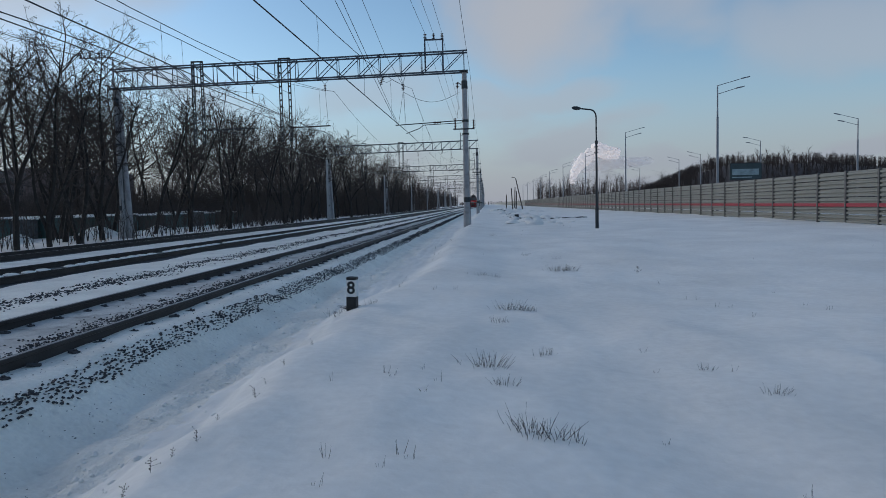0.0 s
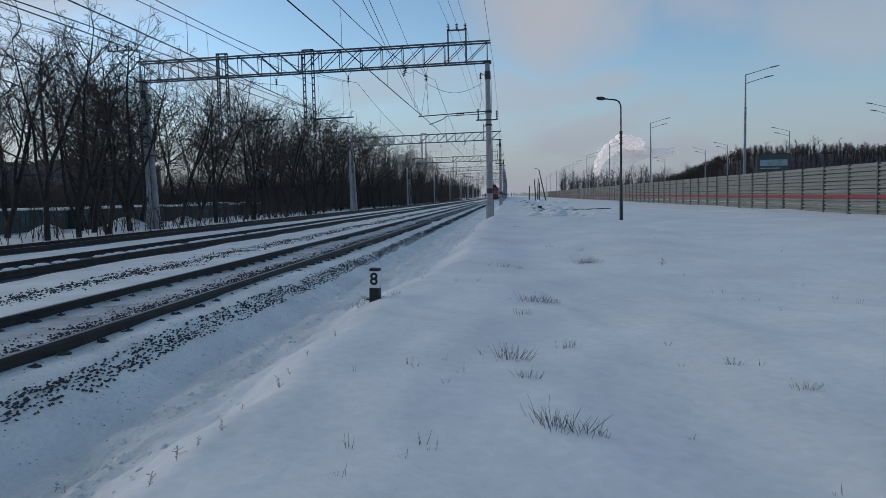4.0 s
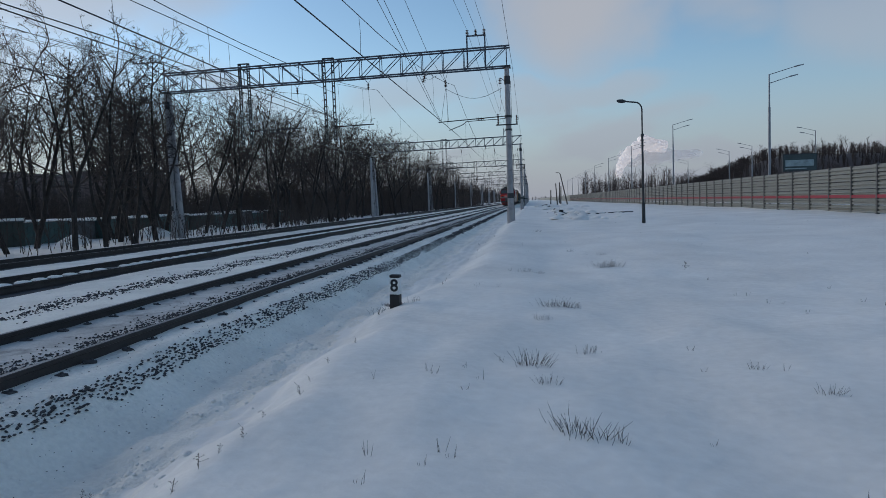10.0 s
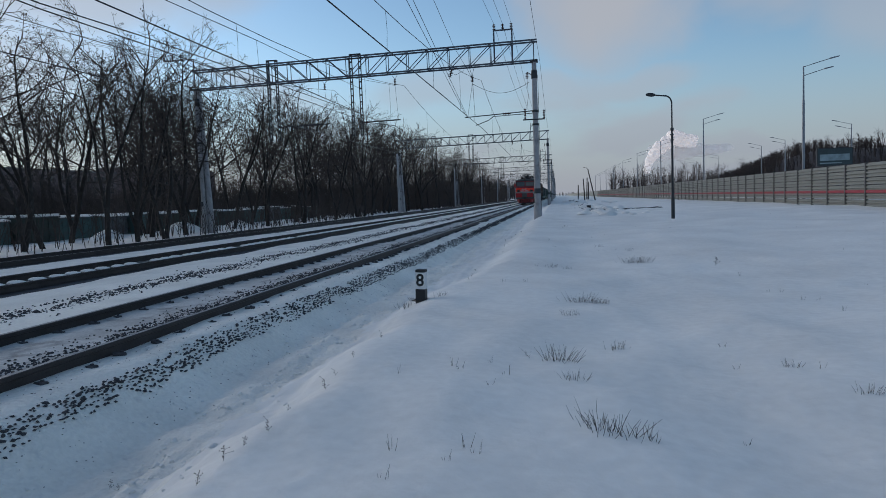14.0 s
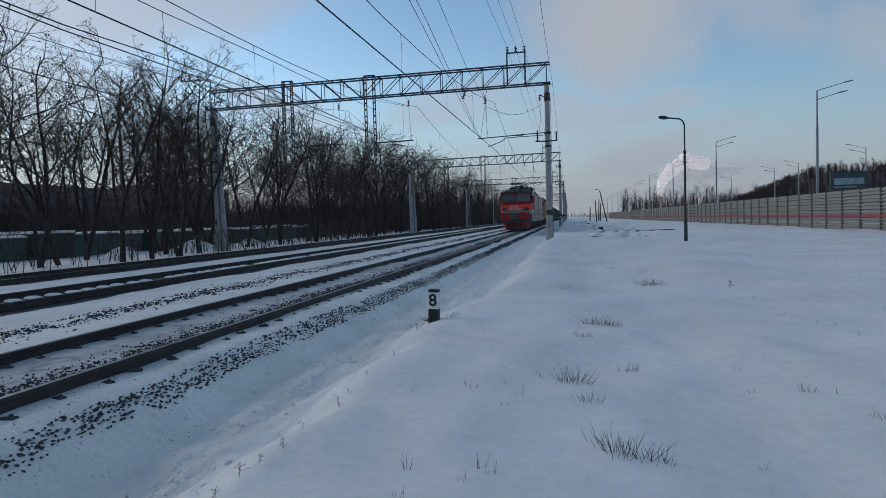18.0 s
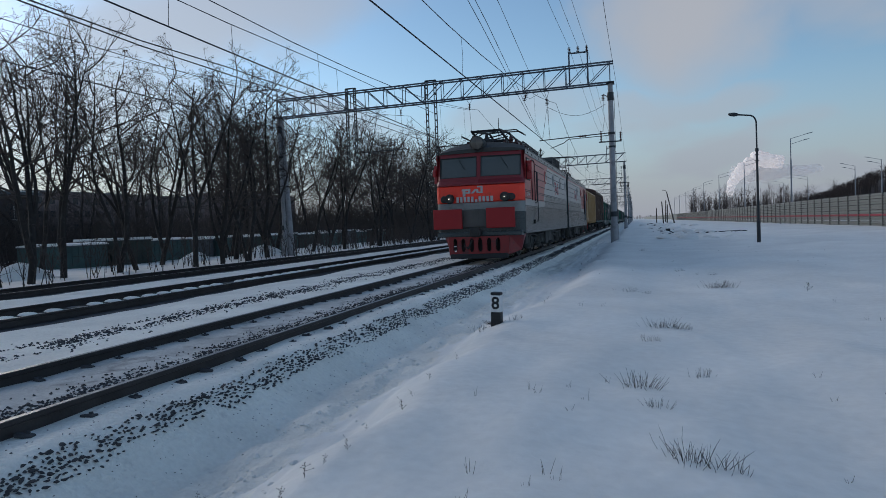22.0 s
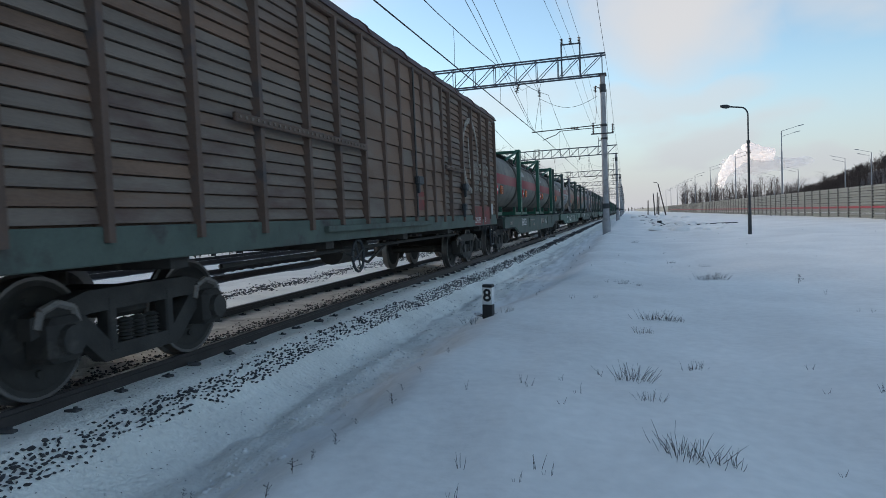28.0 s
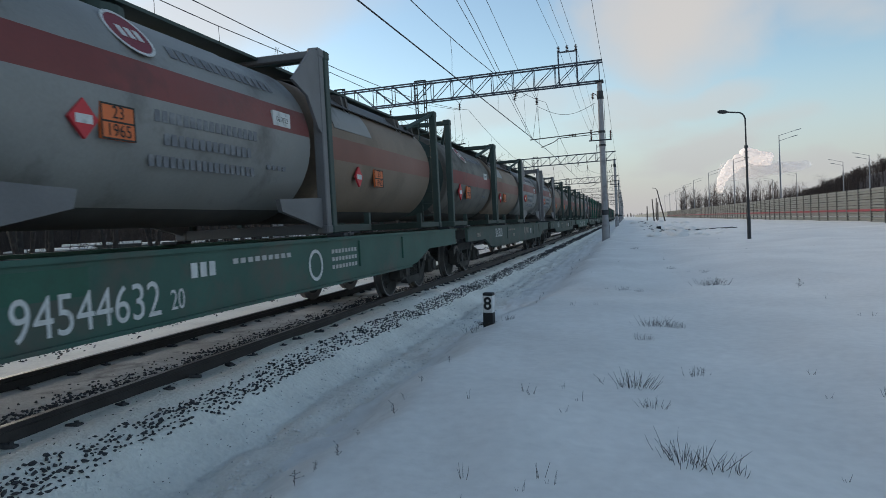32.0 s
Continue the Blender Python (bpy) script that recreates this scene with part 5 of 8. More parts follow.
    s.span(-0.5, 0.5, 13.6, 14.9, 4.1, 4.55, 0.1)
    part("roof_box", s, ROOF_GREY, t)
    s = Shape()
    if raised:
        s.cyl((0.0, 14.2, 4.1), (0.0, 14.2, 5.6), 0.045, 0.03, 8)
        for k in range(6):
            q = math.pi * k / 3
            s.tube([(0.0, 14.2, 5.1), (0.22 * math.cos(q), 14.2 + 0.22 * math.sin(q), 5.35), (0.0, 14.2, 5.55)], 0.012, 4)
        part("antenna_mast", s, BLACK, t, "black mast with a wire basket")
        s = Shape()
        s.prism([(9.7, 4.1), (9.9, 4.95), (10.5, 5.1), (13.6, 5.1), (13.9, 4.85), (14.0, 4.1)], 0, -0.62, 0.62)
        box = part("resistor_housing", s, ROOF_GREY, t, "tall dark roof resistor housing")
        for k in range(9):
            s = Shape()
            s.span(-0.64, 0.64, 10.2 + 0.4 * k, 10.24 + 0.4 * k, 4.25, 5.12)
            part("cooling_fin", s, BLACK, box)
    else:
        s.cyl((0.0, 13.2, 4.1), (0.0, 13.2, 4.65), 0.05, 0.04, 8)
        s.lathe((0.0, 13.2, 4.65), (0, 0, 1), [(0, 0.02), (0.02, 0.24), (0.05, 0.24), (0.07, 0.02)], 14)
        part("roof_vent", s, ROOF_GREY, t)
    for k in range(7):
        s = Shape()
        yy = 1.2 + k * 1.15
        x = 0.95
        s.lathe((x, yy, 4.0), (0, 0, 1), [(0, 0.07)] + [(0.05 + 0.05 * j, 0.11 if j % 2 else 0.07) for j in range(7)] + [(0.42, 0.05)], 10)
        part("roof_insulator", s, INSULATOR, t, "", True)
    s = Shape()
    s.tube([(0.95, 1.2, 4.45), (0.95, 8.3, 4.45), (0.4, 9.0, 4.6)], 0.035, 6)
    s.tube([(-0.8, 0.9, 4.5), (-0.8, 6.5, 4.5)], 0.03, 6)
    part("busbar", s, BLACK, t, "black roof busbar")
    for x in (-0.85, 0.85):
        s = Shape()
        s.tube([(x, 4.6, 4.62), (x, 9.3, 4.58)], 0.03, 6)
        for k in range(6):
            s.tube([(x, 4.7 + 0.9 * k, 4.1), (x, 4.7 + 0.9 * k, 4.62)], 0.028, 5)
            s.tube([(x, 4.7 + 0.9 * k, 4.62), (x * 0.5, 4.9 + 0.9 * k, 4.3)], 0.02, 5)
        part("busbar_frame", s, BLACK, t, "black frame carrying roof busbars")
    for yy, h in ((1.0, 0.34), (5.4, 0.5), (6.3, 0.62), (7.4, 0.55), (8.2, 0.66)):
        s = Shape()
        s.span(-0.35, 0.30, yy, yy + 0.5, 4.12, 4.2 + h * 0.5, 0.05)
        s.cyl((0.05, yy + 0.25, 4.2), (0.05, yy + 0.25, 4.22 + h), 0.09, 0.06, 10)
        part("roof_switch", s, BLACK, t, "dark roof switchgear")
    s = Shape()
    for x in (-0.7, 0.7):
        s.tube([(x, 1.4, 4.32), (x, 4.9, 4.32)], 0.05, 6)
    for yy in (1.4, 3.1, 4.9):
        s.tube([(-0.7, yy, 4.32), (0.7, yy, 4.32)], 0.05, 6)
    base = part("pantograph_base", s, BLACK, t)
    for x in (-0.7, 0.7):
        for yy in (1.4, 4.9):
            s = Shape()
            s.lathe((x, yy, 4.0), (0, 0, 1), [(0, 0.07)] + [(0.04 + 0.04 * j, 0.11 if j % 2 else 0.07) for j in range(6)] + [(0.32, 0.05)], 10)
            part("base_insulator", s, INSULATOR, base, "", True)
    s = Shape()
    if raised:
        knee, head, hy = 5.15, 5.96, 3.1
        for x in (-0.55, 0.55):
            s.tube([(x, 2.2, 4.36), (x * 0.9, 4.6, knee)], 0.03, 6)
            s.tube([(x * 0.9, 4.6, knee), (x * 0.7, hy, head)], 0.022, 6)
            s.tube([(x, 4.0, 4.36), (x * 0.9, 1.7, knee)], 0.03, 6)
            s.tube([(x * 0.9, 1.7, knee), (x * 0.7, hy, head)], 0.022, 6)
        s.tube([(-0.5, 4.6, knee), (0.5, 4.6, knee)], 0.022, 6)
        s.tube([(-0.5, 1.7, knee), (0.5, 1.7, knee)], 0.022, 6)
        s.tube([(-0.5, 4.6, knee), (0.4, hy, head)], 0.014, 5)
        s.tube([(-0.5, 1.7, knee), (0.4, hy, head)], 0.014, 5)
        zz = head + 0.06
    else:
        knee = 4.72
        for x in (-0.55, 0.55):
            s.tube([(x, 2.2, 4.36), (x * 0.95, 6.2, knee), (x * 0.7, 3.9, 4.93)], 0.045, 6)
            s.tube([(x, 4.0, 4.36), (x * 0.95, 1.3, knee), (x * 0.7, 3.9, 4.93)], 0.045, 6)
        for yy in (6.2, 1.3):
            s.tube([(-0.52, yy, knee), (0.52, yy, knee)], 0.03, 6)
        s.tube([(-0.52, 6.2, knee), (0.38, 3.9, 4.93)], 0.02, 5)
        s.tube([(-0.52, 1.3, knee), (0.38, 3.9, 4.93)], 0.02, 5)
        s.tube([(-0.4, 2.0, 4.40), (-0.4, 4.4, 4.56), (0.4, 4.4, 4.56), (0.4, 2.0, 4.40)], 0.03, 6)
        for yy in (1.9, 2.6, 5.2):
            s.tube([(-0.55, yy, 4.42), (0.55, yy + 0.3, 4.66)], 0.025, 5)
        hy, zz = 3.9, 4.99
    part("pantograph_frame", s, BLACK, base, "raised black pantograph" if raised else "folded black pantograph")
    for d in (-0.28, 0.28):
        s = Shape()
        s.tube([(-1.05, hy + d, zz - 0.18), (-0.75, hy + d, zz), (0.75, hy + d, zz), (1.05, hy + d, zz - 0.18)], 0.025, 6)
        part("collector_strip", s, BLACK, base)
    s = Shape()
    s.cyl((0.25, 2.6, 4.1), (0.25, 2.6, 5.35), 0.022, 0.012, 6)
    part("antenna", s, BLACK, t, "thin upright antenna")
    # gangway at the inner end
    s = Shape()
    for k in range(5):
        s.span(-0.95, 0.95, L + 0.02 + 0.10 * k, L + 0.09 + 0.10 * k, 1.15, 3.62, 0.02)
    part("gangway_bellows", s, BLACK, t, "black folded gangway")
    for x in (-1.3, 1.3):
        s = Shape()
        s.span(x - 0.2, x + 0.2, L, L + 0.15, 1.15, 1.62, 0.03)
        part("end_box", s, LOCO_MID, t)
        s = Shape()
        s.tube([(x, L, 0.95), (x * 0.97, L + 0.12, 0.55), (x * 0.9, L + 0.25, 0.42), (x * 0.85, L + 0.4, 0.45)], 0.032, 6)
        part("end_hose", s, BLACK, t)
        s = Shape()
        s.tube([(x * 0.98, L - 0.3, 0.9), (x * 0.98, L - 0.1, 0.38), (x * 0.98, L + 0.2, 0.30), (x * 0.98, L + 0.4, 0.55)], 0.03, 6)
        part("end_hose", s, BLACK, t)
    bend_front(t, hw)
    return t


def gondola():
    """Open-top wagon, ochre, with vertical ribs and bottom hatches."""
    L, hw, z0, z1 = 12.6, 1.56, 1.36, 3.56
    t = thing("gondola_wagon", "ochre steel open-top wagon with vertical ribs and black number bars", "wagon", "freight wagons")
    s = Shape()
    for side in (-1, 1):
        s.span(side * (hw - 0.10), side * (hw - 0.06), 0.1, L - 0.1, z0, z1)
    part("side_wall", s, OCHRE, t)
    for yy in (0.06, L - 0.12):
        s = Shape()
        s.span(-hw + 0.02, hw - 0.02, yy, yy + 0.06, z0, z1)
        w = part("end_wall", s, OCHRE, t)
        for k, z in enumerate((1.9, 2.45, 3.0)):
            s = Shape()
            s.span(-hw + 0.04, hw - 0.04, yy - 0.10 if yy < 1 else yy + 0.06, yy if yy < 1 else yy + 0.16, z - 0.06, z + 0.06, 0.02)
            part("end_rib", s, OCHRE_RIB, w)
    s = Shape()
    s.span(-hw + 0.1, hw - 0.1, 0.1, L - 0.1, z0 - 0.1, z0)
    part("floor", s, UNDER, t)
    s = Shape()
    s.span(-0.25, 0.25, 0, L, 0.98, z0 - 0.1, 0.02)
    s.span(-hw + 0.1, hw - 0.1, 0.0, 0.3, 1.0, z0 - 0.04)
    s.span(-hw + 0.1, hw - 0.1, L - 0.3, L, 1.0, z0 - 0.04)
    part("underframe", s, UNDER, t)
    for side in (-1, 1):
        s = Shape()
        s.span(side * (hw - 0.14), side * hw, 0.0, L, z1 - 0.02, z1 + 0.10, 0.02)
        part("top_rail", s, OCHRE_RIB, t)
        s = Shape()
        s.span(side * (hw - 0.12), side * (hw - 0.02), 0.0, L, z0 - 0.06, z0 + 0.08, 0.01)
        part("sill", s, OCHRE, t)
        ys = [0.0] + [2.35 + 1.31 * k for k in range(7)] + [L]
        for k, yy in enumerate(ys):
            s = Shape()
            if k in (0, len(ys) - 1):
                w0 = 0.45
                a = 0 if k == 0 else L - w0
                s.prism([(a, 1.36), (a + w0, 1.36), (a + w0, z1), (a, z1)], 0, side * hw - 0.06, side * hw)
                lo = (a + 0.12, a + w0) if k == 0 else (a, a + w0 - 0.12)
                s.prism([(lo[0], 1.05), (lo[1], 1.05), (a + w0, 1.36), (a, 1.36)], 0, side * hw - 0.06, side * hw)
                part("corner_post", s, OCHRE_RIB, t)
            else:
                s.prism([(side * (hw - 0.06), yy - 0.09), (side * (hw + 0.05), yy - 0.055), (side * (hw + 0.05), yy + 0.055), (side * (hw - 0.06), yy + 0.09)], 2, 1.02, z1 - 0.02)
                part("rib", s, OCHRE_RIB, t)
        for k in range(8):
            a = ys[k] + (0.55 if k == 0 else 0.18)
            b = ys[k + 1] - (0.55 if k == 7 else 0.18)
            s = Shape()
            s.span(side * (hw - 0.10), side * (hw - 0.03), a, b, 1.16, 1.27, 0.01)
            for q in (a + 0.12, b - 0.12):
                s.box(side * (hw - 0.02), q, 1.27, 0.09, 0.08, 0.16, 0.02)
                s.tube([(side * (hw - 0.03), q, 1.2), (side * (hw - 0.06), q, 1.0)], 0.02, 5)
            part("hatch_edge", s, OCHRE, t)
            s = Shape()
            s.span(side * (hw - 0.058), side * (hw - 0.05), a, b, 1.88, 1.90)
            part("wall_seam", s, OCHRE_RIB, t)
    text_mesh("62615919", 0.37, BAR_BLACK, t, on_side(hw - 0.052, 1.30, 2.87), squeeze=0.72)
    text_mesh("АЗ", 0.20, BAR_BLACK, t, on_side(hw - 0.052, 1.32, 3.27))
    text_mesh("57", 0.19, BAR_BLACK, t, on_side(hw - 0.052, 1.82, 2.42))
    s = Shape()
    s.span(hw - 0.055, hw - 0.051, 1.02, 1.36, 2.34, 2.66)
    part("stencil_patch", s, TANK_BEIGE, t)
    bars(t, hw - 0.055, 2.75, 3.35, 2.60, 0.08, 6, BAR_BLACK)
    bars(t, hw - 0.055, 2.95, 3.40, 2.10, 0.06, 5, BAR_BLACK)
    bars(t, hw - 0.055, 3.95, 4.40, 2.50, 0.12, 3, BAR_BLACK)
    bars(t, hw - 0.055, 3.95, 4.50, 2.10, 0.18, 2, BAR_BLACK, gap=0.12)
    s = Shape()
    s.span(hw - 0.056, hw - 0.04, 2.62, 2.98, 1.40, 1.86)
    part("notice_plate", s, DARK_STEEL, t, "dark notice plate")
    s = Shape()
    c = Vector((hw - 0.12, 1.05, 0.80))
    ring = [c + Vector((0.03, 0.22 * math.cos(a), 0.24 * math.sin(a))) for a in [math.pi * k / 9 for k in range(19)]]
    s.tube([tuple(p) for p in ring], 0.022, 6)
    for k in range(3):
        a = 2.1 * k
        s.tube([tuple(c), tuple(c + Vector((0.03, 0.22 * math.cos(a), 0.24 * math.sin(a))))], 0.016, 5)
    part("brake_wheel", s, PLOW_RED, t, "red spoked brake wheel")
    s = Shape()
    s.cyl((0.5, 5.2, 0.85), (0.5, 6.3, 0.85), 0.2, 0.2, 14)
    s.tube([(0.9, 3, 0.8), (0.9, 9.5, 0.8)], 0.03, 6)
    part("brake_gear", s, UNDER, t)
    coupler(t, 0.0, -1)
    coupler(t, L, 1)
    add_bogie(t, 1.95)
    add_bogie(t, L - 1.95)
    return t


def boxcar():
    """Old wooden boxcar: boarded walls between steel posts, a rounded roof, a sliding door."""
    L, hw, z0, z1 = 16.3, 1.52, 1.30, 3.95
    t = thing("boxcar", "weathered brown boxcar with boarded sides and faded white writing", "wagon", "freight wagons")
    s = Shape()
    s.span(-hw + 0.06, hw - 0.06, 0.05, L - 0.05, z0, z1)
    part("inner_wall", s, BOX_FRAME, t)
    posts = [0.06, 0.95, 2.05, 3.15, 4.25, 5.15, 6.06, 6.9, 7.7, 8.42, 9.05, 9.7, 10.4, 11.05, 12.17, 13.18, 14.28, 15.27, L - 0.06]
    rnd = random.Random(5)
    back = Shape()
    for side in (-1, 1):
        for i in range(len(posts) - 1):
            a, b = posts[i] + 0.05, posts[i + 1] - 0.05
            door = 6 <= i <= 11
            tall = 0.292 if door else 0.125
            for k in range(9 if door else 21):
                za = z0 + 0.02 + k * tall
                off = 0.010 * rnd.random() + (0.03 if door else 0)
                xs = [side * (hw - 0.06), side * (hw - 0.012 + off), side * (hw - 0.036 + off), side * (hw - 0.06)]
                lap = [(xs[0], za), (xs[1], za), (xs[1], za + 0.022), (xs[2], za + tall - 0.013), (xs[3], za + tall - 0.013)]
                if side < 0:
                    back.prism(lap, 1, a, b)
                    continue
                s = Shape()
                s.prism(lap, 1, a, b)
                part("board", s, BOARD_GREY if rnd.random() < (0.05 if door else 0.75 if k < 13 else 0.25) else BOARD, t)
        if side < 0:
            tagged(part("back_boards", back, BOARD, t), kind="stuff")
        for i, yy in enumerate(posts):
            s = Shape()
            s.prism([(side * (hw - 0.06), yy - 0.06), (side * (hw + 0.06), yy - 0.035), (side * (hw + 0.06), yy + 0.035), (side * (hw - 0.06), yy + 0.06)], 2, z0 - 0.12, z1)
            part("wall_post", s, BOX_FRAME, t)
        s = Shape()
        s.span(side * (hw - 0.05), side * (hw + 0.02), 0, L, 1.02, z0, 0.01)
        part("sill", s, BOX_GREEN, t, "dull green sill")
        s = Shape()
        s.span(side * (hw - 0.04), side * (hw + 0.05), 0, L, z1 - 0.02, z1 + 0.09, 0.02)
        part("eave", s, BOX_FRAME, t)
        s = Shape()
        for a, b in ((2.6, 6.0), (10.45, 12.05)):
            s = Shape()
            s.span(side * (hw + 0.055), side * (hw + 0.10), a, b, 2.27, 2.36, 0.01)
            rail = part("door_rail", s, BOX_FRAME, t, "bolted door rail")
            s = Shape()
            for k in range(int((b - a) / 0.11)):
                s.box(side * (hw + 0.105), a + 0.06 + 0.11 * k, 2.315, 0.02, 0.03, 0.03)
            tagged(part("bolt", s, BOARD_GREY, rail), kind="stuff")
        for yy, zz, w in ((8.50, 1.95, 0.30), (12.13, 1.95, 0.26), (11.98, 1.49, 0.18)):
            s = Shape()
            s.box(side * (hw + 0.09), yy, zz, 0.10, w, 0.16, 0.03)
            s.box(side * (hw + 0.10), yy - w * 0.3, zz - 0.12, 0.06, 0.07, 0.22, 0.02)
            part("door_latch", s, DARK_STEEL, t)
        s = Shape()
        s.span(side * (hw + 0.05), side * (hw + 0.08), 8.39, 8.45, z0, z1)
        part("door_bar", s, BLACK, t, "dark upright bar where the doors meet")
        s = Shape()
        s.span(side * (hw + 0.02), side * (hw + 0.09), 4.6, 9.2, 1.14, 1.22, 0.01)
        part("door_track", s, BOX_GREEN, t)
    # faded white ring and unreadable words beside it
    s = Shape()
    x = hw + 0.02
    for k in range(40):
        a0, a1 = 2 * math.pi * k / 40, 2 * math.pi * (k + 0.86) / 40
        if 11 <= k <= 18:
            continue
        p = [(13.1 + 0.87 * math.sin(a) * r, 2.75 + 0.92 * math.cos(a) * r) for a, r in ((a0, 1.0), (a1, 1.0), (a1, 0.85), (a0, 0.85))]
        s.prism(p, 0, x, x + 0.004)
    for k in range(8):
        za = 2.19 + 0.125 * k
        y0 = 12.93 - 0.012 * k
        s.prism([(y0, za), (y0 + 0.11, za), (y0 + 0.09, za + 0.108), (y0 - 0.02, za + 0.108)], 0, x, x + 0.004)
    tagged(part("painted_ring", s, BAR_FADED, t, "faded white painted ring"), kind="stuff")
    for zz in (2.46, 2.02):
        for a, b, n in ((13.34, 13.98, 6), (14.10, 14.28, 2), (14.44, 15.20, 7)):
            for h in (0.10, -0.06):
                bars(t, hw + 0.018, a, b, zz + h, 0.11, n, BAR_FADED, gap=0.5)
    for a, b in ((8.56, 8.98), (13.32, 14.28), (14.42, 15.28)):
        s = Shape()
        s.span(hw + 0.018, hw + 0.024, a, b, 1.04 if a > 9 else 1.42, 1.52 if a > 9 else 1.76)
        part("red_patch", s, PATCH_RED, t, "worn red paint patch")
    text_mesh("52439395", 0.21, BAR_WHITE, t, on_side(hw + 0.028, 13.66, 1.16), squeeze=0.8)
    text_mesh("20", 0.19, BAR_WHITE, t, on_side(hw + 0.028, 14.60, 1.16))
    s = Shape()
    s.span(hw + 0.02, hw + 0.03, 15.45, 15.68, 1.30, 1.60)
    part("card_holder", s, BAR_GREY, t, "pale card holder")
    # ends and roof
    for yy, d in ((0.0, -1), (L, 1)):
        s = Shape()
        for k in range(5):
            xx = -1.3 + 0.65 * k
            s.span(xx - 0.05, xx + 0.05, yy, yy + d * 0.07, 1.1, z1, 0.01)
        part("end_posts", s, BOX_FRAME, t)
    arc = [(-hw - 0.08, z1 + 0.06)] + [(-(hw + 0.06) * math.cos(a), z1 + 0.08 + 0.46 * math.sin(a)) for a in [math.pi * k / 14 for k in range(1, 14)]] + [(hw + 0.08, z1 + 0.06)]
    s = Shape()
    s.prism(arc, 1, -0.12, L + 0.12)
    roof = part("roof", s, BOX_ROOF, t, "rounded brown sheet roof", True)
    for k in range(9):
        s = Shape()
        yy = 1.0 + k * (L - 2) / 8
        s.prism([(p[0] * 1.005, p[1] + 0.02) for p in arc], 1, yy - 0.03, yy + 0.03)
        part("roof_seam", s, BOX_ROOF, roof)
    s = Shape()
    s.span(-0.25, 0.25, 0, L, 0.95, 1.25, 0.02)
    for yy in (1.9, 5.0, 8.15, 11.2, L - 1.9):
        s.span(-hw + 0.1, hw - 0.1, yy - 0.12, yy + 0.12, 0.92, 1.28)
    part("underframe", s, UNDER, t)
    s = Shape()
    s.cyl((0.6, 6.8, 0.8), (0.6, 7.9, 0.8), 0.22, 0.22, 14)
    s.box(-0.5, 9.5, 0.75, 0.6, 0.8, 0.35, 0.04)
    s.tube([(1.1, 3, 0.85), (1.1, 13, 0.85)], 0.03, 6)
    s.tube([(1.1, 6, 0.85), (1.15, 7, 0.6), (1.1, 8, 0.85)], 0.025, 6)
    part("brake_gear", s, UNDER, t)
    s = Shape()
    c = Vector((hw - 0.1, 5.95, 0.77))
    s.tube([tuple(c + Vector((0, 0.21 * math.cos(a), 0.23 * math.sin(a)))) for a in [math.pi * k / 9 for k in range(19)]], 0.022, 6)
    for k in range(4):
        a = math.pi / 2 * k + 0.4
        s.tube([tuple(c), tuple(c + Vector((0, 0.21 * math.cos(a), 0.23 * math.sin(a))))], 0.014, 5)
    part("brake_wheel", s, DARK_STEEL, t, "spoked brake wheel")
    s = Shape()
    for sx in (-1, 1):
        s.tube([(sx * 1.40, L - 0.42, 1.05), (sx * 1.42, L - 0.42, 0.45), (sx * 1.42, L - 0.05, 0.45), (sx * 1.40, L - 0.05, 1.05)], 0.025, 6)
        s.span(sx * 1.36, sx * 1.48, L - 0.42, L - 0.05, 0.74, 0.77)
    part("corner_step", s, DARK_STEEL, t)
    coupler(t, 0.0, -1)
    coupler(t, L, 1)
    add_bogie(t, 1.85)
    add_bogie(t, L - 1.85)
    return t


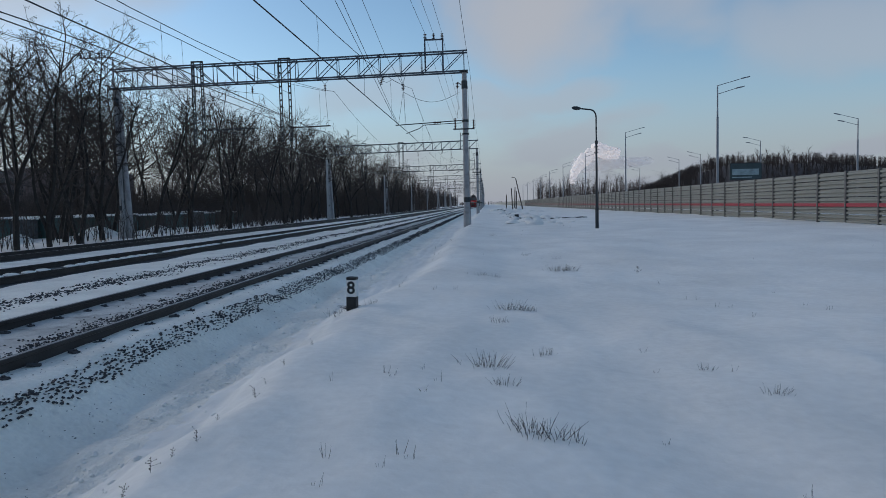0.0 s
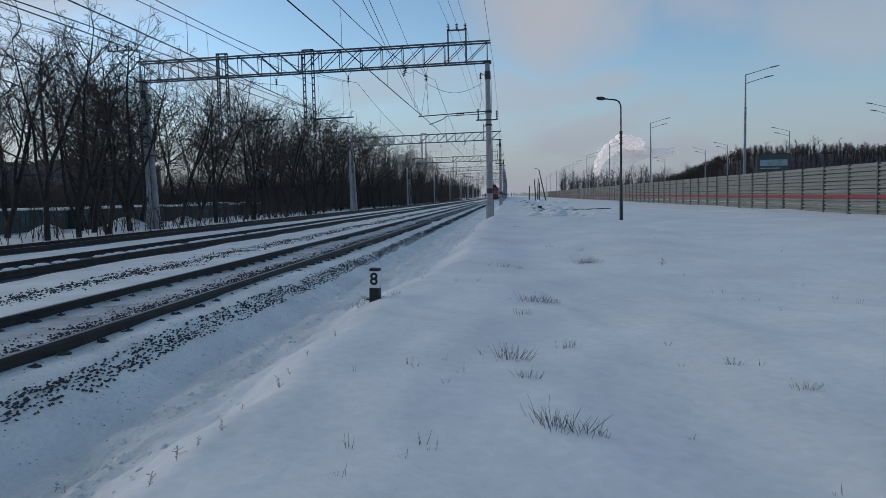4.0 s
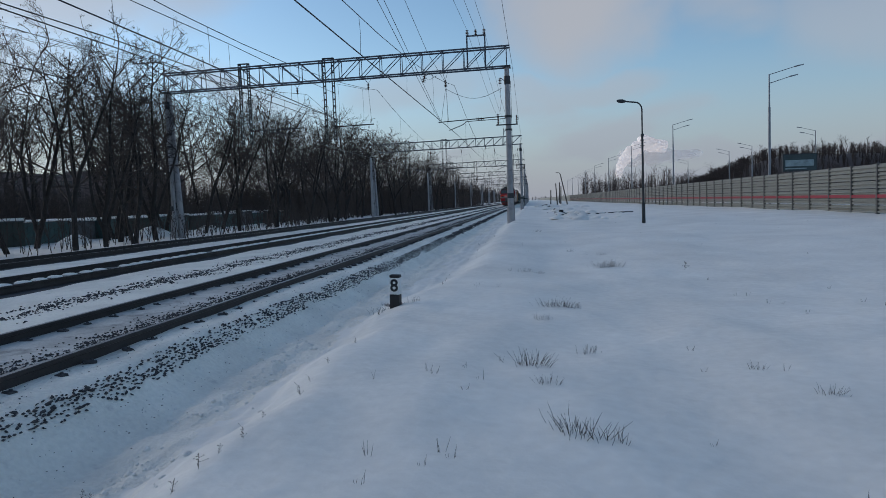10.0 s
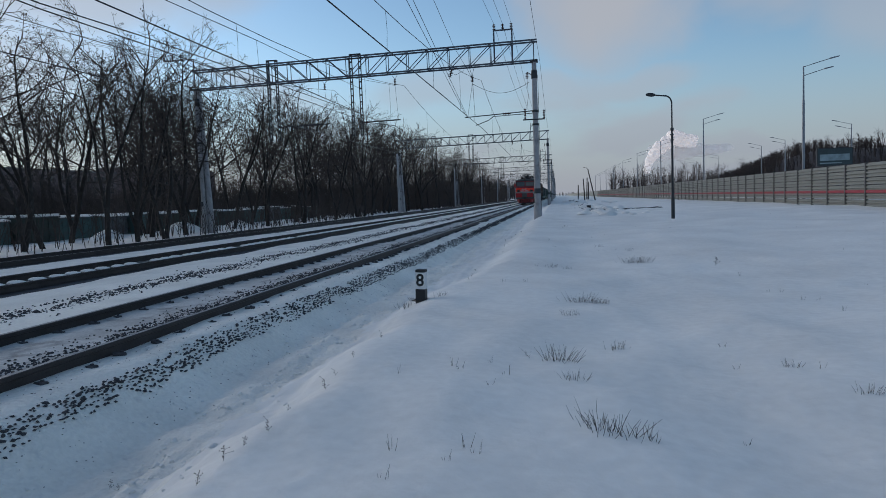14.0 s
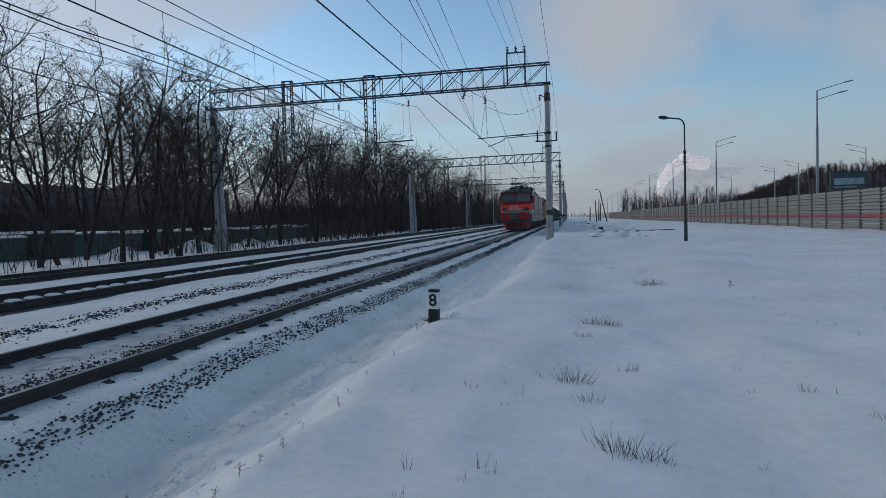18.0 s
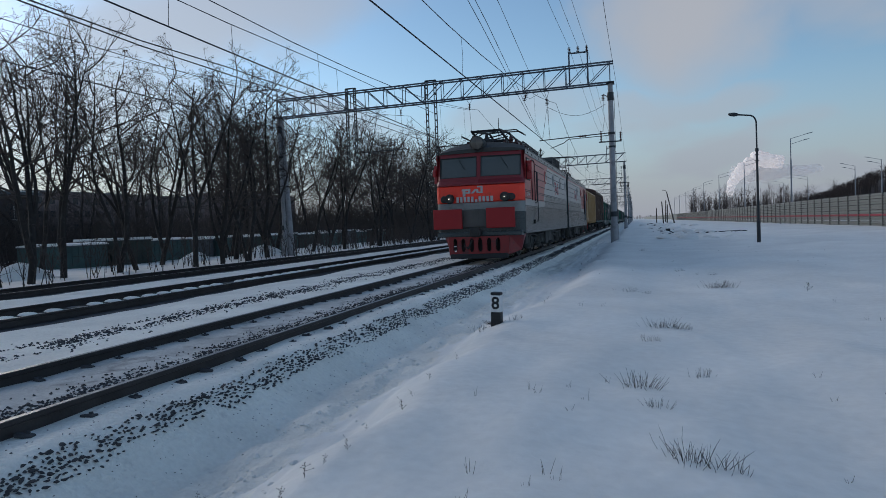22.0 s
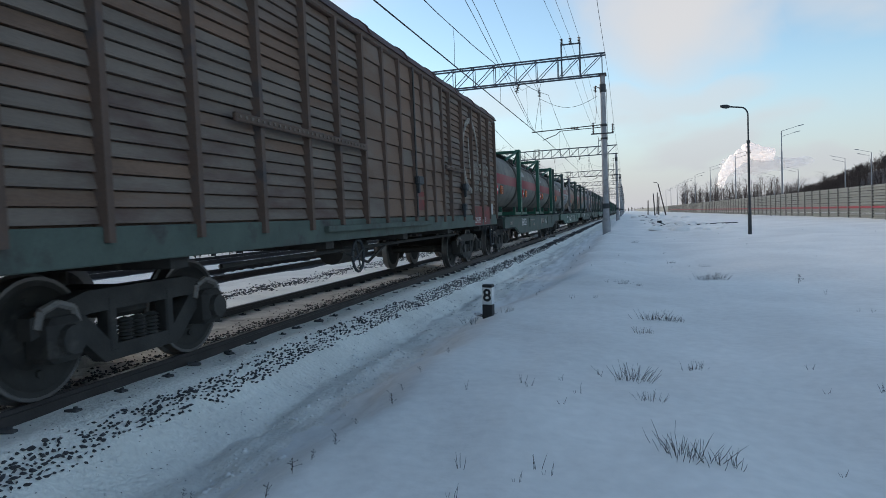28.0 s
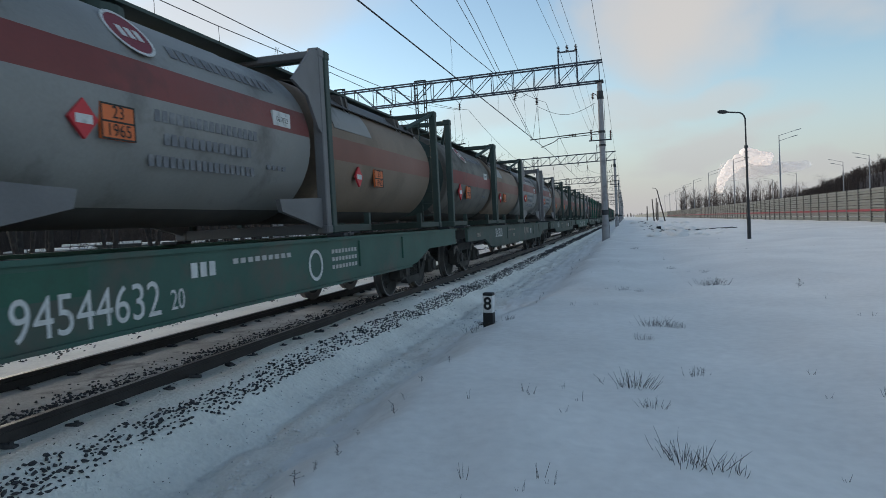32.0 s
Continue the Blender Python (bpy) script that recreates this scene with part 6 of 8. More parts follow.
def flat_wagon(letters=1):
    """Container flat with deep fish-belly side sills."""
    L = 17.4
    paint = WAGON_GREEN if letters == 2 else WAGON_OLD
    t = thing("container_flat_wagon", "green steel container flat wagon with fish-belly sills and white number bars", "wagon", "container wagons")
    for side in (-1, 1):
        x0, x1 = side * 1.48, side * 1.54
        s = Shape()
        s.prism([(0, 0.86), (2.1, 0.86), (2.9, 0.65), (3.3, 0.61), (14.1, 0.61), (14.5, 0.65), (15.3, 0.86), (L, 0.86), (L, 1.16), (0, 1.16)], 0, min(x0, x1), max(x0, x1))
        sill = part("side_sill", s, paint, t, "deep green sill")
        s = Shape()
        s.span(side * 1.40, side * 1.57, 0, L, 1.16, 1.20)
        s.span(side * 1.40, side * 1.57, 3.3, 14.1, 0.59, 0.62)
        part("sill_flange", s, paint, sill)
        for yy in (5.6, 11.8, 13.7):
            s = Shape()
            s.box(side * 1.55, yy, 0.95, 0.03, 0.08, 0.36, 0.01)
            part("sill_stiffener", s, paint, sill)
        for yy in (0.1, 5.75, 5.95, 11.55, 11.75, L - 0.1):
            s = Shape()
            s.box(side * 1.33, yy, 1.225, 0.26, 0.16, 0.05, 0.01)
            part("twistlock", s, DARK_STEEL, t)
    s = Shape()
    for yy in (0.05, 2.6, 5.8, 8.7, 11.6, 14.8, L - 0.05):
        s.span(-1.48, 1.48, yy - 0.1, yy + 0.1, 0.95, 1.15)
    s.span(-0.3, 0.3, 0, L, 0.85, 1.15)
    part("underframe", s, UNDER, t)
    s = Shape()
    s.cyl((0.3, 6.2, 0.8), (0.3, 7.2, 0.8), 0.2, 0.2, 12)
    s.tube([(0.8, 3, 0.75), (0.8, 14, 0.75)], 0.03, 6)
    part("brake_gear", s, UNDER, t)
    x = 1.542
    if letters == 2:
        text_mesh("94544632", 0.40, BAR_WHITE, t, on_side(x + 0.003, 6.84, 0.80), squeeze=0.88)
        text_mesh("20", 0.24, BAR_WHITE, t, on_side(x + 0.003, 7.75, 0.77), squeeze=0.8)
        bars(t, x, 7.95, 8.35, 1.0, 0.13, 3, BAR_WHITE)
        bars(t, x, 8.6, 9.8, 1.04, 0.05, 9, BAR_GREY)
        s = Shape()
        s.lathe((x, 10.38, 0.88), (1, 0, 0), [(0, 0.15), (0.005, 0.15), (0.005, 0.19), (0, 0.19)], 24)
        part("round_mark", s, BAR_WHITE, t, "white round mark")
        for k in range(3):
            bars(t, x, 10.85, 11.7, 1.02 - 0.1 * k, 0.05, 8, BAR_GREY)
        bars(t, x, 4.4, 4.85, 1.0, 0.15, 3, BAR_WHITE)
        bars(t, x, 4.3, 5.0, 0.72, 0.07, 6, BAR_GREY)
        bars(t, x, 5.2, 5.7, 1.0, 0.1, 4, BAR_GREY)
        s = Shape()
        s.span(x, x + 0.002, 6.0, 6.8, 0.92, 1.12)
        part("fresh_patch", s, FRAME_GREEN, t, "fresher green paint patch")
    else:
        text_mesh("58428228", 0.36, BAR_WHITE, t, on_side(x + 0.003, 4.12, 0.98), squeeze=0.78)
        bars(t, x, 5.7, 7.2, 1.04, 0.05, 12, BAR_FADED)
        bars(t, x, 6.6, 7.1, 0.86, 0.1, 4, BAR_FADED)
        s = Shape()
        s.lathe((x, 9.45, 0.93), (1, 0, 0), [(0, 0.0), (0.005, 0.14), (0, 0.141)], 20)
        part("round_mark", s, BAR_FADED, t, "pale round mark")
        bars(t, x, 9.75, 10.5, 0.95, 0.2, 6, BAR_FADED)
        bars(t, x, 11.0, 11.25, 0.92, 0.18, 3, BAR_WHITE)
        bars(t, x, 1.0, 1.5, 1.0, 0.1, 4, BAR_FADED)
    coupler(t, 0.0, -1)
    coupler(t, L, 1)
    add_bogie(t, 1.6)
    add_bogie(t, L - 1.6)
    return t


def tank_container(kind):
    """Twenty-foot tank in a steel frame. kind: frame and tank colours and fittings."""
    frame, shell, stripe, style, label = kind
    L, hw, z0, z1 = 5.78, 1.22, 1.25, 3.80
    t = thing("tank_container", label, "tank container", "tank containers")
    r, zc = 1.08, 2.51
    low, high = (2, 22) if style == "saddle" else (-10, 10)
    pz = 2.27 if style == "saddle" else 2.13
    s = Shape()
    n = 60
    prof = [(0.06, 0.001), (0.07, 0.42), (0.10, 0.76), (0.155, 0.96), (0.21, r - 0.025), (0.27, r), (1.5, r), (1.52, r + 0.008), (4.26, r + 0.008), (4.28, r), (5.51, r), (5.57, r - 0.025), (5.625, 0.96), (5.68, 0.76), (5.71, 0.42), (5.72, 0.001)]
    w = []
    for d, rr in prof:
        for i in range(n):
            a = 2 * math.pi * (i + 0.5) / n
            w.append((math.cos(a) * rr, d, zc + math.sin(a) * rr))
    s.v = w
    for k in range(len(prof) - 1):
        for i in range(n):
            j = (i + 1) % n
            s.f.append((k * n + i, k * n + j, (k + 1) * n + j, (k + 1) * n + i))
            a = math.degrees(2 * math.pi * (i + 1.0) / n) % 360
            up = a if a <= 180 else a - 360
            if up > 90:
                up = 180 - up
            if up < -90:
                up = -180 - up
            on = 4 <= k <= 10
            # faces more than 54 degrees below the axis take the dark belly colour
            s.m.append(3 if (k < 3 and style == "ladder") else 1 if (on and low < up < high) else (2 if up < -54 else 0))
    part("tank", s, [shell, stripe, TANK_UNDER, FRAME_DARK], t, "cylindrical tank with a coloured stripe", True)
    for side in (-1, 1):
        for yy in (0.07, L - 0.07):
            s = Shape()
            s.span(side * (hw - 0.14), side * hw, yy - 0.07, yy + 0.07, z0, z1, 0.012)
            for z in (z0 + 0.06, z1 - 0.06):
                s.box(side * (hw - 0.08), yy, z, 0.18, 0.17, 0.13, 0.02)
            part("corner_post", s, frame, t)
        for yy in (0.07, L - 0.07):
            d = 1 if yy < 1 else -1
            if style == "saddle":
                s = Shape()
                s.prism([(yy + d * 0.02, z1 - 0.04), (yy + d * 0.22, z1 - 0.04), (yy + d * 0.85, z1 - 0.58), (yy + d * 0.45, z1 - 0.72), (yy + d * 0.18, z1 - 1.1), (yy + d * 0.02, z1 - 1.2)], 0, side * hw - 0.05, side * hw - 0.01)
                part("saddle_plate", s, frame, t)
                s = Shape()
                s.prism([(yy, z0 + 0.06), (yy + d * 1.2, z0 + 0.30), (yy + d * 1.25, z0 + 0.45), (yy, z0 + 0.5)], 0, side * (hw - 0.10) - 0.03, side * (hw - 0.10) + 0.03)
                part("saddle_plate", s, frame, t)
            else:
                s = Shape()
                s.cyl((side * (hw - 0.07), yy, z1 - 0.05), (side * 0.78, yy + d * 0.85, 3.36), 0.045, 0.045, 6)
                part("corner_brace", s, frame, t)
        if style != "saddle":
            for a, c in ((0.1, 1.46), (L - 0.1, L - 1.46)):
                s = Shape()
                s.span(side * (hw - 0.11), side * (hw - 0.02), min(a, c), max(a, c), z0 + 0.02, z0 + 0.12)
                s.box(side * (hw - 0.065), c, z0 + 0.16, 0.09, 0.08, 0.28)
                part("bottom_rail", s, frame, t)
    for yy in (0.07, L - 0.07):
        s = Shape()
        s.span(-hw + 0.1, hw - 0.1, yy - 0.05, yy + 0.05, z1 - 0.12, z1 - 0.02, 0.01)
        part("top_beam", s, frame, t)
        s = Shape()
        s.span(-hw + 0.1, hw - 0.1, yy - 0.06, yy + 0.06, z0, z0 + 0.14, 0.01)
        part("bottom_beam", s, frame, t)
        s = Shape()
        d = 1 if yy < 1 else -1
        s.lathe((0, yy, zc), (0, d, 0), [(0.0, 0.62), (0.06, 0.66), (0.10, 0.72)], 28)
        part("end_ring", s, frame, t, "", True)
    if style == "ladder":
        s = Shape()
        for x in (0.45, 0.85):
            s.tube([(x, 0.01, z0 + 0.1), (x, 0.01, z1)], 0.018, 5)
        for k in range(8):
            s.tube([(0.45, 0.01, z0 + 0.3 + 0.28 * k), (0.85, 0.01, z0 + 0.3 + 0.28 * k)], 0.014, 5)
        part("ladder", s, frame, t)
    if style == "ladder":
        s = Shape()
        s.prism([(0.23, 2.42), (0.39, 2.58), (0.23, 2.74), (0.07, 2.58)], 1, 0.07, 0.11)
        part("end_diamond", s, PLATE_RED, t, "red hazard diamond on the tank end")
    if style == "shield":
        for a, b in ((0.50, 1.56), (1.60, 4.18), (4.22, 5.28)):
            s = Shape()
            top = [(math.cos(q) * (r + 0.07), zc + math.sin(q) * (r + 0.07)) for q in [math.radians(d) for d in (40, 65, 90, 115, 140)]]
            under = [(x * 0.985, zc + (z - zc) * 0.985) for x, z in top][::-1]
            s.prism(top + under, 1, a, b)
            shield = part("sun_shield", s, SHEET, t, "dark sheet sun shield")
            for yy in (a + 0.08, b - 0.08):
                s = Shape()
                s.prism([(0.74, 3.20), (0.86, 3.16), (0.80, 3.46), (0.62, 3.50)], 1, yy - 0.04, yy + 0.04)
                part("shield_bracket", s, SHEET, shield)
        s = Shape()
        outer = [(math.cos(q) * (r + 0.014), zc + math.sin(q) * (r + 0.014)) for q in [math.radians(d) for d in range(17, 42, 3)]]
        inner = [(x * 0.99, zc + (z - zc) * 0.99) for x, z in outer][::-1]
        s.prism(outer + inner, 1, 0.62, 2.15)
        part("clean_patch", s, TANK_PALE, t, "cleaner pale grey paint patch", True)
    s = Shape()
    s.span(-0.28, 0.28, 0.1, L - 0.1, z1 - 0.07, z1 - 0.03)
    walk_ = part("walkway", s, FRAME_DARK, t, "dark grating walkway")
    s = Shape()
    s.cyl((0, 2.9, 3.5), (0, 2.9, 3.68), 0.3, 0.3, 18)
    part("manlid", s, FRAME_DARK, t)
    # hazard diamond and orange plate with numbers
    x = r + 0.012
    dy = 1.50 if style == "saddle" else 1.38
    py = dy + (0.18 if style == "saddle" else 0.70)
    big = style == "ladder" and stripe is STRIPE_BROWN
    dh, pw, ph = (0.20, 0.46, 0.175) if big else (0.155, 0.40, 0.15)
    s = Shape()
    s.prism([(dy - dh, pz), (dy, pz - dh * 1.05), (dy + dh, pz), (dy, pz + dh * 1.05)], 0, x - 0.03, x)
    dia = part("hazard_diamond", s, PLATE_RED, t, "red hazard diamond")
    s = Shape()
    s.span(x, x + 0.003, dy - dh * 0.58, dy + dh * 0.58, pz - dh * 0.26, pz + dh * 0.22)
    part("diamond_panel", s, BAR_WHITE, dia)
    s = Shape()
    s.span(x - 0.03, x, py, py + pw, pz + 0.015 - ph, pz + 0.015 + ph)
    pl = part("hazard_plate", s, PLATE_ORANGE, t, "orange hazard plate")
    s = Shape()
    s.span(x, x + 0.003, py + 0.01, py + pw - 0.01, pz + 0.007, pz + 0.023)
    s.span(x, x + 0.003, py, py + 0.015, pz + 0.015 - ph, pz + 0.015 + ph)
    s.span(x, x + 0.003, py + pw - 0.015, py + pw, pz + 0.015 - ph, pz + 0.015 + ph)
    s.span(x, x + 0.003, py + 0.01, py + pw - 0.01, pz + 0.015 - ph, pz + 0.03 - ph)
    s.span(x, x + 0.003, py + 0.01, py + pw - 0.01, pz + ph, pz + 0.015 + ph)
    part("plate_rule", s, BAR_BLACK, pl)
    text_mesh("23", ph, BAR_BLACK, pl, on_side(x + 0.004, py + pw / 2, pz + 0.015 + ph / 2))
    text_mesh("1965", ph, BAR_BLACK, pl, on_side(x + 0.004, py + pw / 2, pz + 0.015 - ph / 2))
    if style == "saddle" or stripe is STRIPE_BROWN:
        s = Shape()
        s.span(r * 0.97, r * 0.97 + 0.03, 4.55, 4.98, 2.62, 2.80)
        pt = part("date_plate", s, BAR_WHITE, t, "white test-date plate")
        text_mesh("06.2022", 0.09, BAR_BLACK, pt, on_side(r * 0.97 + 0.033, 4.77, 2.70))
        for k, (ya, yb, n) in enumerate(() if style != "saddle" else ((2.35, 4.15, 17), (2.5, 4.05, 14), (2.35, 4.2, 18))):
            zz = 2.42 - 0.2 * k
            bars(t, math.sqrt(r * r - (abs(zz - zc) - 0.05) ** 2) + 0.002, ya, yb, zz, 0.11, n, BAR_SLATE, gap=0.28)
        bars(t, r * 0.93, 4.45, 4.95, 2.12, 0.10, 4, BAR_SLATE)
        s = Shape()
        s.lathe((0, 0, 0), (1, 0, 0), [(0, 0.0), (0.004, 0.0), (0.004, 0.25), (0, 0.251)], 26)
        s.slot = 1
        s.lathe((0.001, 0, 0), (1, 0, 0), [(0, 0.252), (0.006, 0.252), (0.006, 0.285), (0, 0.286)], 26)
        for q in (-0.13, -0.02, 0.09):
            s.span(0.003, 0.009, q, q + 0.07, -0.07, 0.07)
        o = part("round_mark", s, [STRIPE_RED, BAR_WHITE], t, "red round mark", at=Matrix.Translation((math.cos(radians(38)) * (r + 0.01), 2.35, zc + math.sin(radians(38)) * (r + 0.01))) @ Matrix.Rotation(radians(-38), 4, "Y"))
        bm_ = Shape()
        for k in range(14):
            bm_.span(0, 0.005, 0.08 + 0.145 * k, 0.18 + 0.145 * k, -0.075, 0.075)
        tagged(part("lettering_bar", bm_, BAR_SLATE, t, at=Matrix.Translation((math.cos(radians(34)) * (r + 0.012), 2.75, zc + math.sin(radians(34)) * (r + 0.012))) @ Matrix.Rotation(radians(-34), 4, "Y")), kind="stuff")
    return t


def build_train():
    a = locomotive(True, False)
    TRAIN.append((a, 0.0, 1))
    b = locomotive(False, True)
    TRAIN.append((b, 31.0, -1))
    TRAIN.append((gondola(), 32.15, 1))
    TRAIN.append((boxcar(), 45.85, 1))
    w1 = flat_wagon(1)
    w2 = flat_wagon(2)
    kinds = [
        (FRAME_GREEN, TANK_GREY, STRIPE_RED, "ladder", "grimy grey tank with red stripe in a green frame"),
        (FRAME_GREEN, TANK_GREY, STRIPE_RED, "shield", "grimy grey tank with dark sun shield in a green frame"),
        (FRAME_DARK, TANK_GREY, STRIPE_BROWN, "ladder", "grey tank with maroon stripe in a dark green frame"),
        (FRAME_GREY, TANK_PALE, STRIPE_BROWN, "saddle", "pale grey tank with maroon stripe in a grey saddle frame"),
        (FRAME_DARK, TANK_BEIGE, STRIPE_FADED, "shield", "dirty beige tank with faded stripe in a dark frame"),
    ]
    tanks = [tank_container(k) for k in kinds]
    order = [[0, 1, 1], [2, 3, 4], [2, 4, 3], [3, 4, 2], [2, 2, 4], [3, 2, 0], [0, 1, 2], [2, 4, 4], [3, 3, 2], [1, 0, 2], [2, 4, 3], [0, 2, 2], [3, 4, 2], [2, 1, 0], [2, 3, 4], [4, 2, 0]]
    used = set()
    for i, row in enumerate(order):
        y = 63.45 + 18.6 * i
        src = w2 if i in (1, 4, 8, 12) else w1
        w = src if src not in used else copy_thing(src, Matrix.Identity(4))
        used.add(src)
        TRAIN.append((w, y, 1))
        for k, q in enumerate(row):
            o = tanks[q] if q not in used else copy_thing(tanks[q], Matrix.Identity(4))
            used.add(q)
            TRAIN.append((o, y + 0.02 + 5.83 * k, 1))


build_train()


# ---- trees ----
BARK = material("dark_bark", (0.030, 0.026, 0.024), 0.9, 0, 0.3, 4, 40, 0.4, (0.07, 0.065, 0.06), 0.62, 3)
TWIG = material("twig", (0.066, 0.052, 0.046), 0.9, 0, 0.35, 3, 30, 0.0)
SEED = material("hanging_seed_clusters", (0.042, 0.030, 0.026), 0.9, 0, 0.4, 5, 30, 0.0)
FOREST = material("far_bare_forest", (0.045, 0.037, 0.037), 0.95, 0, 0.35, 0.15, 2, 0.0)


def limb(s, pts, radii, n):
    """A bent tapering tube with shared rings."""
    base = len(s.v)
    for i, p in enumerate(pts):
        d = (pts[min(i + 1, len(pts) - 1)] - pts[max(i - 1, 0)]).normalized()
        u = d.orthogonal().normalized()
        w = d.cross(u)
        for k in range(n):
            a = 2 * math.pi * k / n
            s.v.append(tuple(p + (u * math.cos(a) + w * math.sin(a)) * radii[i]))
    for i in range(len(pts) - 1):
        for k in range(n):
            j = (k + 1) % n
            s.f.append((base + i * n + k, base + i * n + j, base + (i + 1) * n + j, base + (i + 1) * n + k))
            s.m.append(s.slot)


def quick_mesh(name, s, mats):
    me = bpy.data.meshes.new(name)
    me.from_pydata(s.v, [], s.f)
    for m in mats:
        me.materials.append(m)
    me.polygons.foreach_set("material_index", s.m)
    me.polygons.foreach_set("use_smooth", [True] * len(me.polygons))
    return me


def tree_meshes(seed, height, lean, seeds, near):
    """Trunk and crown of a bare deciduous tree: a winding leader, one or two forks, bowed limbs and sprays of twigs."""
    rnd = random.Random(seed)
    trunk, crown = Shape(), Shape()
    thick = 1.0 if near else 1.35

    def shoot(p, d, length, r, level):
        """One bent tapering stem; gives back its points and radii."""
        nseg, n = ((10, 8), (6, 5), (4, 4), (3, 3), (1, 3))[level]
        wob = (0.09, 0.17, 0.22, 0.26, 0.2)[level]
        rise = (0.05, 0.10, 0.06, 0.04, 0.0)[level]
        keep = (0.88, 0.85, 0.8, 0.65, 0.5)[level]
        pts, radii, q, w = [p.copy()], [r], p.copy(), d.normalized()
        for i in range(nseg):
            w = (w + Vector((rnd.gauss(0, wob), rnd.gauss(0, wob), rnd.gauss(0, wob) + rise))).normalized()
            q = q + w * (length / nseg)
            pts.append(q.copy())
            radii.append(max(r * (1 - keep * (i + 1) / nseg), 0.006 * thick))
        limb(trunk if level < 1 else crown, pts, radii, n)
        return pts, radii

    def spread(pts, radii, kids, lo, length, ang_from, ang_to):
        nseg = len(pts) - 1
        for k in range(kids):
            f = lo + (1 - lo) * (k + rnd.random()) / kids
            x = min(f, 0.999) * nseg
            i = int(x)
            at = pts[i].lerp(pts[i + 1], x - i)
            along = (pts[i + 1] - pts[i]).normalized()
            side = along.orthogonal().normalized()
            side.rotate(Matrix.Rotation(rnd.random() * 6.283, 3, along))
            ang = radians(rnd.uniform(ang_from, ang_to))
            yield at, along * math.cos(ang) + side * math.sin(ang), length * (1.2 - 0.75 * f) * rnd.uniform(0.65, 1.2), radii[i]

    def seed_cluster(c):
        z = 0.025 + 0.03 * rnd.random()
        crown.slot = 1
        crown.add([tuple(c + Vector(v) * z) for v in ((1, 0, 0), (-0.5, 0.8, 0), (-0.5, -0.8, 0), (0, 0, 0.8), (0.2, 0, -1.8))], [(0, 1, 3), (1, 2, 3), (2, 0, 3), (1, 0, 4), (2, 1, 4), (0, 2, 4)])
        crown.slot = 0

    def leader(pts, radii, kids, lo):
        for at, nd, ln, rr in spread(pts, radii, kids, lo, height * 0.42, 38, 70):
            p1, r1 = shoot(at, nd, ln, min(max(rr * 0.6, 0.040), 0.095), 1)
            for at2, nd2, ln2, rr2 in spread(p1, r1, rnd.randint(5, 6) if near else 5, 0.15, ln * 0.62, 28, 62):
                p2, r2 = shoot(at2, nd2, ln2, max(rr2 * 0.55, 0.019 * thick), 2)
                for at3, nd3, ln3, rr3 in spread(p2, r2, 4 if near else 3, 0.15, ln2 * 0.62, 25, 65):
                    p3, r3 = shoot(at3, nd3, ln3, 0.0105 * thick, 3)
                    if near:
                        for at4, nd4, ln4, rr4 in spread(p3, r3, 2, 0.3, ln3 * 0.55, 30, 70):
                            p4, r4 = shoot(at4, nd4, ln4, 0.008, 4)
                            if seeds and rnd.random() < seeds * 0.4:
                                seed_cluster(p4[-1])

    tilt = Vector((rnd.gauss(0, lean), rnd.gauss(0, lean), 1)).normalized()
    r = 0.0130 * height
    pts, radii = shoot(Vector((0, 0, -0.3)), tilt, height * 0.95, r, 0)
    leader(pts, radii, 10, 0.30)
    turn = rnd.random() * 6.283
    for j in range(rnd.choice((1, 1, 2))):
        i = rnd.choice((0, 0, 1, 2, 3)) if near else rnd.choice((1, 2, 3, 4))
        a = turn + 3.0 * j + rnd.uniform(-0.5, 0.5)
        ang = radians(rnd.uniform(13, 28))
        d = Vector((math.cos(a) * math.sin(ang), math.sin(a) * math.sin(ang), math.cos(ang)))
        p1, r1 = shoot(pts[i], d, height * (0.9 - 0.085 * i), radii[i] * rnd.uniform(0.65, 0.9), 0)
        leader(p1, r1, 8, 0.25)
    return quick_mesh("trunk", trunk, [BARK]), quick_mesh("crown", crown, [TWIG, SEED])


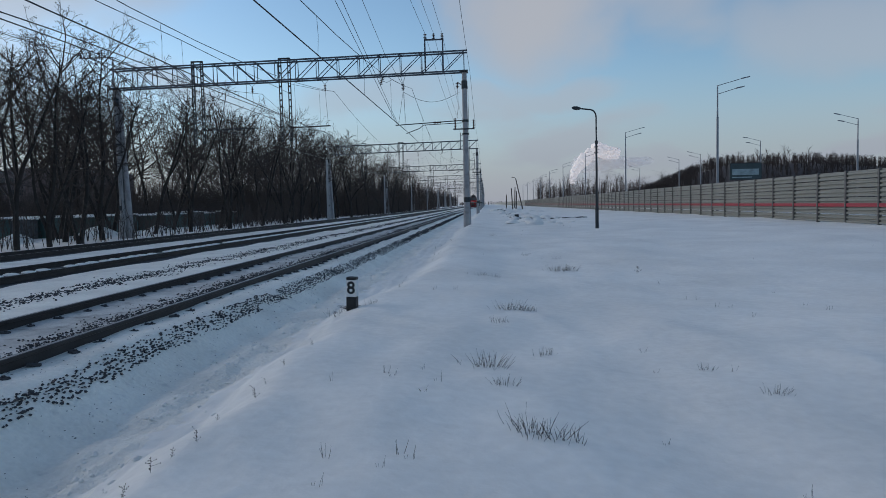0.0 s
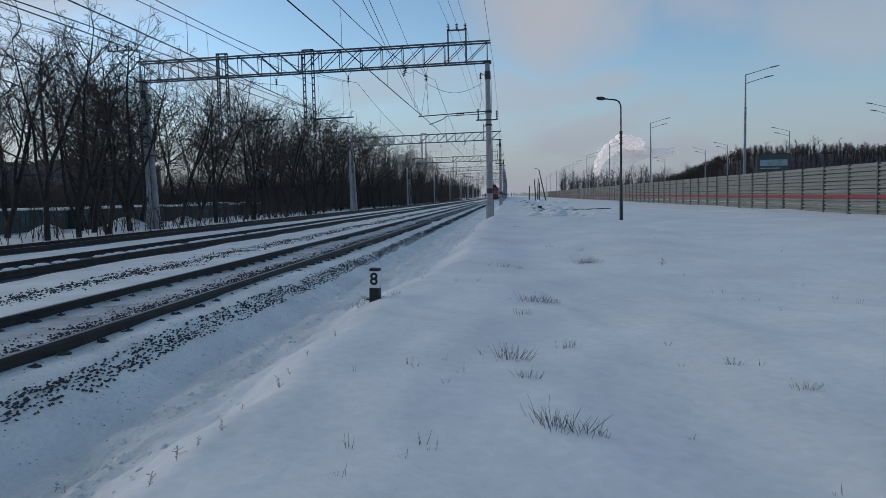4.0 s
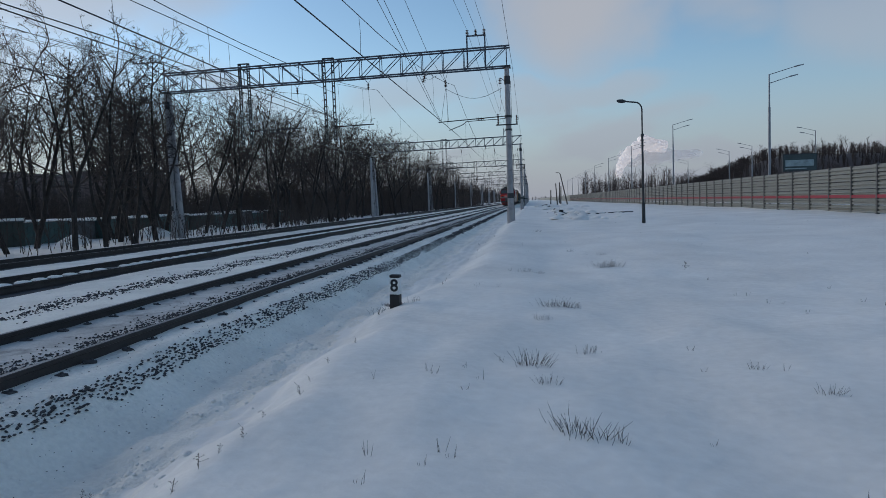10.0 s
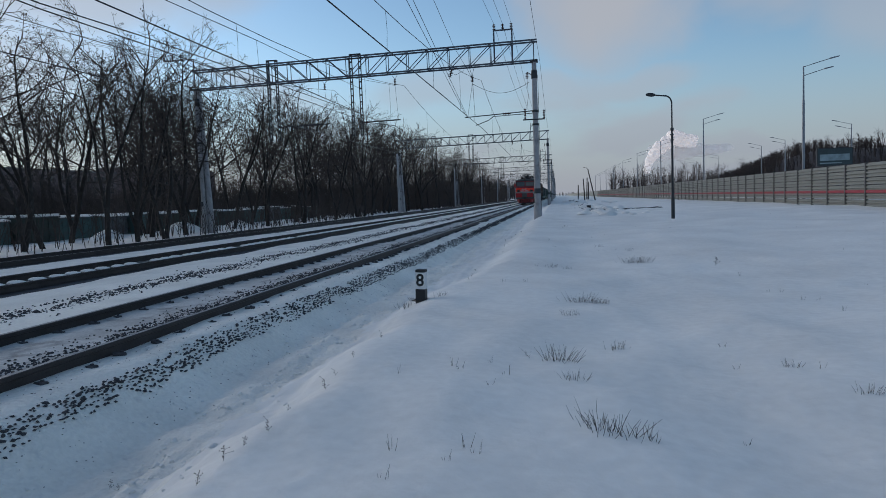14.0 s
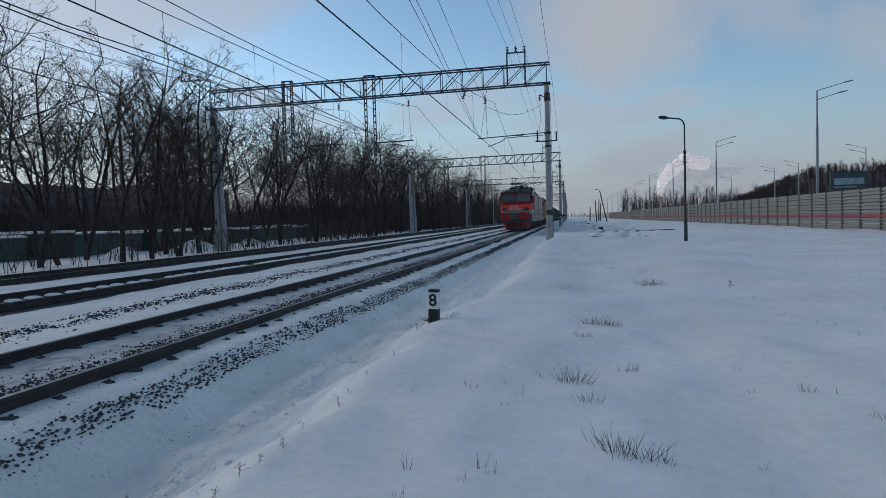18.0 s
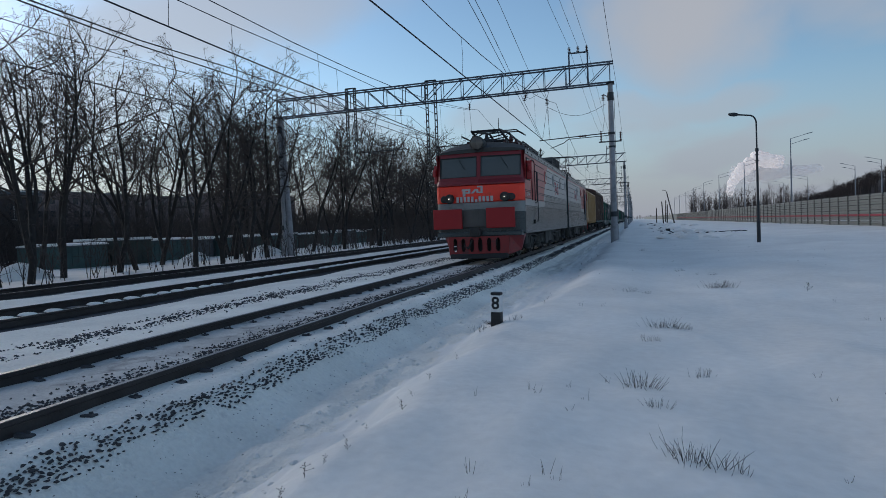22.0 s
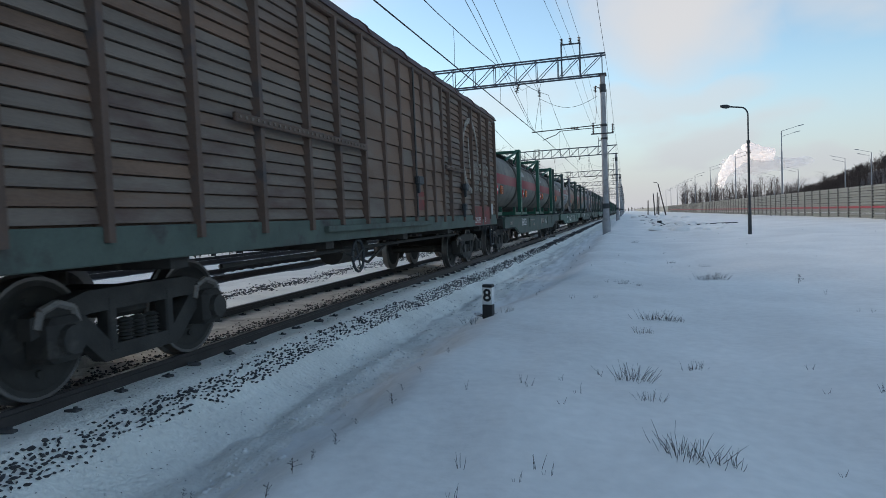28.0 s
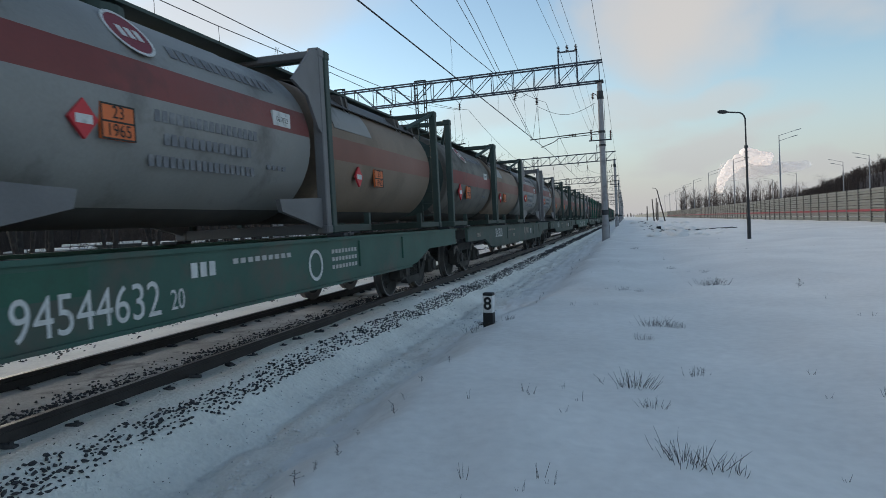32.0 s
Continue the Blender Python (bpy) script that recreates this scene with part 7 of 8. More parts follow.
def build_trees():
    rnd = random.Random(11)
    close, far = [], []
    for k in range(8):
        seeds = (0.0, 0.4, 0.0, 0.6, 0.15, 0.0, 0.5, 0.0)[k]
        close.append((tree_meshes(100 + k, 11.4 + 1.8 * rnd.random(), 0.13, seeds, True), seeds))
    for k in range(6):
        far.append((tree_meshes(200 + k, 11.8 + 1.6 * rnd.random(), 0.12, 0.0, False), 0.0))

    def plant(x, y, size, kinds, q=None):
        (tr, cr), seeds = kinds[q if q is not None else rnd.randrange(len(kinds))]
        lab = "bare dark tree with hanging seed clusters beside the railway" if seeds > 0.3 else "bare dark deciduous tree beside the snowy railway"
        t = thing("tree", lab, "tree", "lineside trees", at=pose(x, y, ground_z(x, y, False), 0, 0, rnd.uniform(0, 360)))
        t.scale = (size * 1.05, size * 1.05, size * rnd.uniform(0.92, 1.06))
        part("trunk", tr, None, t)
        part("crown", cr, None, t, "crown of fine bare twigs")

    # the row along the line
    row = [(-26.0, 8.5), (-27.5, 12.5), (-25.6, 17.2), (-26.0, 22.6), (-26.6, 24.4), (-28.1, 27.8), (-28.1, 31.4), (-28.6, 33.9), (-26.2, 35.7), (-25.6, 38.4), (-26.3, 41.6), (-28.8, 44.0), (-31.0, 38.5), (-31.5, 47.5), (-30.4, 53.0), (-28.6, 57.0), (-27.0, 60.5), (-30.5, 64.0), (-26.6, 68.0), (-28.8, 72.0), (-25.8, 76.5), (-29.0, 80.0), (-26.0, 85.0), (-30.2, 20.5), (-31.4, 29.4), (-27.2, 46.5), (-33.2, 50.5), (-32.6, 56.0)]
    for i, (x, y) in enumerate(row):
        plant(x + rnd.uniform(-0.3, 0.3), y, rnd.uniform(0.84, 0.93) if y < 20 else rnd.uniform(0.97, 1.08) if y < 46 else rnd.uniform(1.0, 1.18), close, (i * 3 + 1) % len(close))
    y = 88.0
    while y < 240:
        plant(rnd.uniform(-29, -23.5), y, rnd.uniform(1.0, 1.3), far)
        if rnd.random() < 0.9:
            plant(rnd.uniform(-38, -29.5), y + 2, rnd.uniform(1.1, 1.4), far)
        y += rnd.uniform(3.6, 5.2) * (1 if y < 150 else 1.6)
    # deeper rows behind the garages
    for k in range(70):
        y = 2 + 2.9 * k + rnd.uniform(-1, 1)
        x = rnd.uniform(-62, -41.5)
        if y > 62 or k % 2 == 0:
            plant(x, y, rnd.uniform(1.2, 1.5) if y > 62 else rnd.uniform(0.8, 1.1), far)


build_trees()


def thicket(name, label, areas, seed, mat, kind="stuff"):
    """A mass of thin upright stems and twigs: areas of (x0, x1, y0, y1, count, height)."""
    rnd = random.Random(seed)
    s = Shape()
    for x0, x1, y0, y1, count, h in areas:
        for _ in range(count):
            x, y = rnd.uniform(x0, x1), rnd.uniform(y0, y1)
            z = ground_z(x, y, False) - 0.1
            hh = h * rnd.uniform(0.45, 1.0)
            r = 0.012 + 0.016 * rnd.random() + 0.0002 * y
            p = Vector((x, y, z))
            d = Vector((rnd.gauss(0, 0.16), rnd.gauss(0, 0.16), 1)).normalized()
            top = p + d * hh
            limb(s, [p, p.lerp(top, 0.5) + Vector((rnd.gauss(0, 0.12), rnd.gauss(0, 0.12), 0)), top], [r, r * 0.7, 0.005], 3)
            for k in range(5):
                f = rnd.uniform(0.2, 0.9)
                a = p.lerp(top, f)
                e = a + Vector((rnd.gauss(0, 0.5), rnd.gauss(0, 0.5), rnd.uniform(0.1, 0.9))) * hh * 0.28
                limb(s, [a, e], [r * 0.6, 0.005], 3)
    return tagged(new(name, quick_mesh(name, s, [mat])), label, "bushes", kind=kind)


thicket("undergrowth", "dense dark leafless undergrowth behind the lineside trees", [(-60, -44, 2, 60, 3000, 6.4), (-56, -37, 60, 130, 2600, 7.0), (-50, -28, 90, 240, 3200, 7.5), (-45, -22.5, 130, 330, 2000, 10.0), (-29.5, -24.5, 6, 90, 480, 3.4)], 3, TWIG)


def far_forest(name, label, seed, spots, twigs, thin, reach=0.15):
    """Many small bare trees joined: each a stem with a spray of twigs."""
    rnd = random.Random(seed)
    s = Shape()
    for x, y, z, h in spots:
        p = Vector((x, y, z))
        w = 0.10 + 0.0004 * y
        limb(s, [p, p + Vector((rnd.gauss(0, 0.4), 0, h * 0.55)), p + Vector((rnd.gauss(0, 0.6), 0, h * 0.92))], [w, w * 0.6, 0.05], 3)
        for k in range(twigs):
            f = rnd.uniform(0.15, 0.97)
            a = p + Vector((0, 0, h * f))
            e = a + Vector((rnd.gauss(0, 0.55), rnd.gauss(0, 0.55), rnd.uniform(0.3, 1.1))) * (h * reach * (0.55 + 0.6 * math.sin(math.pi * min(f, 0.9))))
            limb(s, [a, e], [w * 0.36 * thin, w * 0.13 * thin], 3)
    return tagged(new(name, quick_mesh(name, s, [FOREST])), label, "forest", kind="stuff")


def hill_z(x, y):
    """Height of the wooded rise beyond the road."""
    return -0.9 + 17.5 * smooth(0.17, 0.36, x / y) * smooth(185, 330, y) * smooth(45, 70, x) * (1 - 0.18 * smooth(0.44, 0.6, x / y))


def build_far_forest():
    rnd = random.Random(21)
    spots = []
    for _ in range(2300):
        x = rnd.uniform(45, 330)
        y = rnd.uniform(200, 430)
        if x / y < 0.14:
            continue
        spots.append((x, y, hill_z(x, y) - 0.2, rnd.uniform(4.2, 5.6) + (2.5 if rnd.random() < 0.05 else 0.0)))
    for _ in range(420):
        y = rnd.uniform(210, 330)
        x = y * rnd.uniform(0.13, 0.30)
        spots.append((x, y, hill_z(x, y) - 0.2, rnd.uniform(3.4, 5.2)))
    for _ in range(260):
        y = rnd.uniform(420, 900)
        x = y * rnd.uniform(0.075, 0.30)
        spots.append((x, y, 0, rnd.uniform(12, 19)))
    far_forest("forest_right", "dark bare forest on a rise beyond the road", 5, spots, 40, 0.55, 0.26)
    spots = []
    for _ in range(560):
        y = rnd.uniform(230, 900)
        x = -y * 0.02 - rnd.uniform(18, 95)
        spots.append((x, y, -0.6, rnd.uniform(10, 15)))
    for _ in range(160):
        y = rnd.uniform(900, 1600)
        x = rnd.uniform(-160, 140)
        spots.append((x, y, -0.6, rnd.uniform(4, 7)))
    far_forest("forest_left", "dark bare woods running along the railway", 6, spots, 36, 1.0)
    # the rise that carries the right-hand forest
    s = Shape()
    xs = [40 + 12 * i for i in range(28)]
    ys = [185 + 20 * j for j in range(14)]
    for y in ys:
        for x in xs:
            s.v.append((x, y, hill_z(x, y)))
    n = len(xs)
    s.f = [(j * n + i, j * n + i + 1, (j + 1) * n + i + 1, (j + 1) * n + i) for j in range(len(ys) - 1) for i in range(n - 1)]
    s.m = [0] * len(s.f)
    tagged(new("rise", quick_mesh("rise", s, [FOREST])), "low wooded rise beyond the road", "hill", kind="structure")


build_far_forest()


# ---- lineside yard ----
TEAL = material("teal_sheet_metal", (0.062, 0.115, 0.110), 0.6, 0.1, 0.25, 1.2, 20, 0.15, (0.08, 0.09, 0.085), 0.6, 1.5)
OLD_GREEN = material("old_green_sheet", (0.050, 0.062, 0.054), 0.7, 0.1, 0.25, 1.2, 20, 0.15)
GREY_SHEET = material("old_grey_sheet", (0.12, 0.125, 0.13), 0.7, 0.1, 0.25, 1.2, 20, 0.15)
RUST = material("rusty_sheet", (0.085, 0.060, 0.045), 0.8, 0.1, 0.3, 1.5, 20, 0.2, (0.05, 0.035, 0.03), 0.55, 1.5)
HOUSE_WALL = material("sooty_brick_wall", (0.065, 0.055, 0.055), 0.9, 0, 0.2, 1, 12, 0.2)
HOUSE_PALE = material("pale_block_wall", (0.15, 0.115, 0.112), 0.9, 0, 0.15, 0.5, 8, 0.1)
DARK_GLASS = material("dark_window_glass", (0.03, 0.035, 0.04), 0.1, 0, 0.2, 2, 10, 0.0, spec=0.6)
BILL = material("billboard_dark", (0.03, 0.05, 0.055), 0.5, 0, 0.4, 0.6, 6, 0.0)
BILL_PALE = material("billboard_pale", (0.20, 0.27, 0.29), 0.5, 0, 0.4, 0.8, 6, 0.0)
WOOD = material("old_pole_wood", (0.07, 0.06, 0.055), 0.9, 0, 0.25, 3, 30, 0.3)


def garage(x, y, w, d, h, mat, label):
    """A sheet-metal garage with ribbed walls, a double door and a snow-covered roof; its long wall faces +x."""
    t = thing("garage", label, "garage", "yard garages", at=(x, y, ground_z(x, y, False)))
    s = Shape()
    s.span(-d, 0, 0, w, -0.2, h)
    part("wall", s, mat, t)
    for k in range(int(w / 0.55) + 1):
        s = Shape()
        s.span(0.0, 0.035, 0.55 * k, 0.55 * k + 0.07, -0.1, h - 0.05)
        part("wall_rib", s, mat, t)
    s = Shape()
    s.span(-d - 0.1, 0.12, -0.05, w + 0.05, h, h + 0.06)
    part("roof", s, GREY_SHEET, t)
    s = Shape()
    n = 7
    top = [(-d - 0.08, h + 0.06)] + [(-d - 0.05 + (d + 0.12) * k / n, h + 0.20 + 0.05 * math.sin(k * 1.7 + y)) for k in range(n + 1)] + [(0.10, h + 0.06)]
    s.prism(top, 1, -0.04, w + 0.04)
    part("roof_snow", s, SNOW, t, "thick snow on the roof")


def build_yard():
    rnd = random.Random(8)
    y = 36.0
    mats = [TEAL, OLD_GREEN, TEAL, GREY_SHEET, TEAL, OLD_GREEN, TEAL]
    k = 0
    while y < 96:
        w = rnd.uniform(3.0, 6.2)
        m = mats[k % len(mats)]
        lab = {0: "teal sheet-metal garage with snow on its roof", 1: "dark green sheet-metal garage with snow on its roof", 2: "grey sheet-metal garage with snow on its roof"}[[TEAL, OLD_GREEN, GREY_SHEET].index(m)]
        garage(-35.0 - rnd.uniform(0, 1.2) - (y - 36) * 0.02, y, w, 4.0, rnd.uniform(1.45, 1.72), m, lab)
        y += w + rnd.uniform(0.05, 0.5)
        k += 1
    garage(-40.0, 30.5, 3.6, 3.0, 2.9, OLD_GREEN, "dark green storage container in the snowy yard")
    garage(-40.5, 17.0, 11.0, 3.0, 2.75, RUST, "long rusty storage container in the snowy yard")
    garage(-38.5, 6.0, 8.0, 3.0, 2.5, GREY_SHEET, "grey storage container in the snowy yard")
    # yard building
    t = thing("workshop_building", "sooty two-storey brick workshop behind bare trees", "building", at=(-62, 40.5, -0.6))
    s = Shape()
    s.span(-12, 0, 0, 18, 0, 6.9)
    part("wall", s, HOUSE_WALL, t)
    s = Shape()
    s.span(-12.3, 0.3, -0.3, 18.3, 6.9, 7.2)
    roof = part("roof", s, GREY_SHEET, t)
    s = Shape()
    s.span(-12.2, 0.2, -0.2, 18.2, 7.2, 7.3)
    part("roof_snow", s, SNOW, roof)
    for fl in (1.2, 4.3):
        for k in range(4):
            s = Shape()
            s.span(0.0, 0.03, 2 + 4 * k, 4 + 4 * k, fl, fl + 1.6)
            w = part("window", s, DARK_GLASS, t)
            s = Shape()
            s.span(0.03, 0.06, 2.95 + 4 * k, 3.05 + 4 * k, fl, fl + 1.6)
            s.span(0.0, 0.12, 1.9 + 4 * k, 4.1 + 4 * k, fl - 0.1, fl)
            part("window_frame", s, BAR_GREY, w)
    for x, y, w, floors in ((-120, 112, 58, 4), (-128, 190, 50, 5), (-190, 60, 90, 3)):
        t = thing("apartment_block", "pinkish apartment block far behind the bare trees", "building", "apartment blocks", at=(x, y, -0.6))
        h = floors * 2.9 + 0.8
        s = Shape()
        s.span(-12, 0, 0, w, 0, h)
        part("wall", s, HOUSE_PALE, t)
        s = Shape()
        s.span(-12.2, 0.2, -0.2, w + 0.2, h, h + 0.35)
        part("roof", s, GREY_SHEET, t)
        s = Shape()
        s.span(0.0, 0.04, 0, 1.4, 0, 1.4)
        me = s.mesh("window", DARK_GLASS)
        for fl in range(floors):
            for k in range(int(w / 3.2)):
                part("window", me, None, t, at=(0, 1.0 + 3.2 * k, 1.2 + 2.9 * fl))
    # snow heaps in the yard
    for x, y, r, h in ((-30.0, 27.0, 1.8, 0.9), (-31.0, 52.0, 2.4, 0.9), (-30.5, 61.0, 2.0, 0.7), (-32.0, 44.0, 1.6, 0.7), (-29.5, 20.0, 1.4, 0.5)):
        s = Shape()
        n, m = 14, 5
        for j in range(m + 1):
            for i in range(n):
                a = 2 * math.pi * i / n
                f = j / m
                rr = r * f * (1 + 0.2 * noise.noise((math.cos(a) * 2 + x, math.sin(a) * 2, f)))
                s.v.append((math.cos(a) * rr, math.sin(a) * rr * 1.3, h * (math.cos(f * math.pi) * 0.5 + 0.5) - 0.12 * f))
        s.f = [(j * n + i, j * n + (i + 1) % n, (j + 1) * n + (i + 1) % n, (j + 1) * n + i) for j in range(m) for i in range(n)]
        s.m = [0] * len(s.f)
        o = tagged(new("snow_mound", quick_mesh("snow_mound", s, [SNOW])), "rounded mound of cleared snow in the yard", "snow mound", "snow mounds")
        o.location = (x, y, ground_z(x, y, False))


build_yard()


def build_posts():
    """Old concrete line posts beyond the far track."""
    for k in range(9):
        y = 84.8 + 48.6 * k
        t = thing("concrete_post", "slim grey concrete line post beside the far track", "post", "line posts", at=(-20.0, y, -0.4))
        s = Shape()
        s.prism([(-0.16, -0.13), (0.16, -0.13), (0.16, 0.13), (-0.16, 0.13)], 2, -0.6, 0.4)
        part("foot", s, CONCRETE, t)
        s = Shape()
        v = [(-0.15, -0.12, 0.4), (0.15, -0.12, 0.4), (0.15, 0.12, 0.4), (-0.15, 0.12, 0.4), (-0.10, -0.09, 7.7), (0.10, -0.09, 7.7), (0.10, 0.09, 7.7), (-0.10, 0.09, 7.7)]
        s.add(v, [(0, 1, 5, 4), (1, 2, 6, 5), (2, 3, 7, 6), (3, 0, 4, 7), (4, 5, 6, 7)])
        part("shaft", s, CONCRETE, t)


build_posts()


def build_right_side():
    # billboard beyond the road
    t = thing("billboard", "dark roadside billboard with a pale unreadable picture", "billboard", at=(42.9, 115, 0.1))
    s = Shape()
    s.span(-2.6, 2.6, 0, 0.35, 4.1, 6.9)
    part("frame", s, DARK_STEEL, t)
    s = Shape()
    s.span(-2.45, 2.45, -0.03, 0, 4.25, 6.75)
    face = part("face", s, BILL, t)
    s = Shape()
    s.span(-2.2, 2.1, -0.04, -0.03, 4.9, 5.9)
    s.span(-2.2, 1.0, -0.04, -0.03, 4.45, 4.62)
    part("picture_bar", s, BILL_PALE, face)
    for x in (-1.5, 1.5):
        s = Shape()
        s.cyl((x, 0.2, -0.5), (x, 0.2, 4.1), 0.12, 0.12, 8)
        part("leg", s, DARK_STEEL, t)
    # leaning old poles in the field
    for x, y, h, dx, lamp in ((8.7, 160, 7.2, -1.6, True), (6.3, 160, 5.1, -0.3, False), (4.9, 165, 3.7, 0.1, False), (7.2, 172, 5.6, 0.2, False), (6.6, 150, 4.2, 0.15, False)):
        t = thing("wooden_pole", "dark weathered leaning pole in the snowy field", "pole", "old poles", at=(x, y, -0.3))
        s = Shape()
        s.cyl((0, 0, -0.4), (dx, 0, h), 0.15, 0.11, 8)
        part("shaft", s, WOOD, t)
        if lamp:
            s = Shape()
            s.tube([(dx, 0, h), (dx - 0.3, 0, h + 0.35), (dx - 1.0, 0, h + 0.45)], 0.06, 6)
            part("arm", s, WOOD, t)
    # broken ground and debris along the old path
    rnd = random.Random(4)
    s = Shape()
    for k in range(620):
        if k % 3:
            f = rnd.random() ** 1.5
            y = 62 + 120 * f
            x = 2.9 + 1.3 * f + rnd.gauss(0, 0.28 + 0.5 * f)
        else:
            x = 3.2 + 6.0 * rnd.random()
            y = 62.5 + 0.9 * math.sin(1.7 * x) + rnd.gauss(0, 0.5)
        if noise.noise((0.6 * x, 0.35 * y, 2.0)) < -0.15:
            continue
        r = rnd.uniform(0.02, 0.07) * (1 + y / 150)
        s.box(x, y, ground_z(x, y, False) + r * 0.1, r * rnd.uniform(1.5, 4), r * rnd.uniform(0.8, 1.8), r * 0.7, r * 0.2, Matrix.Rotation(rnd.uniform(0, 3), 3, "Z") @ Matrix.Rotation(rnd.uniform(-0.4, 0.4), 3, "X"))
    me = s.mesh("debris", STONE)
    tagged(new("debris", me), "dark clods and debris lying on the snow", "debris", kind="stuff")
    s = Shape()
    for _ in range(50):
        y = 46 + 130 * rnd.random() ** 1.4
        x = 2.8 + 0.018 * y + rnd.gauss(0, 1.4)
        z = ground_z(x, y, False)
        r = rnd.uniform(0.2, 0.5) * (1 + y / 150)
        prof = [(0, r), (r * 0.25, r * 0.8), (r * 0.45, r * 0.3), (r * 0.5, 0.001)]
        s.lathe((x, y, z - 0.05), (0.1, 0.05, 1), prof, 8)
    tagged(new("snow_clods", s.mesh("snow_clods", SNOW, True)), "lumps of churned snow across the field", "snow", kind="stuff")
    t = thing("equipment_cabinet", "small dark box standing in the snow by the line", "cabinet", at=(2.95, 66.0, -0.3))
    s = Shape()
    s.span(-0.2, 0.2, -0.15, 0.15, 0.22, 0.5, 0.03)
    part("box", s, BLACK, t)
    s = Shape()
    s.span(-0.04, 0.04, -0.04, 0.04, -0.3, 0.22)
    part("leg", s, DARK_STEEL, t)


build_right_side()


# ---- steam plume ----
STEAM = bpy.data.materials.new("steam")
THIN_STEAM = bpy.data.materials.new("thin_steam")


def steam_nodes(mat, tones, added_glow, clear=0.0):
    """White vapour: scatters light forwards as well as back, with emission added in place of sunlight."""
    mat.use_nodes = True
    nt = mat.node_tree
    nt.nodes.clear()
    out, mix = nt.nodes.new("ShaderNodeOutputMaterial"), nt.nodes.new("ShaderNodeMixShader")
    a, b = nt.nodes.new("ShaderNodeBsdfDiffuse"), nt.nodes.new("ShaderNodeBsdfTranslucent")
    tone = nt.nodes.new("ShaderNodeTexNoise")
    tone.inputs["Scale"].default_value = 0.02
    ramp = nt.nodes.new("ShaderNodeMapRange")
    ramp.inputs["To Min"].default_value, ramp.inputs["To Max"].default_value = tones
    nt.links.new(tone.outputs["Fac"], ramp.inputs["Value"])
    for n in (a, b):
        nt.links.new(ramp.outputs[0], n.inputs["Color"])
    mix.inputs[0].default_value = 0.5
    nt.links.new(a.outputs[0], mix.inputs[1])
    nt.links.new(b.outputs[0], mix.inputs[2])
    # steam gives off no light: this emission imitates sun on the plume
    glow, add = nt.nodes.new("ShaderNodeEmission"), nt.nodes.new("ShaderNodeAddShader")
    glow.inputs["Color"].default_value, glow.inputs["Strength"].default_value = (1.0, 0.90, 0.89, 1), added_glow
    nt.links.new(mix.outputs[0], add.inputs[0])
    nt.links.new(glow.outputs[0], add.inputs[1])
    thin, veil = nt.nodes.new("ShaderNodeBsdfTransparent"), nt.nodes.new("ShaderNodeMixShader")
    veil.inputs[0].default_value = clear
    nt.links.new(add.outputs[0], veil.inputs[1])
    nt.links.new(thin.outputs[0], veil.inputs[2])
    nt.links.new(veil.outputs[0] if clear else add.outputs[0], out.inputs[0])


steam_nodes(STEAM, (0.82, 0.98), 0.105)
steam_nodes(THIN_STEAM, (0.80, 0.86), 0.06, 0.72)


def build_plume():
    rnd = random.Random(2)
    bm = bmesh.new()
    puffs = []
    # the rising column
    for k in range(170):
        f = k / 169
        x = 190 + 62 * f ** 1.9 + rnd.gauss(0, 0.8 + 3.4 * f)
        z = 42 + 74 * f ** 0.85 + rnd.gauss(0, 0.8 + 3.0 * f)
        r = (5.0 + 7.0 * f) * rnd.uniform(0.55, 1.05)
        puffs.append((x, rnd.gauss(0, 3), z, r, r, 0))
    # its top bends over and drifts off
    for k in range(70):
        f = k / 69
        r = (12.5 - 6.5 * f) * rnd.uniform(0.55, 1.05)
        puffs.append((245 + 42 * f, rnd.gauss(0, 4), 112 - 8 * f + rnd.gauss(0, 4.5), r * 1.2, r * 0.8, 0))
    # the thin shaded tail under it
    for k in range(9):
        f = k / 8
        r = 17 - 7 * f
        puffs.append((225 + 135 * f, 30 + 4 * k, 86 + rnd.gauss(0, 3), r * 2.0, r * (1.2 - 0.3 * f), 1))
    for x, y, z, r, rz, slot in puffs:
        c = Vector((x, 1500 + y, z))
        m = Matrix.Translation(c) @ Matrix.Diagonal((r, r, rz, 1))
        made = bmesh.ops.create_icosphere(bm, subdivisions=3, radius=1.0, matrix=m)
        for v in made["verts"]:
            d = noise.noise(v.co * 0.10) * 0.22 + noise.noise(v.co * 0.3) * (0.14 if slot == 0 else 0.03)
            v.co = c + (v.co - c) * (1 + d)
            for fc in v.link_faces:
                fc.material_index = slot
    me = bpy.data.meshes.new("steam_plume")
    bm.to_mesh(me)
    bm.free()
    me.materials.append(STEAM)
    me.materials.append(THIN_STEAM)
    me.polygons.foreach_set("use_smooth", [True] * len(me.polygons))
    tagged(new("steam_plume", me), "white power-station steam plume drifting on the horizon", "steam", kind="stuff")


build_plume()


# ---- ballast, sleepers and small things on the snow ----
DRY = material("dry_grass", (0.055, 0.047, 0.040), 0.9, 0, 0.3, 8, 40, 0.0)
GRAVEL = material("gravel_bed", (0.10, 0.095, 0.095), 0.95, 0, 0.5, 9, 30, 0.6, (0.55, 0.56, 0.58), 0.60, 5, depth=0.03)


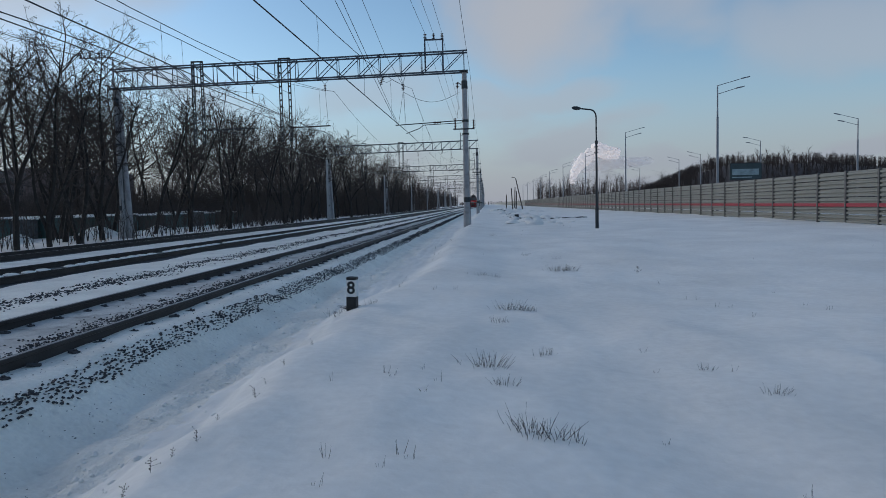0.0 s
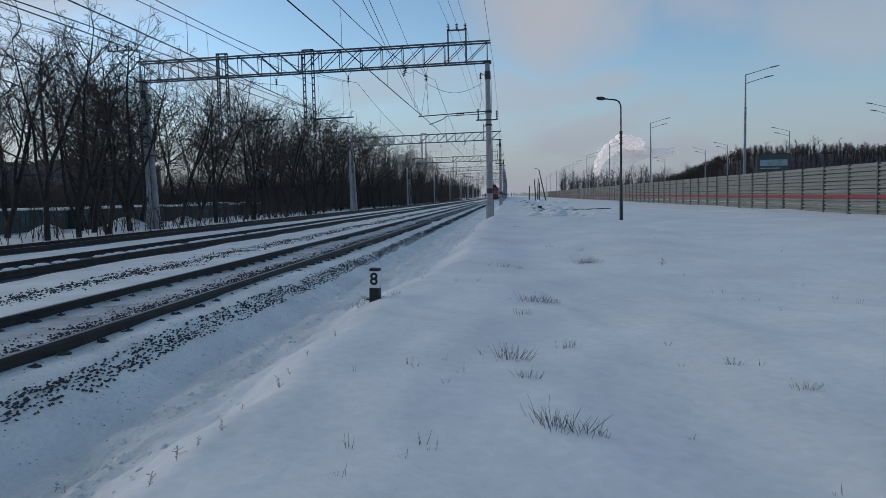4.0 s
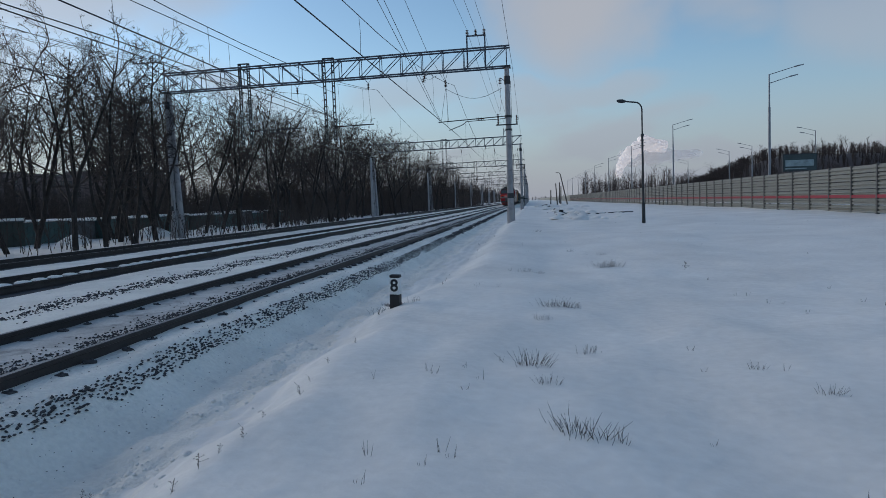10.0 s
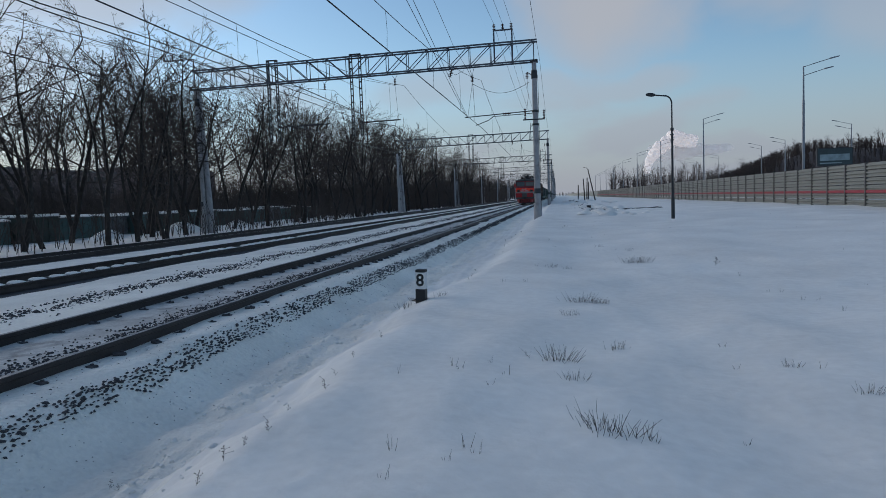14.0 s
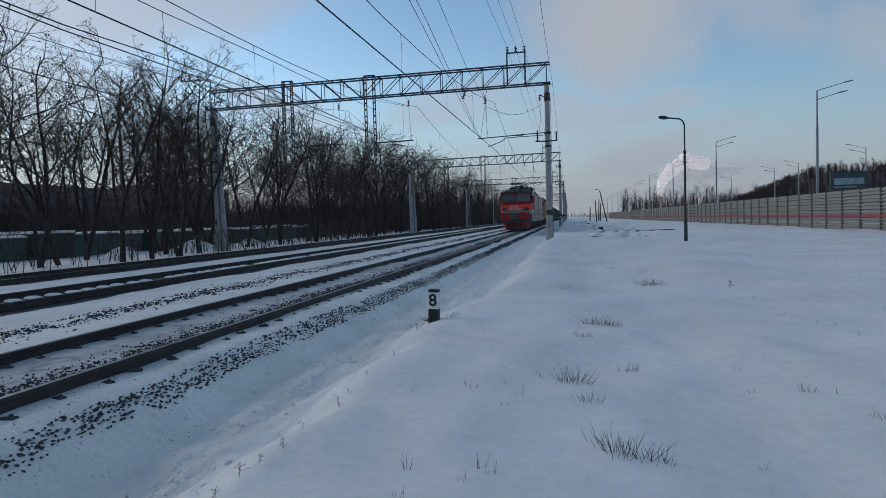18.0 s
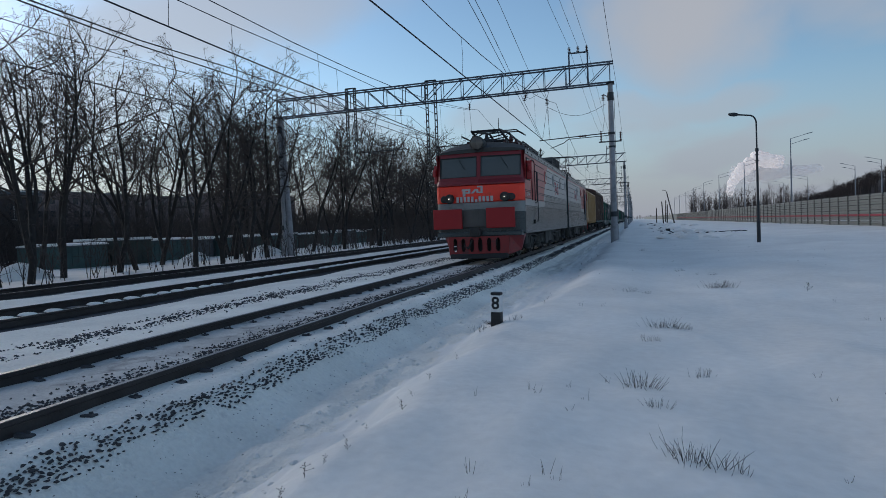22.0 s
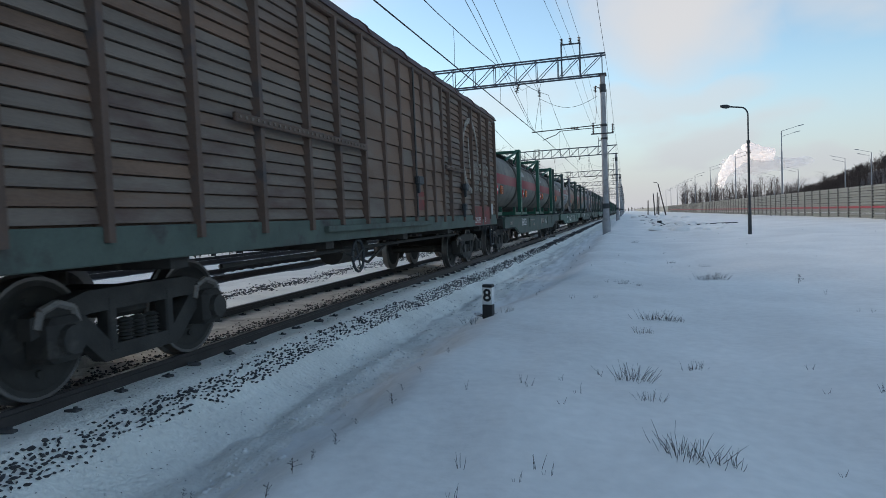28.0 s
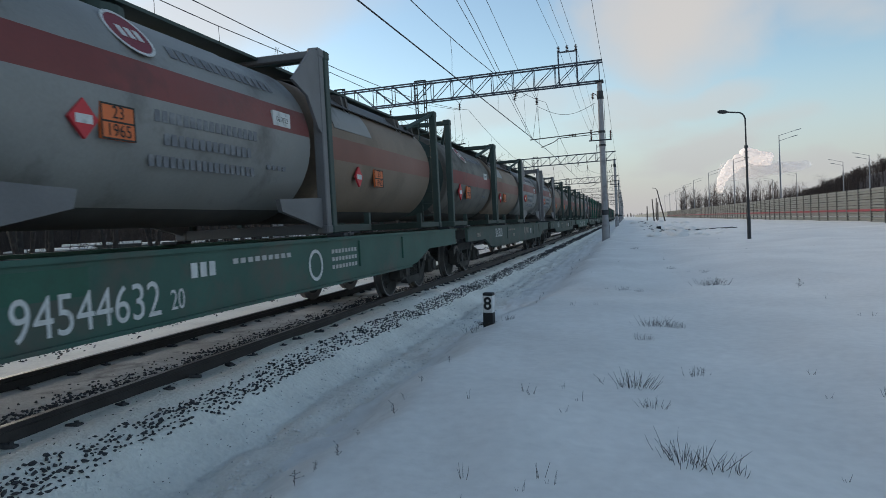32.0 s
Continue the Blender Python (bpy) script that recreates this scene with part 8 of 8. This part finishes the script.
def stone(s, x, y, z, r, rnd):
    """An angular broken stone."""
    a = rnd.uniform(0, 6.28)
    c, w = math.cos(a), math.sin(a)
    pts = []
    for px, py, pz in ((1, 0, 0.1), (0.25, 0.85, 0), (-0.8, 0.5, 0.1), (-0.7, -0.6, 0), (0.4, -0.8, 0.05), (0.35, 0.1, 0.75), (-0.35, 0.0, 0.65), (0, 0, -0.5)):
        k = rnd.uniform(0.7, 1.25) * r
        px, py, pz = px * k * 1.2, py * k, pz * k
        pts.append((x + c * px - w * py, y + w * px + c * py, z + pz))
    s.add(pts, [(0, 1, 5), (1, 2, 6), (1, 6, 5), (2, 3, 6), (3, 4, 6), (4, 5, 6), (4, 0, 5), (1, 0, 7), (2, 1, 7), (3, 2, 7), (4, 3, 7), (0, 4, 7)])


def flat_mesh(name, s, mats):
    me = bpy.data.meshes.new(name)
    me.from_pydata(s.v, [], s.f)
    for m in mats:
        me.materials.append(m)
    me.polygons.foreach_set("material_index", s.m)
    return me


def build_ballast():
    rnd = random.Random(17)
    belt = thing("ballast_belt", "belt of dark broken stones showing through snow beside the rail", "ballast", kind="stuff")
    rest, between, middle = Shape(), Shape(), Shape()
    variants = []
    for k in range(8):
        s = Shape()
        stone(s, 0, 0, 0, 0.020, rnd)
        variants.append(flat_mesh("stone", s, [STONE]))
    singles = 0
    taken = {}

    def free(x, y, gap):
        """Keeps stones apart, as single pieces with snow between."""
        i, j = int(x / 0.1), int(y / 0.1)
        for p in range(i - 1, i + 2):
            for q in range(j - 1, j + 2):
                for u, v in taken.get((p, q), ()):
                    if (u - x) ** 2 + (v - y) ** 2 < gap * gap:
                        return False
        taken.setdefault((i, j), []).append((x, y))
        return True

    for k in range(26000):
        y = 1.2 + 118 * rnd.random() ** 2.0
        f = rnd.gauss(0, 0.066)
        if abs(f) > 0.13:
            continue
        x = -3.765 + 0.06 * smooth(6, 14, y) + f + 0.06 * noise.noise((0.8 * y, 1.0, 4.0))
        if noise.noise((7.0 * x, 4.0 * y, 3.0)) < -0.33:
            continue
        if y < 30 and not free(x, y, rnd.uniform(0.024, 0.044)):
            continue
        z = ground_z(x, y) + 0.003
        if singles < 300 and 2.6 < y < 6.0 and k % 2 == 0:
            size = rnd.uniform(0.6, 1.0) + 0.75 * rnd.random() ** 3
            o = part("stone", variants[singles % 8], None, belt, at=pose(x, y, z + 0.004, rnd.uniform(-25, 25), rnd.uniform(-25, 25), rnd.uniform(0, 360)) @ Matrix.Diagonal((size * 1.2, size * rnd.uniform(0.42, 0.85), size * rnd.uniform(0.6, 1.0), 1)))
            singles += 1
        else:
            stone(rest, x, y, z + 0.001, (rnd.uniform(0.009, 0.018) + 0.012 * rnd.random() ** 3) * (1 + 0.008 * y), rnd)
    for k in range(1500):
        y = rnd.uniform(-16, 1.4)
        x = -3.765 + max(-0.15, min(0.15, rnd.gauss(0, 0.078)))
        if free(x, y, 0.04):
            stone(rest, x, y, ground_z(x, y) + 0.005, rnd.uniform(0.013, 0.029), rnd)
    # fine crumbs spread over the shoulder
    for k in range(1300):
        y = 1.5 + 26 * rnd.random() ** 1.6
        x = rnd.uniform(-4.32, -3.2) + rnd.gauss(0, 0.1)
        stone(rest, x, y, ground_z(x, y), rnd.uniform(0.003, 0.009), rnd)
    tagged(part("ballast_rest", flat_mesh("ballast_rest", rest, [STONE]), None, belt), kind="stuff")
    # inside the near track: stones along the near rail
    for k in range(19000):
        y = 1.0 + 110 * rnd.random() ** 1.9
        x = -4.66 - abs(rnd.gauss(0, 0.24)) + rnd.gauss(0, 0.05)
        if not (-5.75 < x < -4.52) or noise.noise((5.0 * x, 3.4 * y, 8.0)) < -0.4:
            continue
        stone(between, x, y, ground_z(x, y) + 0.012, rnd.uniform(0.008, 0.019) * (1 + 0.008 * y), rnd)
    for k in range(1500):
        y, x = rnd.uniform(-16, 1.4), -4.82 + rnd.gauss(0, 0.16)
        if -5.75 < x < -4.52:
            stone(between, x, y, ground_z(x, y) + 0.012, rnd.uniform(0.012, 0.030), rnd)
    tagged(part("ballast_between", flat_mesh("ballast_between", between, [STONE]), None, belt), kind="stuff")
    for k in range(13000):
        y = 4.0 + 150 * rnd.random() ** 1.7
        x = -7.72 + rnd.gauss(0, 0.23) + 0.2 * noise.noise((0.3 * y, 2.0, 1.0))
        if noise.noise((3.0 * x, 1.4 * y, 12.0)) < -0.25:
            continue
        stone(middle, x, y, ground_z(x, y) + 0.002, rnd.uniform(0.011, 0.024) * (1 + 0.005 * y), rnd)
    tagged(part("ballast_middle", flat_mesh("ballast_middle", middle, [STONE]), None, belt), kind="stuff")


def build_snow_crumbs():
    """Lumps of crusted snow rolled into the trodden ditch."""
    rnd = random.Random(29)
    s = Shape()
    for k in range(2600):
        y = 2.2 + 24 * rnd.random() ** 1.7
        x = -2.95 + rnd.gauss(0, 0.26)
        if not (-3.55 < x < -2.2) or noise.noise((2.0 * x, 1.3 * y, 15.0)) < -0.05:
            continue
        r = rnd.uniform(0.006, 0.014) + 0.028 * rnd.random() ** 5
        stone(s, x, y, ground_z(x, y) - 0.1 * r, r, rnd)
    me = flat_mesh("snow_crumbs", s, [SNOW])
    me.polygons.foreach_set("use_smooth", [True] * len(me.polygons))
    tagged(new("snow_crumbs", me), "small crusted lumps of snow strewn in the ditch", "snow", kind="stuff")


build_ballast()
build_snow_crumbs()


def build_sleepers():
    """Fastenings along the near track; gravel beds with snow-filled bays on the far ones."""
    rnd = random.Random(23)
    t = thing("sleeper_row", "concrete sleepers and dark rail fastenings half buried in snow", "sleepers", kind="structure")
    s = Shape()
    s.box(-0.03, 0, 0, 0.13, 0.07, 0.035, 0.015)
    s.cyl((-0.01, 0, 0.012), (-0.01, 0, 0.035), 0.02, 0.015, 8)
    clip = s.mesh("fastening", STONE)
    for k in range(-30, 75):
        y = 1.0 + 0.55 * k
        for x in (TRACKS[0] + GAUGE + 0.14, TRACKS[0] - GAUGE + 0.14):
            part("fastening", clip, None, t, at=pose(x + rnd.uniform(-0.02, 0.07), y + rnd.uniform(-0.06, 0.06), -0.118 - 0.008 * rnd.random(), rnd.uniform(-10, 10), rnd.uniform(-10, 10), rnd.uniform(-30, 30)))
    for cx, dark in ((TRACKS[1], True), (TRACKS[2], False)):
        s = Shape()
        s.prism([(cx - 1.27, -0.25), (cx - 1.12, -0.165), (cx + 1.12, -0.165), (cx + 1.30, -0.25)], 1, -20, 400)
        part("gravel_bed", s, GRAVEL if not dark else STONE, t, "dark gravel bed")
        if not dark:
            continue
        s = Shape()
        s.span(-0.62, 0.62, -0.11, 0.11, -0.02, 0.02, 0.015)
        me = s.mesh("sleeper", SLEEPER)
        lump = Shape()
        n = 12
        for j in range(4):
            rr = (1.0, 0.85, 0.5, 0.02)[j]
            zz = (0.0, 0.025, 0.04, 0.045)[j]
            for i in range(n):
                a = 2 * math.pi * i / n
                lump.v.append((0.22 * rr * math.cos(a), 0.112 * rr * math.sin(a), zz * 1.35))
        lump.f = [(j * n + i, j * n + (i + 1) % n, (j + 1) * n + (i + 1) % n, (j + 1) * n + i) for j in range(3) for i in range(n)]
        lump.m = [0] * len(lump.f)
        snow_me = quick_mesh("snow_patch", lump, [SNOW])
        for k in range(150):
            y = 5.0 + 0.55 * k
            part("sleeper", me, None, t, at=(cx, y, -0.150))
            if rnd.random() < 0.93:
                part("snow_patch", snow_me, None, t, "snow between sleepers", at=pose(cx - 0.22 + rnd.uniform(-0.05, 0.05), y + 0.275, -0.125, 0, 0, rnd.uniform(-8, 8)))


build_sleepers()


def tuft_mesh(seed, blades, h, spread):
    rnd = random.Random(seed)
    s = Shape()
    for _ in range(blades):
        p = Vector((rnd.gauss(0, spread), rnd.gauss(0, spread * 0.6), -0.02))
        d = Vector((p.x * 4.0 + rnd.gauss(0, 0.22), p.y * 4.0 + rnd.gauss(0, 0.2), 1)).normalized()
        ln = h * rnd.uniform(0.4, 1.0)
        q = p + d * ln * 0.6
        e = q + (d + Vector((rnd.gauss(0, 0.16), rnd.gauss(0, 0.14), -0.08))).normalized() * ln * 0.45
        limb(s, [p, q, e], [0.0021, 0.0016, 0.0008], 3)
    return quick_mesh("grass_tuft", s, [DRY])


def weed_mesh(seed):
    """A dry weed: one stem with short side sprays."""
    rnd = random.Random(seed)
    s = Shape()
    p = Vector((0, 0, -0.02))
    d = Vector((rnd.gauss(0, 0.25), rnd.gauss(0, 0.2), 1)).normalized()
    e = p + d * 0.14
    limb(s, [p, e], [0.0028, 0.0015], 3)
    for k in range(12):
        a = p.lerp(e, rnd.uniform(0.25, 1.0))
        b = a + Vector((rnd.gauss(0, 0.025), rnd.gauss(0, 0.025), rnd.uniform(0.0, 0.04)))
        limb(s, [a, b], [0.002, 0.0012], 3)
        s.add([tuple(b + Vector(v) * 0.006) for v in ((1, 0, 0), (-0.5, 0.8, 0), (-0.5, -0.8, 0), (0, 0, 1.2), (0, 0, -1.2))], [(0, 1, 3), (1, 2, 3), (2, 0, 3), (1, 0, 4), (2, 1, 4), (0, 2, 4)])
    return quick_mesh("dry_weed", s, [DRY])


def build_grass():
    rnd = random.Random(31)
    big = [tuft_mesh(40 + k, 46, 0.19, 0.085) for k in range(3)]
    mid = [tuft_mesh(50 + k, 26, 0.13, 0.07) for k in range(4)]
    small = [tuft_mesh(60 + k, 4, 0.13, 0.02) for k in range(5)]
    weeds = [weed_mesh(70 + k) for k in range(4)]

    def put(me, x, y, size=1.0, name="grass_tuft", lab="dry yellowed grass tuft poking through snow", cat="grass"):
        o = tagged(new(name, me), lab, cat, "dry plants")
        o.matrix_basis = pose(x, y, ground_z(x, y), 0, 0, rnd.uniform(-40, 40))
        o.scale = (size, size, size)

    for x, y, k, size in ((0.27, 4.2, 0, 1.02), (0.46, 4.14, 1, 1.0), (-0.04, 6.1, 1, 1.02), (0.30, 9.6, 0, 1.01), (0.45, 9.56, 2, 1.0), (0.58, 9.58, 1, 0.9), (0.14, 8.4, 1, 0.8), (0.55, 6.7, 2, 0.85), (0.12, 5.38, 3, 0.75), (1.60, 15.3, 0, 1.2), (1.80, 15.35, 1, 1.1), (2.16, 5.08, 2, 0.7)):
        put(big[k] if size > 1 else mid[k], x, y, size)
    # single stems and small sprigs on the field
    for x, y in ((3.22, 12.8), (3.1, 10.7), (3.25, 10.6), (3.2, 9.55), (3.37, 9.5), (3.3, 8.5), (1.9, 5.9), (2.1, 5.8), (1.56, 6.75), (1.5, 6.0), (-0.44, 14.3), (-0.14, 14.25), (0.16, 14.2), (1.16, 20.3), (1.55, 19.0), (-0.28, 22.3), (-0.56, 11.5), (-0.93, 11.4),
                 (-0.89, 5.6), (-0.81, 5.5), (-0.6, 5.8), (-0.42, 5.4), (-0.51, 5.05), (-0.29, 6.2), (-0.98, 3.76), (-0.62, 3.57), (-0.54, 3.8), (-0.47, 3.72), (-0.92, 3.33), (-1.3, 5.3), (4.7, 11.3), (4.42, 9.55), (4.45, 9.0), (1.13, 4.25), (1.67, 3.5), (4.4, 28.0), (1.92, 18.9), (1.2, 24.4), (-0.1, 19.5), (2.6, 26.0), (0.3, 31.0)):
        put(small[rnd.randrange(5)] if rnd.random() < 0.8 else mid[rnd.randrange(4)], x, y, rnd.uniform(0.6, 1.0))
    put(weeds[2], 3.15, 14.4, 1.3, "dry_weed", "tall dark dry weed standing in the snow", "weed")
    # weeds along the crest of the bank and in the ditch
    for x, y, size in ((-1.86, 3.99, 0.9), (-1.96, 3.58, 1.0), (-2.99, 3.93, 0.7), (-2.89, 3.88, 0.6), (-1.92, 3.75, 0.7), (-1.94, 3.23, 0.9), (-1.83, 5.0, 1.0), (-1.86, 5.85, 0.7), (-1.85, 6.8, 0.7), (-1.88, 5.4, 0.6), (-1.9, 4.4, 0.5)):
        put(weeds[rnd.randrange(4)], x, y, 0.68 * size, "dry_weed", "small dark dry weed on the snow bank", "weed")
    for k in range(14):
        y = 8.0 + 24 * rnd.random() ** 1.5
        x = EDGE + rnd.gauss(0, 0.16)
        if rnd.random() < 0.6:
            put(weeds[k % 4], x, y, rnd.uniform(0.35, 0.9), "dry_weed", "small dark dry weed on the snow bank", "weed")
        else:
            put(small[k % 5], x, y, rnd.uniform(0.4, 0.9))
    for k in range(40):
        y = 16 + 32 * rnd.random()
        x = rnd.uniform(-1.2, 13)
        put(small[k % 5], x, y, rnd.uniform(0.3, 0.7))
    put(mid[1], -2.3, 10.0, 1.0)
    put(mid[2], -1.78, 10.1, 0.8)


build_grass()


def build_marker():
    """Kilometre picket post with its number."""
    t = thing("picket_post", "black and white concrete picket post numbered eight in the snow", "marker post", at=pose(-2.075, 10.05, -0.30, 0, 1.5, -8))
    s = Shape()
    s.span(-0.078, 0.078, -0.06, 0.06, -0.2, 0.235, 0.008)
    part("base", s, BLACK, t, "black painted base")
    s = Shape()
    s.span(-0.078, 0.078, -0.06, 0.06, 0.235, 0.49, 0.004)
    face = part("face", s, WHITE, t, "white painted face")
    s = Shape()
    s.span(-0.079, 0.079, -0.061, 0.061, 0.49, 0.535, 0.012)
    part("cap", s, BLACK, t, "black cap")
    cu = bpy.data.curves.new("numeral", "FONT")
    cu.body, cu.size, cu.offset, cu.align_x, cu.align_y = "8", 0.26, 0.006, "CENTER", "CENTER"
    ob = bpy.data.objects.new("numeral", cu)
    me = bpy.data.meshes.new_from_object(ob)
    bpy.data.objects.remove(ob)
    me.materials.clear()
    me.materials.append(BLACK)
    part("numeral", me, None, face, "black numeral", at=pose(0, -0.063, 0.365, 90, 0, 0))
    s = Shape()
    rnd = random.Random(3)
    for k in range(60):
        a = 6.283 * k / 60
        limb(s, [Vector((0.05 * math.cos(a), 0.05 * math.sin(a), 0.05)), Vector((0.16 * math.cos(a) * rnd.uniform(0.6, 1.6), 0.1 * math.sin(a), 0.06 + 0.05 * rnd.random()))], [0.003, 0.001], 3)
    o = tagged(new("grass_tuft", quick_mesh("grass_tuft", s, [DRY])), "flattened dry grass round the foot of the post", "grass", "dry plants")
    o.location = (-2.075, 10.05, -0.31)


build_marker()


# ---- what moves ----
FRONT = ((0.0, 270.75), (13.0, 124.5), (16.0, 90.75), (20.0, 45.75), (23.0, 12.0), (24.0, 0.8), (25.0, -10.35), (26.0, -21.3), (26.5, -26.7), (28.5, -47.9), (29.0, -53.15), (30.0, -63.7), (31.0, -74.3), (32.0, -84.9))


def front_at(t):
    for (a, ya), (b, yb) in zip(FRONT, FRONT[1:]):
        if t <= b:
            return ya + (yb - ya) * (t - a) / (b - a)
    return FRONT[-1][1]


ROLLING = 13


def motions():
    for ob, start, way in TRAIN:
        walk(ob, [(k, pose(TX, front_at(k) + start, 0, 0, 0, 0 if way > 0 else 180)) for k, _ in FRONT])
    # wheels of the vehicles that pass close by roll once they can be told apart
    steps = [0.0] + [18.0 + k / FPS for k in range(int(14 * FPS) + 1)]
    for ob, start, way in TRAIN[:ROLLING]:
        for wheel in ob.children_recursive:
            if wheel.name.split(".")[0] == "wheelset":
                r = wheel.location.z
                base = wheel.location.copy()
                walk(wheel, [(k, pose(*base, -way * math.degrees(front_at(max(k, 18.0)) / r))) for k in steps])


motions()
